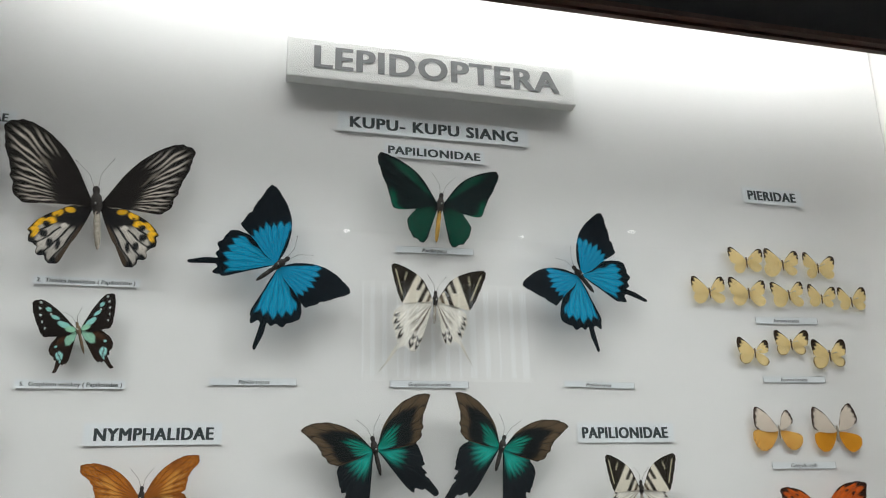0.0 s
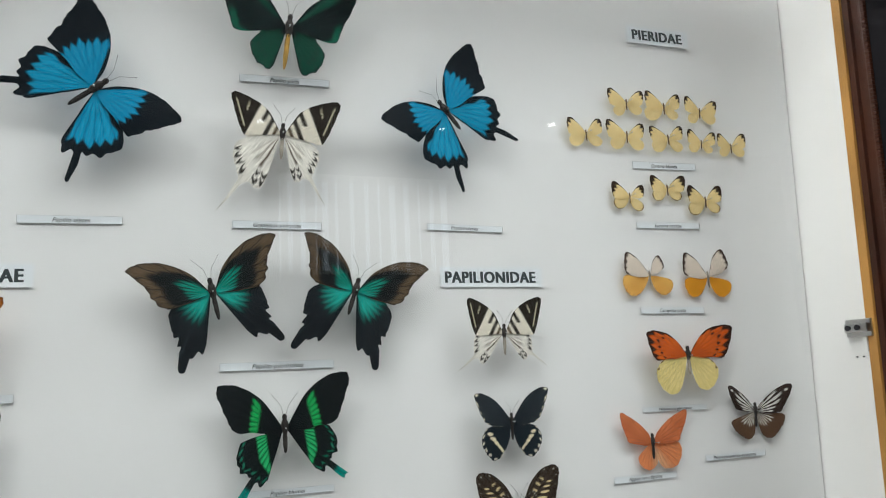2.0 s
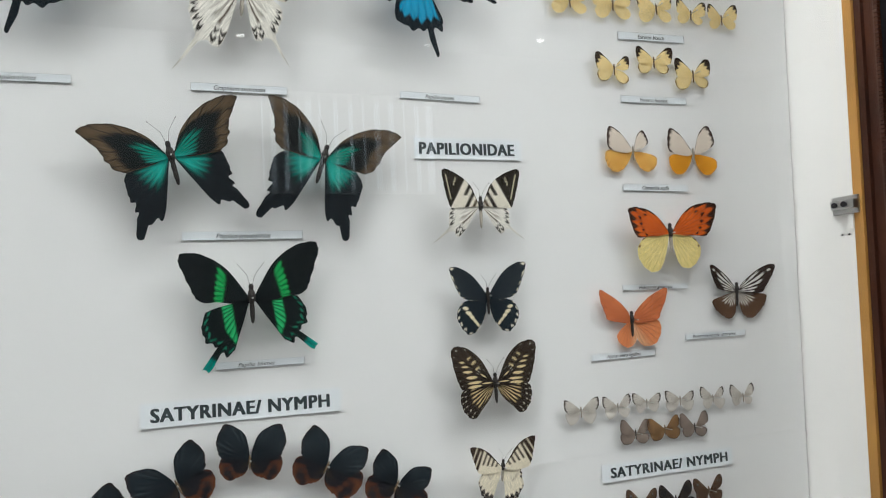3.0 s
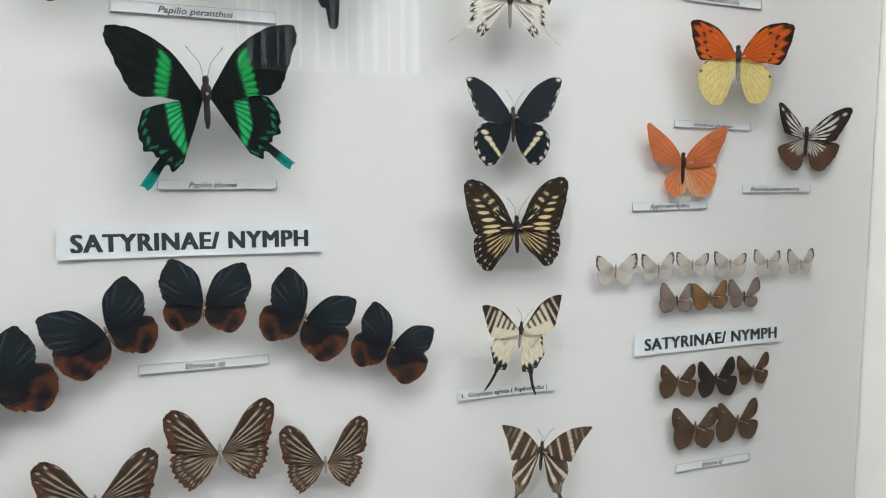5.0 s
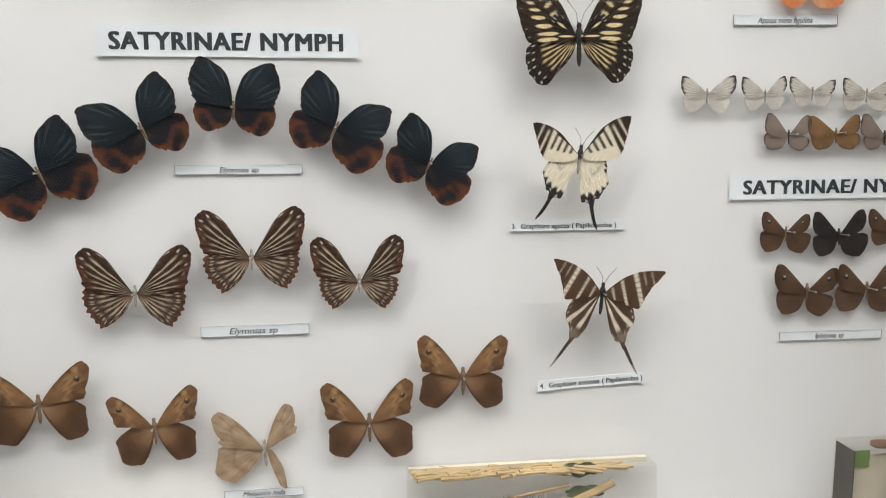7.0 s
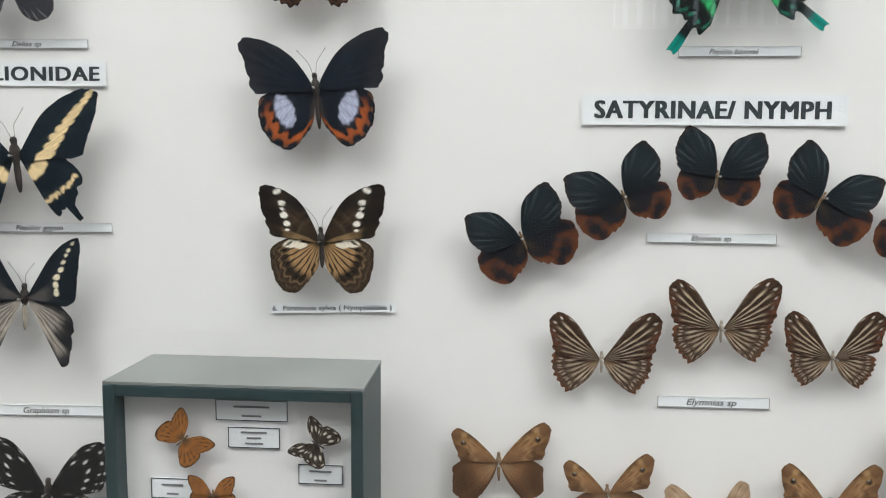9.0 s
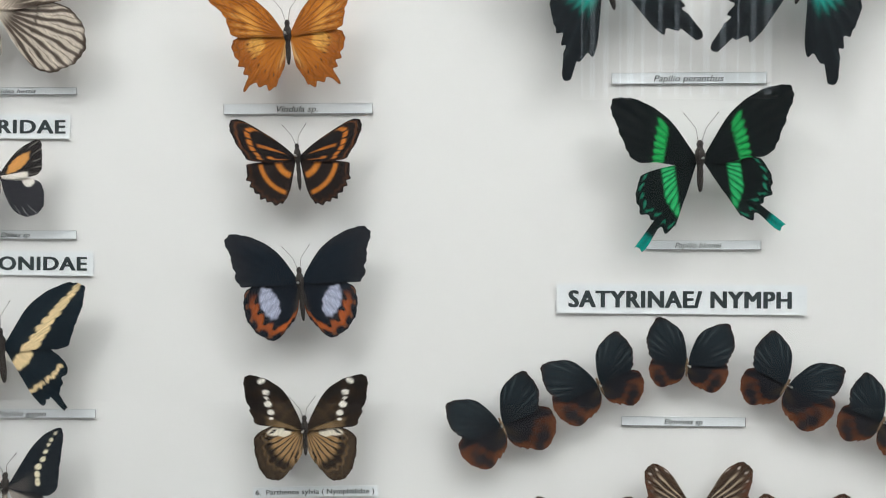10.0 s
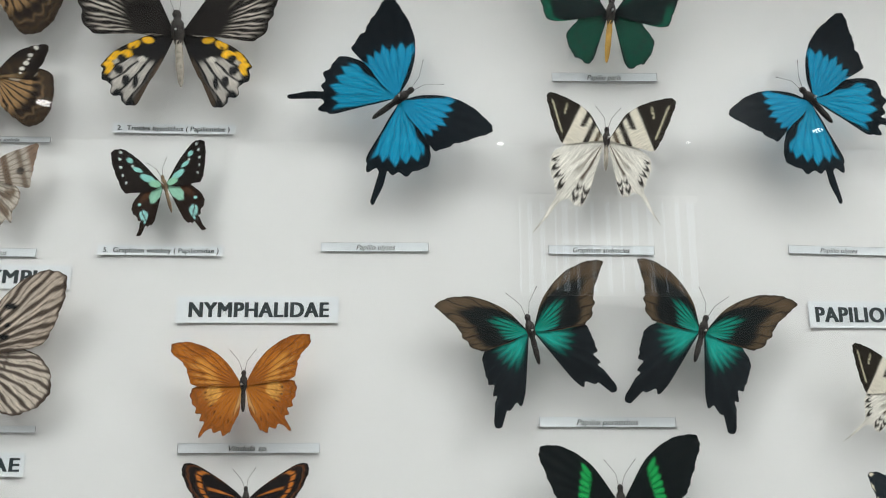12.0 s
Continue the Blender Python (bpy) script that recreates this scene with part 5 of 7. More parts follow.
DEL_F = [(57.1, 0.21), (50.2, 0.593), (41.6, 0.908), (35.6, 1), (23.8, 0.901), (5.6, 0.786), (-2.4, 0.596), (-7.9, 0.225)]
DEL_H = [(-5.1, 0.51), (-10.6, 0.858), (-25.9, 1.027), (-41.3, 1.11), (-57.5, 1), (-71, 0.75), (-78, 0.382)]
LIFT = {"ulysses": 0.020, "birdwing": 0.019, "hypolitus": 0.018, "androcles": 0.015, "peranthus": 0.014, "blumei": 0.013, "vindula": 0.016, "agetes": 0.014, "aristeus": 0.014,
        "lasippa": 0.012, "eggfly": 0.012, "parthenos": 0.012, "gigon": 0.012, "graphium": 0.012, "delias": 0.011, "polytes": 0.011, "tiger": 0.011, "weiskei": 0.012,
        "hebomoia": 0.012, "idea": 0.012, "charaxes": 0.012, "danaid": 0.010, "melanitis": 0.006, "faded": 0.004, "striped": 0.007}     # height of the wings over the board, on their pins
# kind: front outline, hind outline, front pattern, hind pattern, scallop (front, hind), material, body material, fine
KINDS = {
    "hypolitus": (HYP_F, HYP_H, hypolitus_f, hypolitus_h, (0.02, 0.05), WING, BODY_PALE, True, "large black and white butterfly with golden-yellow hindwing patches"),
    "weiskei": (WEI_F, WEI_H, weiskei_f, weiskei_h, (0.0, 0.05), WING, BODY_BROWN, True, "black swallowtail butterfly with pale turquoise blotches"),
    "ulysses": (ULY_F, ULY_H, ulysses_f, ulysses_h, (0.02, 0.085), WING_SILK, BODY_DARK, True, "brilliant blue and black tailed butterfly pinned askew"),
    "birdwing": (BIRD_F, BIRD_H, birdwing_f, birdwing_h, (0.0, 0.03), WING_SILK, BODY_GOLD, True, "dark green birdwing butterfly with golden abdomen"),
    "androcles": (ANDRO_F, ANDRO_H, androcles_f, androcles_h, (0.0, 0.0), WING, BODY_PALE, True, "white swordtail butterfly with dark stripes and long tails"),
    "peranthus": (PER_F, PER_H, peranthus_f, peranthus_h, (0.03, 0.085), WING_SILK, BODY_DARK, True, "black and brown swallowtail with a turquoise centre"),
    "blumei": (BLU_F, BLU_H, blumei_f, blumei_h, (0.02, 0.085), WING_SILK, BODY_DARK, True, "black swallowtail with bright green bands and turquoise tails"),
    "eurema": (EUR_F, EUR_H, yellow_f, yellow_h, (0.0, 0.02), WING_THIN, BODY_BROWN, False, "small pale yellow butterfly with dark wing tips"),
    "hecabe": (EUR_F, EUR_H, hecabe_f, hecabe_h, (0.0, 0.02), WING_THIN, BODY_BROWN, False, "small yellow butterfly with broad dark borders"),
    "scylla": (SCY_F, SCY_H, scylla_f, scylla_h, (0.0, 0.03), WING_THIN, BODY_PALE, False, "white butterfly with pale orange hindwings and dark tips"),
    "scylla2": (SCY_F, SCY_H, scylla_f, scylla2_h, (0.0, 0.0), WING_THIN, BODY_PALE, False, "white butterfly with deep orange hindwings"),
    "hebomoia": (HEB_F, HEB_H, hebomoia_f, hebomoia_h, (0.0, 0.02), WING, BODY_PALE, True, "orange-red and yellow butterfly with dark-edged tips"),
    "appias": (APP_F, APP_H, appias_f, appias_h, (0.0, 0.03), WING_THIN, BODY_DARK, True, "plain salmon-orange butterfly with pointed wings"),
    "pareronia": (PARE_F, PARE_H, pareronia_f, pareronia_h, (0.0, 0.02), WING, BODY_DARK, True, "brown butterfly with white streaks round the body"),
    "pale": (PALE_F, PALE_H, pale_f, pale_h, (0.0, 0.02), WING_THIN, BODY_PALE, False, "small greyish white butterfly with thin dark tips"),
    "greyblue": (GREY_F, GREY_H, greyblue_f, greyblue_h, (0.0, 0.02), WING, BODY_DARK, False, "small grey-brown butterfly with dark edges"),
    "tawny": (GREY_F, GREY_H, tawny_f, tawny_h, (0.0, 0.02), WING, BODY_BROWN, False, "small tawny brown butterfly with worn edges"),
    "ypthima": (YPT_F, YPT_H, ypthima_f, ypthima_h, (0.0, 0.03), WING, BODY_BROWN, False, "small dull brown butterfly with an eyespot on each forewing"),
    "darksatyr": (YPT_F, YPT_H, darksatyr_f, darksatyr_f, (0.0, 0.03), WING, BODY_DARK, False, "small blackish brown butterfly"),
    "polytes": (POLY_F, POLY_H, polytes_f, polytes_h, (0.0, 0.058), WING, BODY_DARK, True, "blue-black swallowtail with a row of cream spots"),
    "tiger": (TIG_F, TIG_H, tiger_f, tiger_h, (0.0, 0.04), WING, BODY_DARK, True, "dark brown butterfly with cream streaks"),
    "agetes": (AGE_F, AGE_H, agetes_f, agetes_h, (0.0, 0.05), WING, BODY_PALE, True, "cream swordtail butterfly with dark bars and black tails"),
    "aristeus": (ARI_F, ARI_H, aristeus_f, aristeus_h, (0.0, 0.06), WING, BODY_DARK, True, "brown swordtail butterfly with white bands and thin tails"),
    "elymnias": (ELY_F, ELY_H, elymnias_f, elymnias_h, (0.04, 0.085), WING_SILK, BODY_BROWN, True, "blackish blue butterfly with rust-brown hindwing edges"),
    "striped": (STR_F, STR_H, striped_f, striped_h, (0.03, 0.045), WING, BODY_PALE, True, "brown butterfly with cream stripes along the veins"),
    "melanitis": (MEL_F, MEL_H, melanitis_f, melanitis_h, (0.025, 0.06), WING, BODY_BROWN, True, "brown leaf-like butterfly with small dark eyespots"),
    "faded": (MEL_F, MEL_H, faded_f, faded_f, (0.06, 0.12), WING_THIN, BODY_PALE, True, "faded straw-coloured butterfly with a torn hindwing"),
    "vindula": (VIN_F, VIN_H, vindula_f, vindula_h, (0.03, 0.07), WING, BODY_DARK, True, "bright orange butterfly with fine dark lines"),
    "lasippa": (LAS_F, LAS_H, lasippa_f, lasippa_h, (0.0, 0.05), WING, BODY_DARK, True, "black butterfly with orange bands"),
    "eggfly": (EGG_F, EGG_H, eggfly_f, eggfly_h, (0.03, 0.05), WING_SILK, BODY_DARK, True, "black butterfly with lilac-white patches and orange edge spots"),
    "parthenos": (PART_F, PART_H, parthenos_f, parthenos_h, (0.03, 0.06), WING, BODY_DARK, True, "dark brown butterfly with white forewing spots"),
    "charaxes": (CHA_F, CHA_H, charaxes_f, charaxes_h, (0.0, 0.06), WING, BODY_PALE, True, "silvery brown banded butterfly with short tails"),
    "idea": (IDEA_F, IDEA_H, idea_f, idea_h, (0.0, 0.0), WING_THIN, BODY_PALE, True, "large papery white butterfly with brown veins and black spots"),
    "delias": (DEL_F, DEL_H, delias_f, delias_h, (0.0, 0.03), WING, BODY_PALE, True, "black and white butterfly with orange forewing patches"),
    "gigon": (GIG_F, GIG_H, gigon_f, gigon_h, (0.02, 0.05), WING, BODY_DARK, True, "black swallowtail with a cream-yellow band"),
    "graphium": (GRA_F, GRA_H, graphium_f, graphium_h, (0.0, 0.05), WING, BODY_PALE, True, "black swallowtail with white spots and greyish hairy hindwings"),
    "danaid": (IDEA_F, IDEA_H, danaid_f, danaid_f, (0.0, 0.0), WING, BODY_DARK, True, "black butterfly with small white dots"),
    "brownspot": (PART_F, PART_H, brownspot_f, brownspot_f, (0.04, 0.06), WING, BODY_BROWN, False, "small orange and brown spotted butterfly in the framed box"),
    "blackband": (PART_F, PART_H, blackband_f, blackband_f, (0.04, 0.06), WING, BODY_DARK, False, "small blackish butterfly with white bands in the framed box"),
}


def smooth_outline(points, n):
    """Catmull-Rom through (angle, reach), closed to the wing root, evenly spaced by length."""
    p = np.array([[r * math.cos(math.radians(a)), r * math.sin(math.radians(a))] for a, r in points])
    p = np.vstack([[0, 0], p, [0, 0]])
    ext = np.vstack([2 * p[0] - p[1], p, 2 * p[-1] - p[-2]])
    t = np.linspace(0, 1, 14, endpoint=False)[:, None]
    out = []
    for i in range(1, len(ext) - 2):
        a, b, c, d = ext[i - 1], ext[i], ext[i + 1], ext[i + 2]
        out.append(0.5 * ((2 * b) + (c - a) * t + (2 * a - 5 * b + 4 * c - d) * t ** 2 + (3 * b - a - 3 * c + d) * t ** 3))
    q = np.vstack(out + [p[-1:]])
    s = np.concatenate([[0], np.cumsum(np.hypot(*np.diff(q, axis=0).T))])
    at = np.linspace(0.035 * s[-1], 0.965 * s[-1], n)
    return np.stack([np.interp(at, s, q[:, 0]), np.interp(at, s, q[:, 1])], 1)


def far_angle(points):
    return next(a for a, r in points if r == 1)


def wing_mesh(name, points, pattern, scallop, mat, fine, hind):
    """A wing as a fan of rows from the root, coloured by its pattern; unit reach along local x."""
    nv, nu = (172, 34) if fine else (64, 18)
    # the hindwing runs on under the forewing, the forewing back to the body
    if hind and points[0][1] < 0.45:
        points = [(points[0][0] + 10, points[0][1])] + points[1:]
    elif not hind and points[-1][1] < 0.45:
        points = points[:-1] + [(points[-1][0] - 8, points[-1][1])]
    reaches = sorted(r for a, r in points)
    if hind and 1 > 1.25 * reaches[len(reaches) // 2]:      # a tail with a rounded end
        k = next(i for i, (a, r) in enumerate(points) if r == 1)
        (a0, r0), (a1, r1), (a2, r2) = points[k - 1:k + 2]
        if abs(a0 - a2) > 2.2:
            points = points[:k] + [(a1 + 0.62 * (a0 - a1), 0.992), (a1, 1), (a1 + 0.62 * (a2 - a1), 0.992)] + points[k + 1:]
    edge = smooth_outline(points, nv)
    reach = np.hypot(edge[:, 0], edge[:, 1])
    v = np.linspace(0, 1, nv)
    if scallop:
        tail_free = reach < 0.79 * reach.max() if reach.max() > 1.35 * np.median(reach) else 1.0
        window_ = tail_free * sm(0.28, 0.4, v) * (1 - sm(0.78, 0.9, v))
        cut = 1 - scallop * window_ * np.cos(v * math.pi * (19 if hind else 17)) ** 2
        edge *= cut[:, None]
    k0 = 100 * sum(a * r for a, r in points)
    edge *= (1 + 0.007 * np.sin(v * 71 + k0) + 0.006 * np.sin(v * 163 + 2 * k0))[:, None]
    angle = np.degrees(np.arctan2(edge[:, 1], edge[:, 0]))
    hi, lo = max(a for a, r in points), min(a for a, r in points)
    us = np.linspace(0.0, 1.0, nu) ** 0.85
    us[0] = 0.02
    X = us[:, None] * edge[None, :, 0]
    Y = us[:, None] * edge[None, :, 1]
    U = np.repeat(us[:, None], nv, 1)
    Aa = np.repeat(angle[None, :], nu, 0)
    A = np.clip((hi - Aa) / (hi - lo), 0, 0.9999)
    r = np.hypot(X, Y)
    # markings wander a little off the ideal
    Ap = np.clip(A + 0.010 * np.sin(9 * U + 5 * A + k0) + 0.006 * np.sin(23 * U + 31 * A), 0, 0.9999)
    Up = U + 0.012 * np.sin(17 * A + k0) * U + 0.008 * np.sin(41 * A + 9 * U)
    w = Wing(Up.ravel(), Ap.ravel(), Aa.ravel(), r.ravel(), X.ravel(), Y.ravel(), math.radians(hi - lo))
    col = np.clip(pattern(w), 0, 1)
    # the membrane: ridges along the veins, a slight lift and an uneven sag
    f = A * 8 - np.floor(A * 8)
    H = 0.0014 * r * np.cos(2 * np.pi * f) + 0.030 * r ** 2 * np.sin(3.1 * A + (1.0 if hind else 0.2)) + 0.010 * np.sin(7 * X + 3 * Y) * r
    fa = math.radians(far_angle(points))
    rx, ry = X * math.cos(fa) + Y * math.sin(fa), -X * math.sin(fa) + Y * math.cos(fa)
    verts = np.stack([rx.ravel(), ry.ravel(), H.ravel()], 1)
    i, j = np.meshgrid(np.arange(nu - 1), np.arange(nv - 1), indexing="ij")
    k = (i * nv + j).ravel()
    faces = np.stack([k, k + 1, k + nv + 1, k + nv], 1)
    data = bpy.data.meshes.new(name)
    data.from_pydata(verts.tolist(), [], faces.tolist())
    att = data.color_attributes.new("pattern", "FLOAT_COLOR", "POINT")
    att.data.foreach_set("color", np.hstack([col, np.ones((len(col), 1))]).astype(np.float32).ravel())
    data.materials.append(mat)
    data.shade_smooth()
    data.update()
    return data


WINGS = {}


def wings_of(kind):
    if kind not in WINGS:
        fo, ho, fp, hp, (sf, sh), mat, body, fine, label = KINDS[kind]
        WINGS[kind] = (wing_mesh("forewing", fo, fp, sf, mat, fine, False), wing_mesh("hindwing", ho, hp, sh, mat, fine, True), far_angle(fo), far_angle(ho))
    return WINGS[kind]


def body_mesh(length, thick, fine, rear):
    """Head and hairy thorax, or the tapered ringed abdomen, head towards y."""
    bm = bmesh.new()
    sides = 12 if fine else 8
    rows = [(0.62, 0.02), (0.58, 0.10), (0.50, 0.135), (0.42, 0.11), (0.38, 0.10), (0.28, 0.17), (0.12, 0.205), (-0.04, 0.18), (-0.16, 0.12), (-0.22, 0.105), (-0.36, 0.125), (-0.50, 0.115), (-0.64, 0.12), (-0.78, 0.10), (-0.90, 0.075), (-0.98, 0.03)]
    rows = rows[8:] if rear else rows[:10]
    rings = []
    for k, (y, rr) in enumerate(rows):
        ring = []
        for s in range(sides):
            t = 2 * math.pi * s / sides
            wob = 1 + 0.10 * math.sin(5 * t + 3 * k)
            ring.append(bm.verts.new((rr * wob * 0.8 * math.cos(t) * thick, y * (length if y < 0 else thick), rr * wob * 0.9 * math.sin(t) * thick)))
        rings.append(ring)
    for a, b in zip(rings, rings[1:]):
        for s in range(sides):
            bm.faces.new((a[s], a[(s + 1) % sides], b[(s + 1) % sides], b[s]))
    bm.faces.new(rings[0][::-1])
    bm.faces.new(rings[-1])
    bmesh.ops.recalc_face_normals(bm, faces=bm.faces)
    return bm


def specimen(kind, x, z, turn, fl, fr, hl, hr, body=0, lift=None, face=None):
    """A pinned butterfly on the board. Each wing: its angle and reach in millimetres; body: length behind the wing roots."""
    fo, ho, fp, hp, sc, mat, body_mat, fine, label = KINDS[kind]
    fw, hw, fa, ha = wings_of(kind)
    small = not fine or kind in ("appias", "pareronia")
    lift = lift or LIFT.get(kind, 0.004 if small else 0.008)
    base = face if face else face_on(x, z, lift, turn)
    e = empty("butterfly", base, label, "butterfly", "pinned butterflies")
    size = (fl[1] + fr[1]) / 2000
    gap = size * 0.035
    rough = 0.5 + 0.5 * math.sin(x * 91 + z * 57)
    for nm, mesh, (ang, reach), side, level in (("forewing", fw, fl, -1, 0.0007), ("forewing", fw, fr, 1, 0.0007), ("hindwing", hw, hl, -1, 0.0), ("hindwing", hw, hr, 1, 0.0)):
        ob = new(nm, mesh)
        ob.parent = e
        tilt = (0.5 + 1.5 * rough) * (1 if nm == "forewing" else 0.5)
        thin = 0.30 if kind == "faded" and nm == "hindwing" and side > 0 else 1.0      # torn to a strip
        m = pose(0, 0, 0, 0, 0, ang) @ Matrix.Diagonal((reach / 1000, thin * reach / 1000, reach / 1000, 1))
        m = Matrix.Translation((gap * 0.6, 0, level)) @ pose(0, 0, 0, 0, -tilt, 0) @ m
        if side < 0:
            m = Matrix.Diagonal((-1, 1, 1, 1)) @ m
        ob.matrix_basis = m
    blen = body / 1000 * 0.98 if body else size * (0.21 if kind in ("elymnias", "striped") else 0.34)
    thick = min(blen, size * 0.30)
    thorax_mat = BODY_DARK if fine and body_mat in (BODY_GOLD, BODY_PALE) and kind not in ("striped", "faded") else body_mat
    part("thorax", body_mesh(blen, thick, fine, False), thorax_mat, e, "", True).location.z = thick * 0.03
    part("abdomen", body_mesh(blen, thick, fine, True), body_mat, e, "", True).location.z = thick * 0.03
    if body:
        for side in (-1, 1):
            bm = bmesh.new()
            a, b = Vector((side * thick * 0.05, thick * 0.55, 0.0005)), Vector((side * size * 0.15, thick * 0.5 + size * 0.27, 0.003))
            mid = (a + b) / 2 + Vector((-side * size * 0.035, 0, 0.001))
            rod(bm, a, mid, 0.00014, 0.00012, 5)
            rod(bm, mid, b, 0.00012, 0.00012, 5)
            rod(bm, b, b + (b - mid) * 0.12, 0.00026, 0.0003, 6)
            part("antenna", bm, ANTENNA, e)
    if not face:
        bm = bmesh.new()
        rod(bm, (0, 0, -lift), (0, 0.0004, 0.009 if small else 0.006), 0.00028, 0.00028, 6)
        bmesh.ops.create_uvsphere(bm, u_segments=8, v_segments=5, radius=0.0007, matrix=Matrix.Translation((0, 0.0004, 0.0092 if small else 0.0062)))
        part("pin", bm, PIN, e, "thin steel insect pin")
    return e


# ---------------------------------------------------------------- the specimens
specimen("hypolitus", -0.1271, 1.7138, 7, (48, 93.8), (29, 85.1), (-51, 55.8), (-64, 57.3), 38)
specimen("weiskei", -0.1301, 1.6145, 18, (54, 38.5), (38, 35.5), (-48, 35.0), (-64, 38.4), 19)
specimen("ulysses", 0.0149, 1.6708, -51, (35, 67.4), (33, 61.4), (-52, 69.3), (-53, 70.3), 22)
specimen("ulysses", 0.2819, 1.6745, 38, (28, 57.0), (33, 62.7), (-63, 69.5), (-58, 66.6), 20)
specimen("birdwing", 0.1533, 1.7331, -7, (31, 70.1), (39, 63.2), (-70, 38.1), (-64, 39.0), 36)
specimen("androcles", 0.1479, 1.6469, -4, (36, 47.7), (36, 51.8), (-56, 78.4), (-57, 63.4), 21)
specimen("peranthus", 0.0968, 1.5245, 13, (28, 59.0), (32, 60.3), (-58, 60.3), (-49, 60.8), 21)
specimen("peranthus", 0.2019, 1.5250, -18, (32, 57.3), (35, 60.1), (-60, 64.0), (-60, 61.9), 20)
specimen("blumei", 0.1474, 1.4252, 1, (32, 55.2), (36, 58.1), (-54, 57.0), (-39, 56.1), 18)
specimen("eurema", 0.4692, 1.7027, 0, (32, 23.3), (37, 20.3), (-59, 15.4), (-49, 14.8), 0)
specimen("eurema", 0.5107, 1.7018, 1, (37, 24.4), (39, 20.7), (-43, 20.7), (-56, 14.6), 0)
specimen("eurema", 0.5518, 1.7002, -3, (39, 21.4), (35, 21.2), (-60, 14.6), (-45, 16.3), 0)
specimen("eurema", 0.4232, 1.6695, 3, (40, 23.0), (45, 19.9), (-44, 16.8), (-54, 14.8), 0)
specimen("eurema", 0.4665, 1.6707, 0, (32, 25.1), (35, 20.3), (-52, 17.9), (-55, 16.9), 0)
specimen("eurema", 0.5121, 1.6708, 4, (29, 23.0), (37, 18.7), (-47, 18.4), (-62, 15.2), 0)
specimen("eurema", 0.5499, 1.6681, -2, (39, 19.6), (40, 18.2), (-46, 13.9), (-53, 11.7), 0)
specimen("eurema", 0.5846, 1.6665, 2, (42, 19.4), (40, 20.6), (-47, 13.7), (-46, 14.0), 0)
specimen("hecabe", 0.4634, 1.6121, 0, (35, 22.2), (39, 16.9), (-47, 16.5), (-65, 14.8), 0)
specimen("hecabe", 0.5053, 1.6212, 1, (33, 21.4), (33, 21.6), (-48, 16.3), (-54, 14.3), 0)
specimen("hecabe", 0.5472, 1.6110, 1, (36, 23.6), (41, 21.7), (-48, 19.4), (-54, 15.2), 0)
specimen("scylla", 0.4768, 1.5388, 1, (46, 29.9), (66, 19.6), (-49, 23.8), (-62, 19.8), 0)
specimen("scylla2", 0.5405, 1.5374, 2, (48, 31.5), (61, 28.7), (-52, 22.4), (-63, 20.8), 0)
specimen("hebomoia", 0.5032, 1.4653, 1, (30, 46.2), (29, 51.9), (-61, 37.3), (-67, 33.5), 0)
specimen("appias", 0.4633, 1.3925, -1, (40, 40.9), (38, 43.4), (-91, 21.6), (-53, 28.0), 0)
specimen("pareronia", 0.5768, 1.4127, -3, (37, 37.4), (31, 47.3), (-71, 27.0), (-58, 29.1), 0)
specimen("pale", 0.4085, 1.3214, 0, (34, 17.9), (35, 18.2), (-52, 13.7), (-57, 13.2), 0)
specimen("pale", 0.4437, 1.3212, 1, (36, 17.2), (45, 14.4), (-53, 11.9), (-60, 10.9), 0)
specimen("pale", 0.4726, 1.3226, -1, (31, 16.4), (30, 14.2), (-57, 10.6), (-52, 11.1), 0)
specimen("pale", 0.5067, 1.3217, -2, (28, 17.7), (30, 14.1), (-48, 14.0), (-52, 12.8), 0)
specimen("pale", 0.5415, 1.3204, 0, (39, 16.5), (43, 12.9), (-60, 11.0), (-59, 12.0), 0)
specimen("pale", 0.5746, 1.3183, 1, (41, 18.2), (52, 14.4), (-41, 11.3), (-58, 9.1), 0)
specimen("greyblue", 0.4594, 1.2979, 2, (47, 17.9), (46, 15.1), (-41, 12.8), (-60, 10.9), 0)
specimen("tawny", 0.4890, 1.2986, 2, (33, 19.5), (42, 15.8), (-45, 13.0), (-52, 12.5), 0)
specimen("greyblue", 0.5198, 1.2972, 2, (45, 18.8), (51, 16.3), (-46, 11.2), (-61, 10.5), 0)
specimen("ypthima", 0.4611, 1.2409, -1, (40, 18.7), (41, 16.1), (-53, 15.4), (-59, 15.1), 0)
specimen("darksatyr", 0.4950, 1.2386, 3, (45, 21.0), (47, 19.5), (-53, 15.9), (-56, 17.4), 0)
specimen("ypthima", 0.5297, 1.2417, 3, (41, 19.4), (46, 16.7), (-50, 13.2), (-63, 13.1), 0)
specimen("ypthima", 0.4767, 1.2049, 0, (41, 25.1), (39, 21.3), (-53, 18.4), (-69, 17.2), 0)
specimen("ypthima", 0.5156, 1.2052, 2, (42, 23.8), (47, 20.9), (-46, 19.4), (-61, 17.7), 0)
specimen("androcles", 0.3243, 1.4893, -1, (42, 42.0), (43, 43.3), (-36, 51.0), (-36, 45.4), 18)
specimen("polytes", 0.3280, 1.4187, 0, (39, 37.9), (41, 40.1), (-64, 32.1), (-65, 31.0), 15)
specimen("tiger", 0.3302, 1.3510, 1, (42, 45.0), (43, 44.8), (-55, 30.5), (-53, 30.6), 16)
specimen("agetes", 0.3311, 1.2871, -7, (28, 31.6), (46, 34.6), (-62, 42.7), (-69, 42.7), 11)
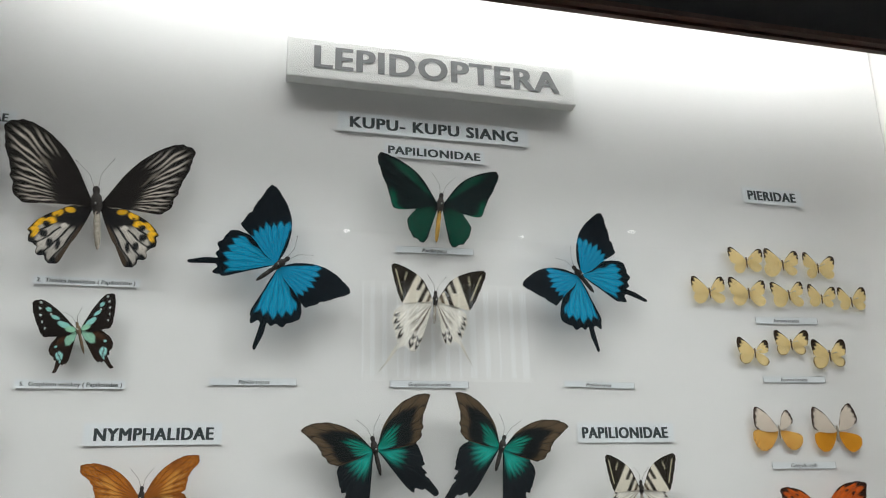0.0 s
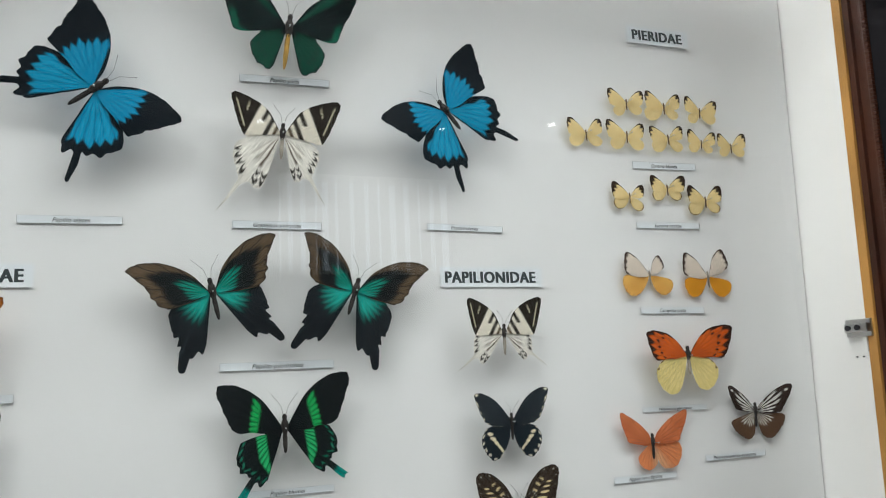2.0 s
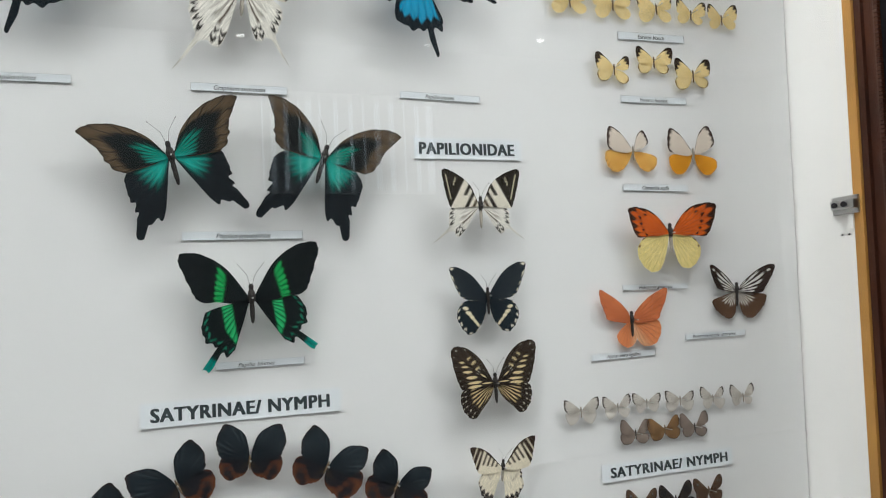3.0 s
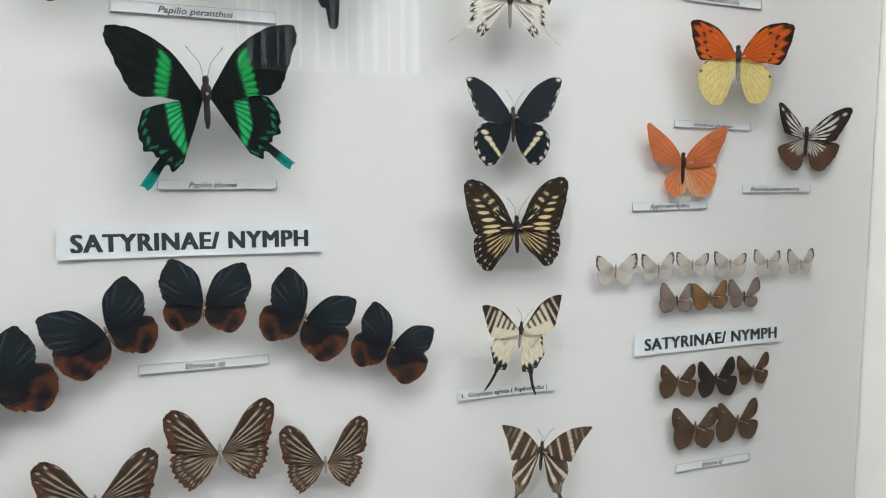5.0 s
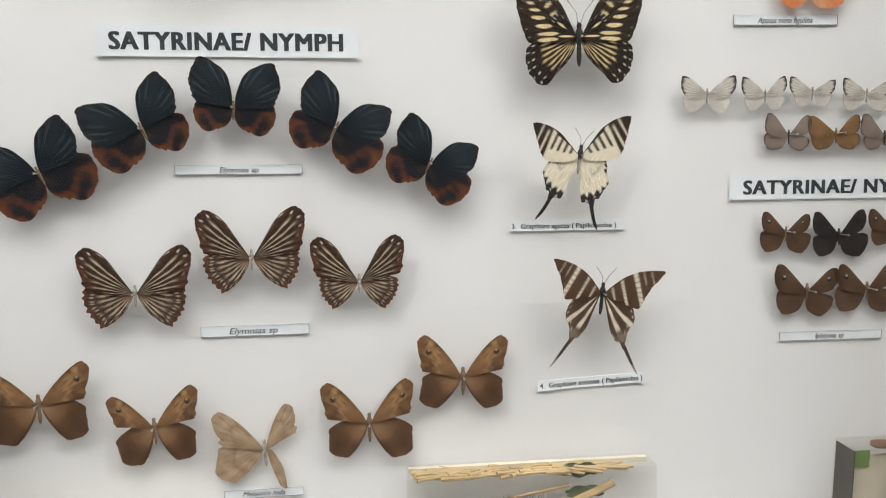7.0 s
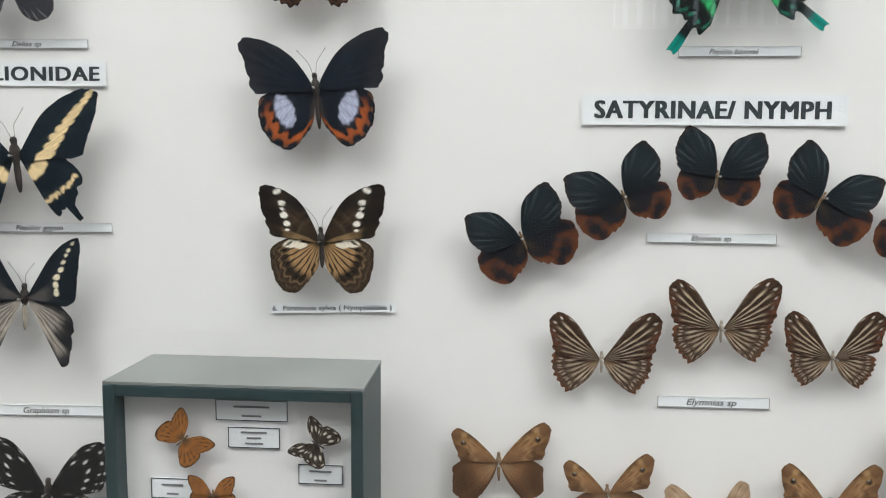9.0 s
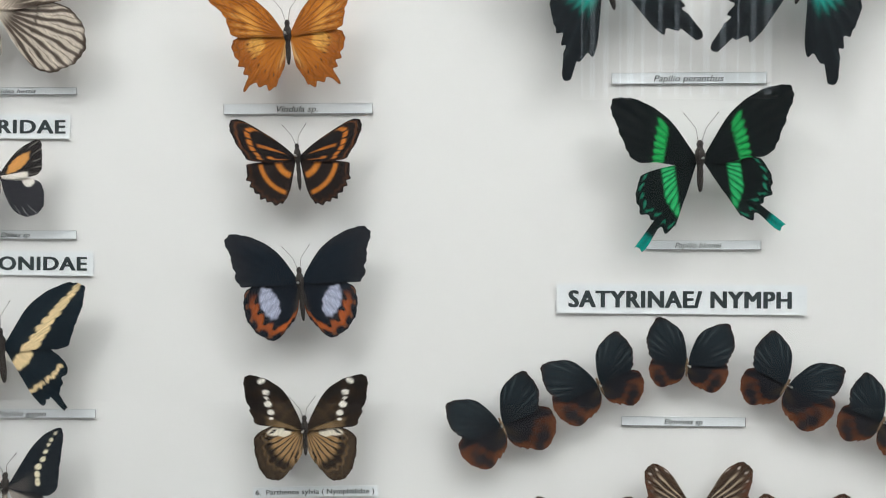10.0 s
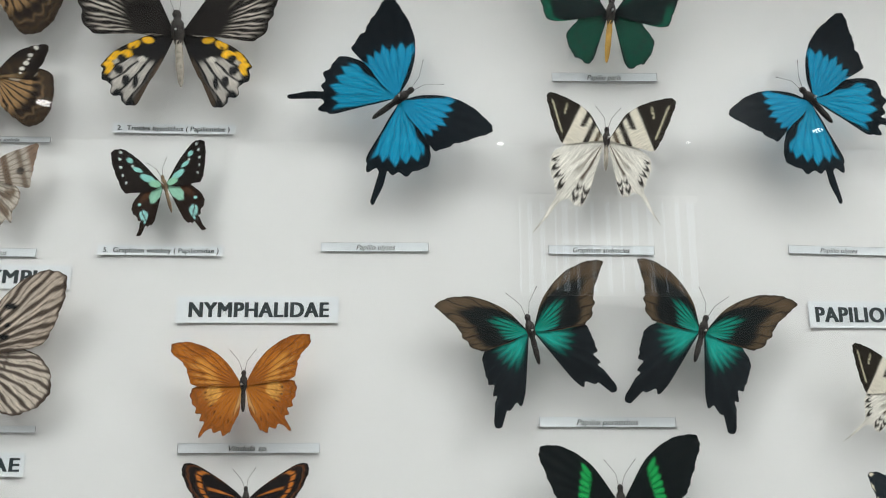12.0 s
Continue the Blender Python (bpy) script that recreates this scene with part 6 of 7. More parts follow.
specimen("aristeus", 0.3457, 1.2086, -5, (33, 34.3), (25, 36.5), (-60, 51.7), (-61, 53.3), 13)
specimen("elymnias", 0.0423, 1.2801, 24, (46, 32.2), (46, 32.1), (-55, 23.9), (-58, 25.3), 0)
specimen("elymnias", 0.0956, 1.3029, 25, (44, 33.0), (50, 30.4), (-43, 24.0), (-60, 20.5), 0)
specimen("elymnias", 0.1430, 1.3137, -2, (58, 30.7), (50, 31.1), (-46, 17.4), (-49, 19.1), 0)
specimen("elymnias", 0.1966, 1.3031, -29, (47, 30.9), (48, 31.1), (-61, 21.0), (-44, 24.8), 0)
specimen("elymnias", 0.2478, 1.2834, -26, (45, 29.0), (46, 27.6), (-57, 20.7), (-51, 22.7), 0)
specimen("striped", 0.0864, 1.2147, 0, (45, 35.7), (43, 37.8), (-48, 25.3), (-49, 25.2), 0)
specimen("striped", 0.1491, 1.2330, 0, (46, 36.2), (47, 37.7), (-53, 24.3), (-47, 24.3), 0)
specimen("striped", 0.2076, 1.2184, 0, (47, 34.0), (50, 33.3), (-49, 20.7), (-52, 20.4), 0)
specimen("melanitis", 0.0316, 1.1541, 1, (39, 30.7), (42, 34.8), (-55, 27.5), (-54, 26.0), 0)
specimen("melanitis", 0.0919, 1.1382, 2, (42, 29.0), (46, 32.2), (-66, 23.6), (-59, 23.7), 0)
specimen("faded", 0.1515, 1.1216, 3, (45, 34.5), (61, 29.7), (-42, 27.1), (-74, 24.9), 0)
specimen("melanitis", 0.2115, 1.1347, 0, (46, 34.9), (50, 34.1), (-55, 24.5), (-55, 26.2), 0)
specimen("melanitis", 0.2661, 1.1599, 0, (48, 34.7), (47, 33.3), (-46, 24.7), (-53, 24.2), 0)
specimen("vindula", -0.0737, 1.4921, 2, (32, 47.0), (37, 46.7), (-51, 37.4), (-46, 37.6), 16)
specimen("lasippa", -0.0696, 1.4275, 4, (32, 40.6), (25, 39.4), (-67, 28.0), (-73, 28.4), 19)
specimen("eggfly", -0.0686, 1.3586, 5, (37, 46.5), (33, 47.9), (-61, 35.0), (-66, 34.4), 22)
specimen("parthenos", -0.0665, 1.2772, 2, (48, 42.4), (43, 44.4), (-60, 32.4), (-62, 32.7), 15)
specimen("parthenos", -0.2437, 1.6851, 1, (33, 41.3), (34, 38.0), (-69, 36.5), (-51, 43.2), 0)
specimen("parthenos", -0.2475, 1.7609, 2, (38, 46.9), (42, 43.2), (-76, 48.6), (-67, 51.5), 0)
specimen("charaxes", -0.2444, 1.6175, 1, (31, 41.1), (31, 41.1), (-52, 36.2), (-52, 36.2), 0)
specimen("idea", -0.2393, 1.5095, 10, (33, 71.5), (33, 71.5), (-60, 46.2), (-60, 46.2), 27)
specimen("delias", -0.2379, 1.4176, 2, (35, 31.3), (35, 31.3), (-58, 27.3), (-58, 27.3), 0)
specimen("gigon", -0.2375, 1.3221, 5, (29, 58.8), (29, 58.8), (-51, 49.9), (-51, 49.9), 21)
specimen("graphium", -0.2367, 1.2426, -2, (46, 47.3), (46, 47.3), (-61, 44.4), (-61, 44.4), 19)
specimen("danaid", -0.2296, 1.1278, -1, (43, 48.5), (41, 48.5), (-60, 28.9), (-56, 28.2), 0)


# ---------------------------------------------------------------- labels
def lettering(text, width, cap, mat, parent, at, slant=0.0, weight=0.0, sheet=None):
    """Text in the built-in font, as a flat mesh fitted to a width and a capital height."""
    curve = bpy.data.curves.new("type", "FONT")
    curve.body, curve.size, curve.shear = text, 1.0, slant
    curve.align_x, curve.align_y, curve.resolution_u = "LEFT", "BOTTOM_BASELINE", 3
    curve.space_character = 1.10 if weight > 0.05 else 1.0
    tmp = bpy.data.objects.new("type", curve)
    data = bpy.data.meshes.new_from_object(tmp)
    bpy.data.objects.remove(tmp)
    co = np.empty(len(data.vertices) * 3)
    data.vertices.foreach_get("co", co)
    co = co.reshape(-1, 3)
    lo, hi = co[:, 0].min(), co[:, 0].max()
    co[:, 0] = (co[:, 0] - lo) / (hi - lo) * (width - 2 * weight * cap) - width / 2 + weight * cap + at[0]
    co[:, 1] = (co[:, 1] - 0.345) / 0.69 * cap + at[1]
    co[:, 2] = at[2]
    faces = [list(p.vertices) for p in data.polygons]
    shifts = [(0, 0)] if not weight else [(0, 0), (-1, -0.5), (1, -0.5), (-1, 0.5), (1, 0.5)]
    verts, all_faces = [], []
    for k, (dx, dy) in enumerate(shifts):
        all_faces += [[v + len(verts) for v in f] for f in faces]
        verts += (co + np.array([dx * weight * cap, dy * weight * cap * 0.6, k * 0.00002])).tolist()
    bpy.data.meshes.remove(data)
    if sheet:
        verts = [(x, y, z - at[2] + 0.00012 + sheet_height(x / sheet[0], y / sheet[1], sheet[2])) for x, y, z in verts]
    data = bpy.data.meshes.new("lettering")
    data.from_pydata(verts, [], all_faces)
    data.materials.append(mat)
    data.update()
    ob = new("lettering", data)
    ob.parent = parent
    return ob


def sheet_height(a, b, curl, thick=0.00035):
    """How far the face of a paper strip stands off the board."""
    return 0.0003 + thick + curl * ((a * 2) ** 2 * 0.55 + (0.5 - b) ** 2 * 0.45)


def curled_sheet(w, h, curl, thick=0.00035):
    """A strip of paper, its lower edge standing off the board a little."""
    bm = bmesh.new()
    nx, ny = 14, 4
    grid = []
    for j in range(ny + 1):
        row = []
        for i in range(nx + 1):
            a, b = i / nx - 0.5, j / ny - 0.5
            row.append((a * w, b * h, sheet_height(a, b, curl, 0.0)))
        grid.append(row)
    top = [[bm.verts.new((x, y, z + thick)) for x, y, z in row] for row in grid]
    low = [[bm.verts.new((x, y, z)) for x, y, z in row] for row in grid]
    for j in range(ny):
        for i in range(nx):
            bm.faces.new((top[j][i], top[j][i + 1], top[j + 1][i + 1], top[j + 1][i]))
            bm.faces.new((low[j][i], low[j + 1][i], low[j + 1][i + 1], low[j][i + 1]))
    for i in range(nx):
        bm.faces.new((low[0][i], low[0][i + 1], top[0][i + 1], top[0][i]))
        bm.faces.new((low[ny][i + 1], low[ny][i], top[ny][i], top[ny][i + 1]))
    for j in range(ny):
        bm.faces.new((low[j + 1][0], low[j][0], top[j][0], top[j + 1][0]))
        bm.faces.new((low[j][nx], low[j + 1][nx], top[j + 1][nx], top[j][nx]))
    return bm


def paper_label(style, x, z, turn, w, h, off, tw, text):
    """A pinned paper strip. A: bold family heading. B: italic species name in a thin border. C: numbered bold name."""
    w, h, off, tw = w / 1000, h / 1000, off / 1000, tw / 1000
    what = {"A": "white paper strip with a bold family heading", "B": "small bordered paper label with an italic species name", "C": "small paper strip with a numbered species name"}[style]
    e = empty("paper_label", face_on(x, z, 0.0, turn), what, "label", "specimen labels")
    curl = {"A": 0.0008, "B": 0.0003, "C": 0.0012}[style]
    part("paper", curled_sheet(w, h, curl), PAPER, e)
    front = 0.0007 + curl * 0.68
    if style == "A":
        lettering(text, tw, h * 0.55, INK, e, (off, 0.0, front), 0.0, 0.066, (w, h, curl))
    elif style == "B":
        lettering(text, tw, min(h * 0.55, 0.0034), INK, e, (off, 0.0, front), 0.28, 0.012, (w, h, curl))
        bm = bmesh.new()
        t = 0.00022
        for x0, x1, y0, y1 in ((-w / 2, w / 2, -h / 2, -h / 2 + t), (-w / 2, w / 2, h / 2 - t * 0.4, h / 2), (-w / 2, -w / 2 + t, -h / 2 + t, h / 2 - t), (w / 2 - t, w / 2, -h / 2 + t, h / 2 - t)):
            box(bm, x0, x1, y0, y1, front, front + 0.0002)
        part("border", bm, INK_SOFT, e, "thin printed border")
    else:
        lettering(text, tw, min(h * 0.5, 0.0033), INK, e, (off, 0.0, front), 0.0, 0.03, (w, h, curl))


paper_label("A", 0.1555, 1.8175, -0.1, 184.5, 19.8, 0.2, 163.0, "KUPU- KUPU SIANG")
paper_label("A", 0.1544, 1.7925, -0.2, 96.0, 14.1, -0.4, 88.4, "PAPILIONIDAE")
paper_label("A", 0.5143, 1.7757, 0.2, 70.8, 18.0, -0.8, 57.5, "PIERIDAE")
paper_label("A", -0.2373, 1.7920, 0.0, 75.2, 13.2, -1.0, 65.1, "NYMPHALIDAE")
paper_label("A", -0.0709, 1.5386, 0.3, 99.6, 16.5, 0.8, 86.2, "NYMPHALIDAE")
paper_label("A", 0.3229, 1.5377, -0.1, 92.8, 16.9, -1.0, 82.8, "PAPILIONIDAE")
paper_label("A", 0.1415, 1.3491, -0.2, 137.1, 16.4, -0.9, 122.4, "SATYRINAE/ NYMPH")
paper_label("A", 0.4930, 1.2672, 0.0, 133.8, 14.6, 1.5, 120.1, "SATYRINAE/ NYMPH")
paper_label("A", -0.2634, 1.5585, -0.5, 153.1, 15.0, -1.7, 128.2, "DANAINAE/ NYMPH")
paper_label("A", -0.2370, 1.4464, -0.6, 69.3, 13.6, 2.8, 58.9, "PIERIDAE")
paper_label("A", -0.2391, 1.3685, -0.3, 98.1, 13.8, 0.5, 90.2, "PAPILIONIDAE")
paper_label("B", 0.0006, 1.5789, 0.4, 68.1, 5.8, 0.6, 24.6, "Papilio ulyses")
paper_label("B", 0.3012, 1.5794, -1.0, 68.2, 5.5, -0.8, 24.6, "Papilio ulyses")
paper_label("B", 0.1524, 1.6972, 0.8, 71.4, 6.1, -0.3, 23.2, "Papilio paris")
paper_label("B", 0.1454, 1.5783, -0.1, 68.2, 5.9, -0.1, 36.6, "Graphium androcles")
paper_label("B", 0.1447, 1.4709, -0.1, 84.3, 6.1, -0.1, 38.1, "Papilio peranthus")
paper_label("B", 0.1535, 1.3792, 0.0, 62.7, 5.1, -2.8, 25.4, "Papilio blumei")
paper_label("B", 0.5072, 1.6440, 0.9, 70.8, 6.9, -0.5, 28.8, "Eurema blanda")
paper_label("B", 0.5051, 1.5864, 0.5, 69.6, 6.1, -0.5, 29.6, "Eurema hecabe")
paper_label("B", 0.5004, 1.5072, -0.7, 68.7, 6.2, -0.2, 28.1, "Catopsilia scylla")
paper_label("B", 0.4925, 1.4199, -0.8, 68.0, 4.8, 0.1, 34.6, "Hebomoia glaucippe")
paper_label("B", 0.4557, 1.3635, 0.7, 63.6, 5.7, -0.5, 33.6, "Appias nero figulina")
paper_label("B", 0.5526, 1.3746, 0.1, 66.2, 5.3, -1.4, 47.2, "Pareronia valeria- intercens")
paper_label("B", 0.1435, 1.2809, -0.1, 68.3, 5.2, 0.0, 21.2, "Elymnias sp")
paper_label("B", 0.1486, 1.1905, 0.2, 60.0, 6.2, -1.0, 27.0, "Elymnias sp")
paper_label("B", 0.4962, 1.1752, -0.4, 67.3, 5.6, -0.7, 19.1, "Iphtyma sp")
paper_label("B", 0.1498, 1.0932, 0.4, 45.6, 5.1, -0.2, 24.3, "Melanitis leda")
paper_label("B", -0.0719, 1.4555, 0.1, 84.4, 5.9, -0.5, 23.3, "Vindula sp.")
paper_label("B", -0.2464, 1.6473, -0.1, 75.6, 3.9, 3.0, 30.1, "Parthenos sylvia")
paper_label("B", -0.2475, 1.5736, -0.6, 76.0, 5.4, 2.4, 35.7, "Charaxes cognatus")
paper_label("B", -0.2416, 1.4665, -0.3, 87.1, 4.1, 9.3, 20.5, "Idea hestia")
paper_label("B", -0.2384, 1.3848, -0.2, 77.6, 4.9, 3.0, 17.1, "Delias sp")
paper_label("B", -0.2351, 1.2818, 0.4, 90.5, 5.2, 1.8, 28.5, "Papilio gigon")
paper_label("B", -0.2438, 1.1737, 1.1, 89.1, 6.2, 9.3, 28.3, "Graphium sp")
paper_label("C", -0.1306, 1.6562, -0.2, 78.5, 6.9, -0.4, 72.0, "2.  Troides hypolithus ( Papilionidae )")
paper_label("C", -0.1333, 1.5756, -0.1, 77.4, 6.5, 0.5, 71.5, "5.  Graphium weiskey ( Papilionidae )")
paper_label("C", 0.3284, 1.2467, -0.1, 68.2, 5.6, -2.1, 62.1, "3.  Graphium agetes ( Papilionodae )")
paper_label("C", 0.3444, 1.1522, 2.6, 66.0, 6.0, -0.0, 63.2, "4.  Graphium aristeus ( Papilionidae )")
paper_label("C", -0.0630, 1.2388, 1.7, 71.6, 5.5, -0.5, 68.1, "6.  Parthenos sylvia ( Nymphalidae )")

# the foam-board title
title = empty("title_sign", face_on(0.1555, 1.8722, 0.0, -0.1), "thick white foam-board title sign with grey capitals", "sign")
bm = boxed(-0.1405, 0.1405, -0.0205, 0.0205, 0.0, 0.013, bevel=0.0012)
part("board", bm, FOAM, title)
lettering("LEPIDOPTERA", 0.240, 0.0225, INK_GREY, title, (0.0036, 0.002, 0.0134), 0.0, 0.062)


# ---------------------------------------------------------------- boxes on the case floor
def bars(parent, x, y, z, w, rows, mat, step=0.0042, t=0.0009):
    """Print too small to read: plain lines."""
    bm = bmesh.new()
    for k in range(rows):
        ww = w * (1.0, 0.55, 0.7)[k % 3]
        box(bm, x - ww / 2, x + ww / 2, y - k * step - t, y - k * step + t, z, z + 0.0002)
    part("print", bm, mat, parent)


def framed_box(x0, x1, y0, y1, top):
    e = empty("framed_box", pose((x0 + x1) / 2, y0, SHELF, 90, 0, 0), "dark grey-green framed box of small mounted insects", "display box")
    w, h, d = (x1 - x0) / 2, top - SHELF, y1 - y0
    fr = 0.0060
    part("side", boxed(-w, -w + fr, 0, h, -d, 0, bevel=0.0012), BOX_GREEN, e)
    part("side", boxed(w - fr, w, 0, h, -d, 0, bevel=0.0012), BOX_GREEN, e)
    part("side", boxed(-w + fr, w - fr, h - fr, h - 0.0004, -d + 0.0005, -0.0006, bevel=0.0008), BOX_GREEN, e)
    part("side", boxed(-w + fr, w - fr, 0.0005, fr, -d + 0.0005, -0.0006), BOX_GREEN, e)
    part("top_cover", boxed(-w - 0.0002, w + 0.0002, h - 0.0002, h + 0.0012, -d, -0.0012), BOX_TOP, e, "paler grey top face")
    part("back_card", boxed(-w + fr, w - fr, fr, h - fr, -0.014, -0.010), CARD, e, "white card lining")

    def slip(cx, cy, sw, sh, rows):
        lab = part("paper_slip", boxed(cx - sw / 2, cx + sw / 2, cy - sh / 2, cy + sh / 2, -0.0098, -0.0092), PAPER, e)
        bm = bmesh.new()
        t = 0.00042
        for a, b, c, dd in ((-sw / 2, sw / 2, -sh / 2, -sh / 2 + t), (-sw / 2, sw / 2, sh / 2 - t, sh / 2), (-sw / 2, -sw / 2 + t, -sh / 2 + t, sh / 2 - t), (sw / 2 - t, sw / 2, -sh / 2 + t, sh / 2 - t)):
            box(bm, cx + a, cx + b, cy + c, cy + dd, -0.0091, -0.0089)
        part("border", bm, INK, lab)
        bars(lab, cx, cy + sh / 2 - (0.0034 if rows == 2 else 0.0026), -0.0090, sw * 0.5, rows, INK_SOFT, 0.0046 if rows == 2 else 0.0028, 0.00045)

    slip(0.007, h - 0.0138, 0.036, 0.0105, 2)
    slip(0.008, h - 0.0275, 0.026, 0.0105, 3)
    slip(0.041, h - 0.045, 0.022, 0.010, 2)
    slip(0.006, h - 0.070, 0.026, 0.0105, 3)
    slip(-0.034, h - 0.055, 0.022, 0.0105, 2)
    # a dried sprig
    bm = bmesh.new()
    rod(bm, (0.034, h - 0.125, -0.009), (0.040, h - 0.095, -0.007), 0.0006, 0.0004)
    for k in range(4):
        a = math.radians(60 + 25 * k)
        c = Vector((0.031 + 0.005 * k, h - 0.094 + 0.003 * (k % 2), -0.0075))
        rod(bm, (0.038, h - 0.105, -0.008), c, 0.0004, 0.0004, 5)
        bmesh.ops.create_icosphere(bm, subdivisions=2, radius=0.0026, matrix=Matrix.Translation(c) @ pose(0, 0, 0, 0, 0, math.degrees(a)) @ Matrix.Diagonal((1.5, 0.8, 0.4, 1)))
    part("dried_sprig", bm, COCOON, e, "dried brown sprig")
    at = e.matrix_world
    for kind, dx, dy, turn, r in (("brownspot", -0.026, -0.028, -48, 16), ("blackband", 0.040, -0.028, 58, 14), ("brownspot", -0.012, -0.056, 0, 15), ("blackband", -0.036, -0.085, 10, 15)):
        specimen(kind, dx, dy, 0, (45, r), (45, r), (-50, r * 0.85), (-50, r * 0.85), 0, 0.004, at @ pose(dx, h + dy, -0.0055, 0, 0, turn))
    return e


framed_box(-0.1605, -0.0330, 0.5300, 0.5850, 1.2125)


def resin_block(x0, x1, y0, y1, top, label, text, tx, tw, ty):
    """A clear cast block that stands on the case floor; returns the thing, its origin at its front lower left corner."""
    e = empty("resin_block", pose(x0, y0, SHELF, 90, 0, 0), label, "resin block", "life cycle blocks")
    w, h, d = x1 - x0, top - SHELF, y1 - y0
    b = part("clear_block", boxed(0, w, 0, h, -d, 0, bevel=0.001), ACRYLIC, e, "clear cast resin")
    b.visible_shadow = False
    lettering(text, tw, 0.0035, INK_SOFT, e, (tx, h + ty, -d * 0.25), 0.0, 0.0)
    return e, w, h, d


# life cycle of the butterfly: printed card, green strip, a brown butterfly
block, w, h, d = resin_block(0.5000, 0.6240, 0.5775, 0.5970, 1.1110, "clear resin block with a brown butterfly and printed card", "Life Cycle of Butterfly", 0.083, 0.048, -0.020)
part("card", boxed(0.004, w - 0.003, 0.003, h - 0.008, -d * 0.5, -d * 0.5 + 0.0006), material("cream_card", (0.62, 0.57, 0.44), 0.7, 0, 25, 0.12, 0.2, 300), block, "cream printed card")
part("green_strip", boxed(0.0015, 0.0165, h - 0.0155, h - 0.0050, -d * 0.5 + 0.0008, -d * 0.5 + 0.0014), LABEL_GREEN, block)
# Brown shapes imitate the patterns mirrored in the block's top side.
bm = bmesh.new()
for k in range(7):
    x = 0.026 + k * 0.0145
    outline = [(x + 0.0072 * math.cos(t) * (1.2 + 0.3 * math.sin(3 * t + k)), -d * 0.5 + 0.0078 * math.sin(t) * (1 + 0.2 * math.cos(2 * t + k))) for t in np.linspace(0, 2 * math.pi, 11)[:-1]]
    prism(bm, outline, 0.0008, Matrix.Translation((0, h - 0.0022, 0)) @ pose(0, 0, 0, -90, 0, 0) @ Matrix.Diagonal((1, -1, 1, 1)))
part("reflection_pieces", bm, material("brown_reflection", (0.15, 0.058, 0.018), 0.6, 0, 120, 0.6, 0.3, 400), block, "brown pieces imitating a reflection in the top face")
part("side_lining", boxed(0.0008, 0.0016, 0.002, h - 0.002, -d + 0.001, -0.001), material("olive_brown_edge", (0.040, 0.026, 0.010), 0.5, 0, 60, 0.75, 0.2, 300), block, "thin dark olive-brown sheet along the left side")
specimen("melanitis", 0, 0, 0, (38, 30), (38, 30), (-48, 24), (-48, 24), 0, 0.004, pose(0.5000 + 0.052, 0.5835, 1.1110 - 0.036, 90, 0, 0))
specimen("melanitis", 0, 0, 0, (38, 30), (38, 30), (-48, 24), (-48, 24), 0, 0.004, pose(0.5000 + 0.095, 0.5835, 1.1110 - 0.034, 90, 0, 0))

STRAW = material("pale_dry_straw", (0.50, 0.36, 0.17), 0.7, 0, 90, 0.35, 0.3, 300)
EDGE_CREAM = material("cream_polished_edge", (0.66, 0.61, 0.49), 0.45, 0, 40, 0.2, 0.1, 200)

# life cycle of the silkworm: straw, a green leaf, cocoons
block, w, h, d = resin_block(0.2325, 0.3780, 0.5780, 0.5970, 1.1080, "clear resin block with straw, a green leaf and cocoons", "Life Cycle of Silkworm", 0.077, 0.044, -0.017)
bm = bmesh.new()
random.seed(5)
for k in range(80):
    x = random.uniform(0.002, w * 0.74)
    rod(bm, (x, h - 0.0018 - random.random() * 0.0025, -random.uniform(0.002, d - 0.002)), (x + random.uniform(0.012, 0.034), h - 0.0018 - random.random() * 0.0025, -random.uniform(0.002, d - 0.002)), random.uniform(0.0007, 0.0016), 0.0008, 6)
part("top_edge", boxed(0.001, w - 0.001, h - 0.0045, h - 0.0012, -d + 0.0010, -d + 0.0042), EDGE_CREAM, block, "cream band along the top rear edge")
part("straw", bm, STRAW, block, "bundle of pale straw")
bm = bmesh.new()
rod(bm, (0.082, h - 0.030, -d * 0.4), (0.122, h - 0.013, -d * 0.4), 0.0028, 0.0022, 8)
rod(bm, (0.055, h - 0.020, -d * 0.4), (0.095, h - 0.013, -d * 0.4), 0.0012, 0.0010, 6)
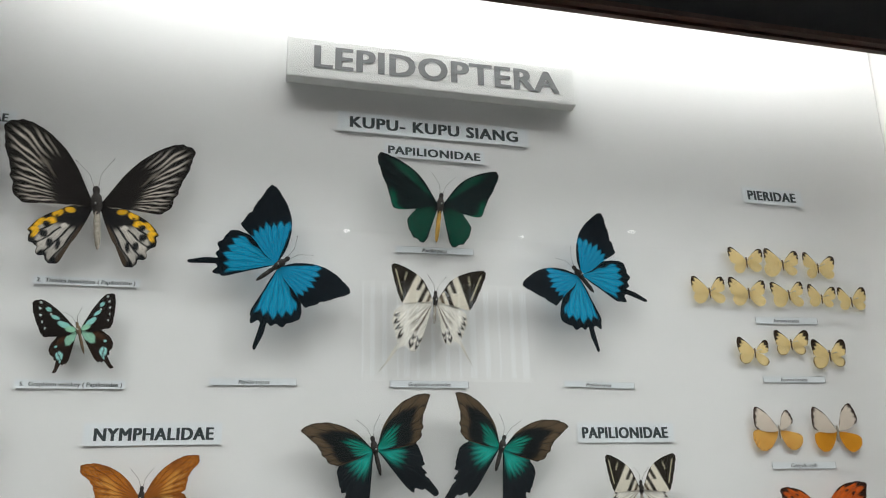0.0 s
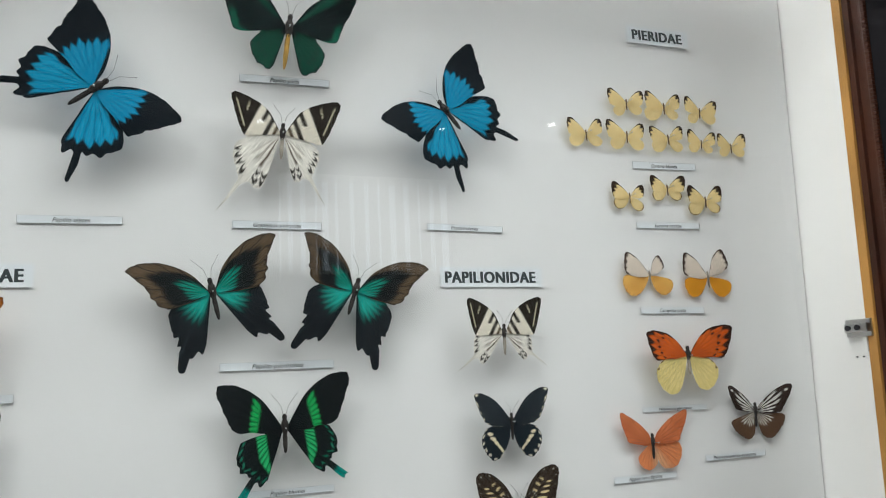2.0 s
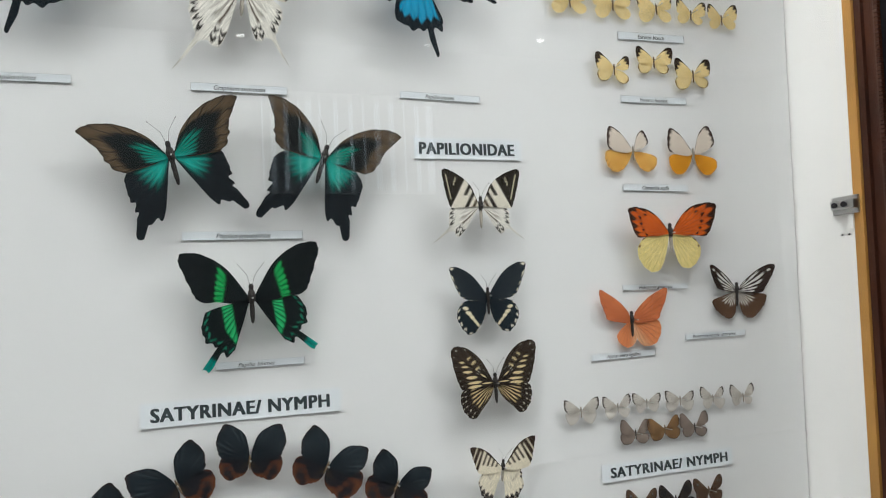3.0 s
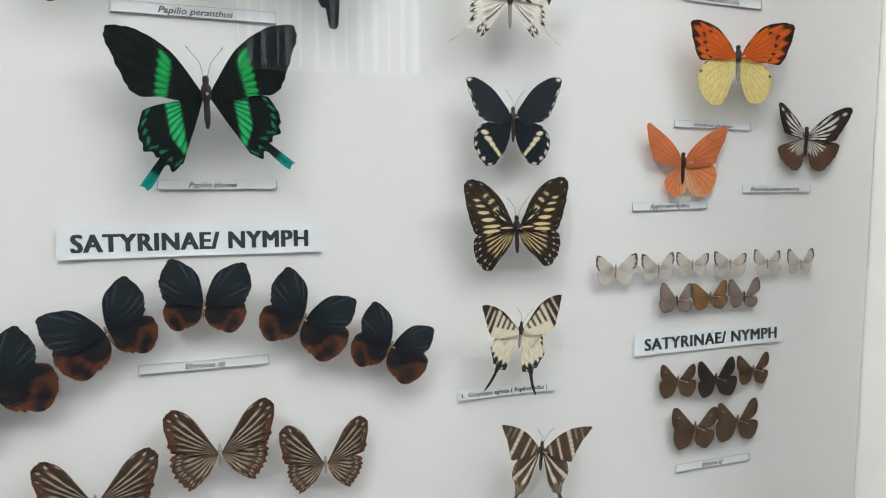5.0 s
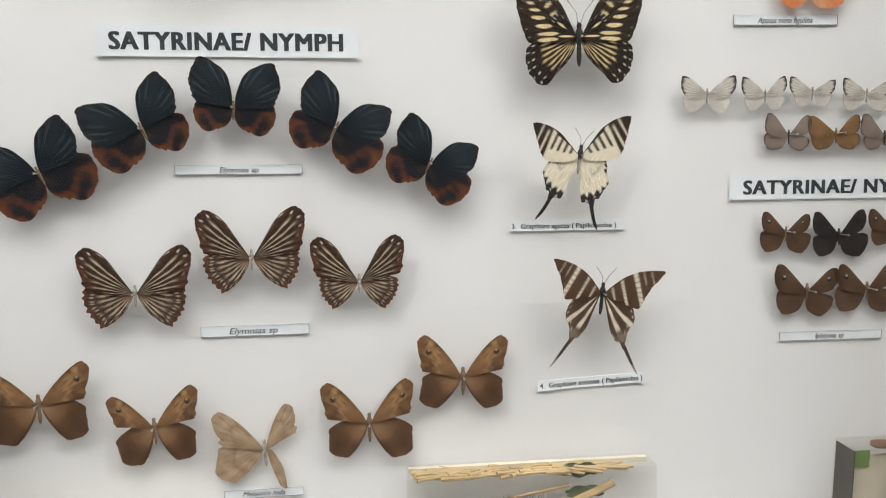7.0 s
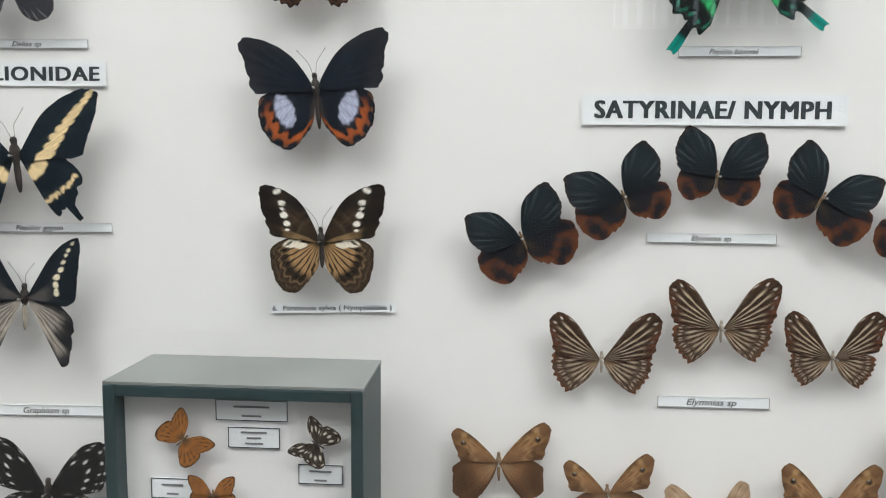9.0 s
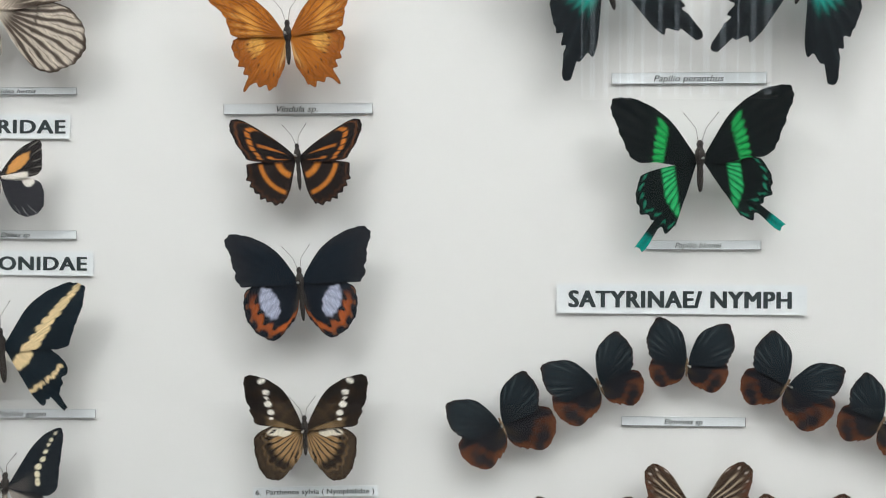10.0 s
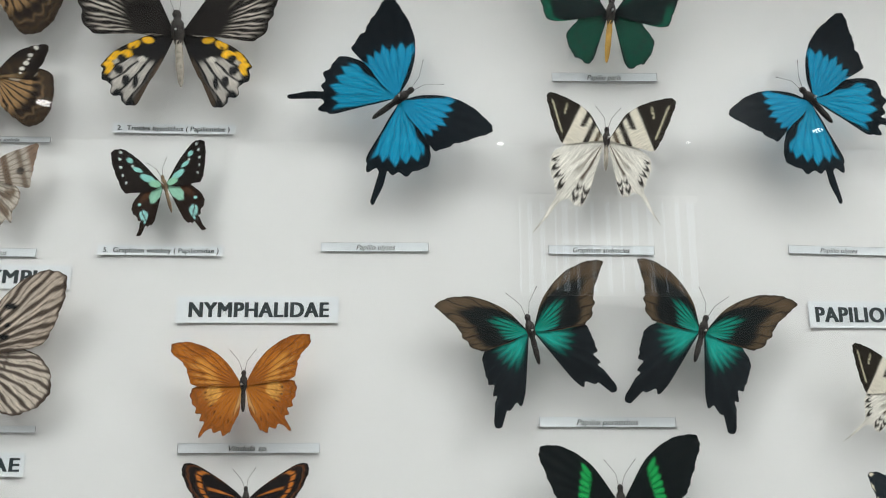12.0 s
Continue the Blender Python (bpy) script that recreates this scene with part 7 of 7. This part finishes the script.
part("twig", bm, TWIG, block)
bm = bmesh.new()
for cx, cy, s in ((0.105, h - 0.018, 0.012), (0.101, h - 0.004, 0.013)):
    outline = [(cx + s * math.cos(t) * (1 + 0.12 * math.sin(9 * t)), cy + 0.33 * s * math.sin(t) * (1 + 0.2 * math.sin(7 * t))) for t in np.linspace(0, 2 * math.pi, 25)[:-1]]
    prism(bm, outline, 0.0008, Matrix.Translation((0, 0, -d * 0.45)))
part("leaf", bm, LEAF_GREEN, block, "dried dark green leaf")
for cx in (0.014, 0.030, 0.050):
    bm = bmesh.new()
    bmesh.ops.create_uvsphere(bm, u_segments=14, v_segments=8, radius=0.0035, matrix=Matrix.Translation((cx, h - 0.021, -d * 0.45)) @ Matrix.Diagonal((0.6 + 12 * cx, 0.7, 0.5, 1)))
    part("cocoon", bm, CARD if cx < 0.02 else TWIG, block)

# the third block, with a leaf-green and a brown piece under its top edge
block, w, h, d = resin_block(-0.0300, 0.1260, 0.5780, 0.5970, 1.0895, "clear resin block with pale leaves and insects", "Life Cycle", 0.08, 0.03, -0.03)
part("card", boxed(0.003, w - 0.003, 0.003, h - 0.002, -d * 0.6, -d * 0.6 + 0.0006), CARD, block, "pale card")
bm = bmesh.new()
for cx, s, k in ((0.035, 0.012, 0), (0.075, 0.016, 1), (0.115, 0.014, 2)):
    outline = [(cx + s * math.cos(t), h - 0.012 + 0.4 * s * math.sin(t) * (1 + 0.3 * math.sin(5 * t + k))) for t in np.linspace(0, 2 * math.pi, 21)[:-1]]
    prism(bm, outline, 0.0008, Matrix.Translation((0, 0, -d * 0.4)))
part("top_edge", boxed(0.001, w - 0.001, h - 0.0040, h - 0.0012, -d + 0.0010, -0.0030), EDGE_CREAM, block, "cream band along the top")
part("leaf", bm, LEAF_GREEN, block, "grey-green dried leaf")

# small lamps of the room behind the viewer
downlight(0.70, -4.9, 0.03)
downlight(2.2, -4.8, 0.022)
downlight(3.1, -4.5, 0.035)
downlight(-2.6, -4.2, 0.05)
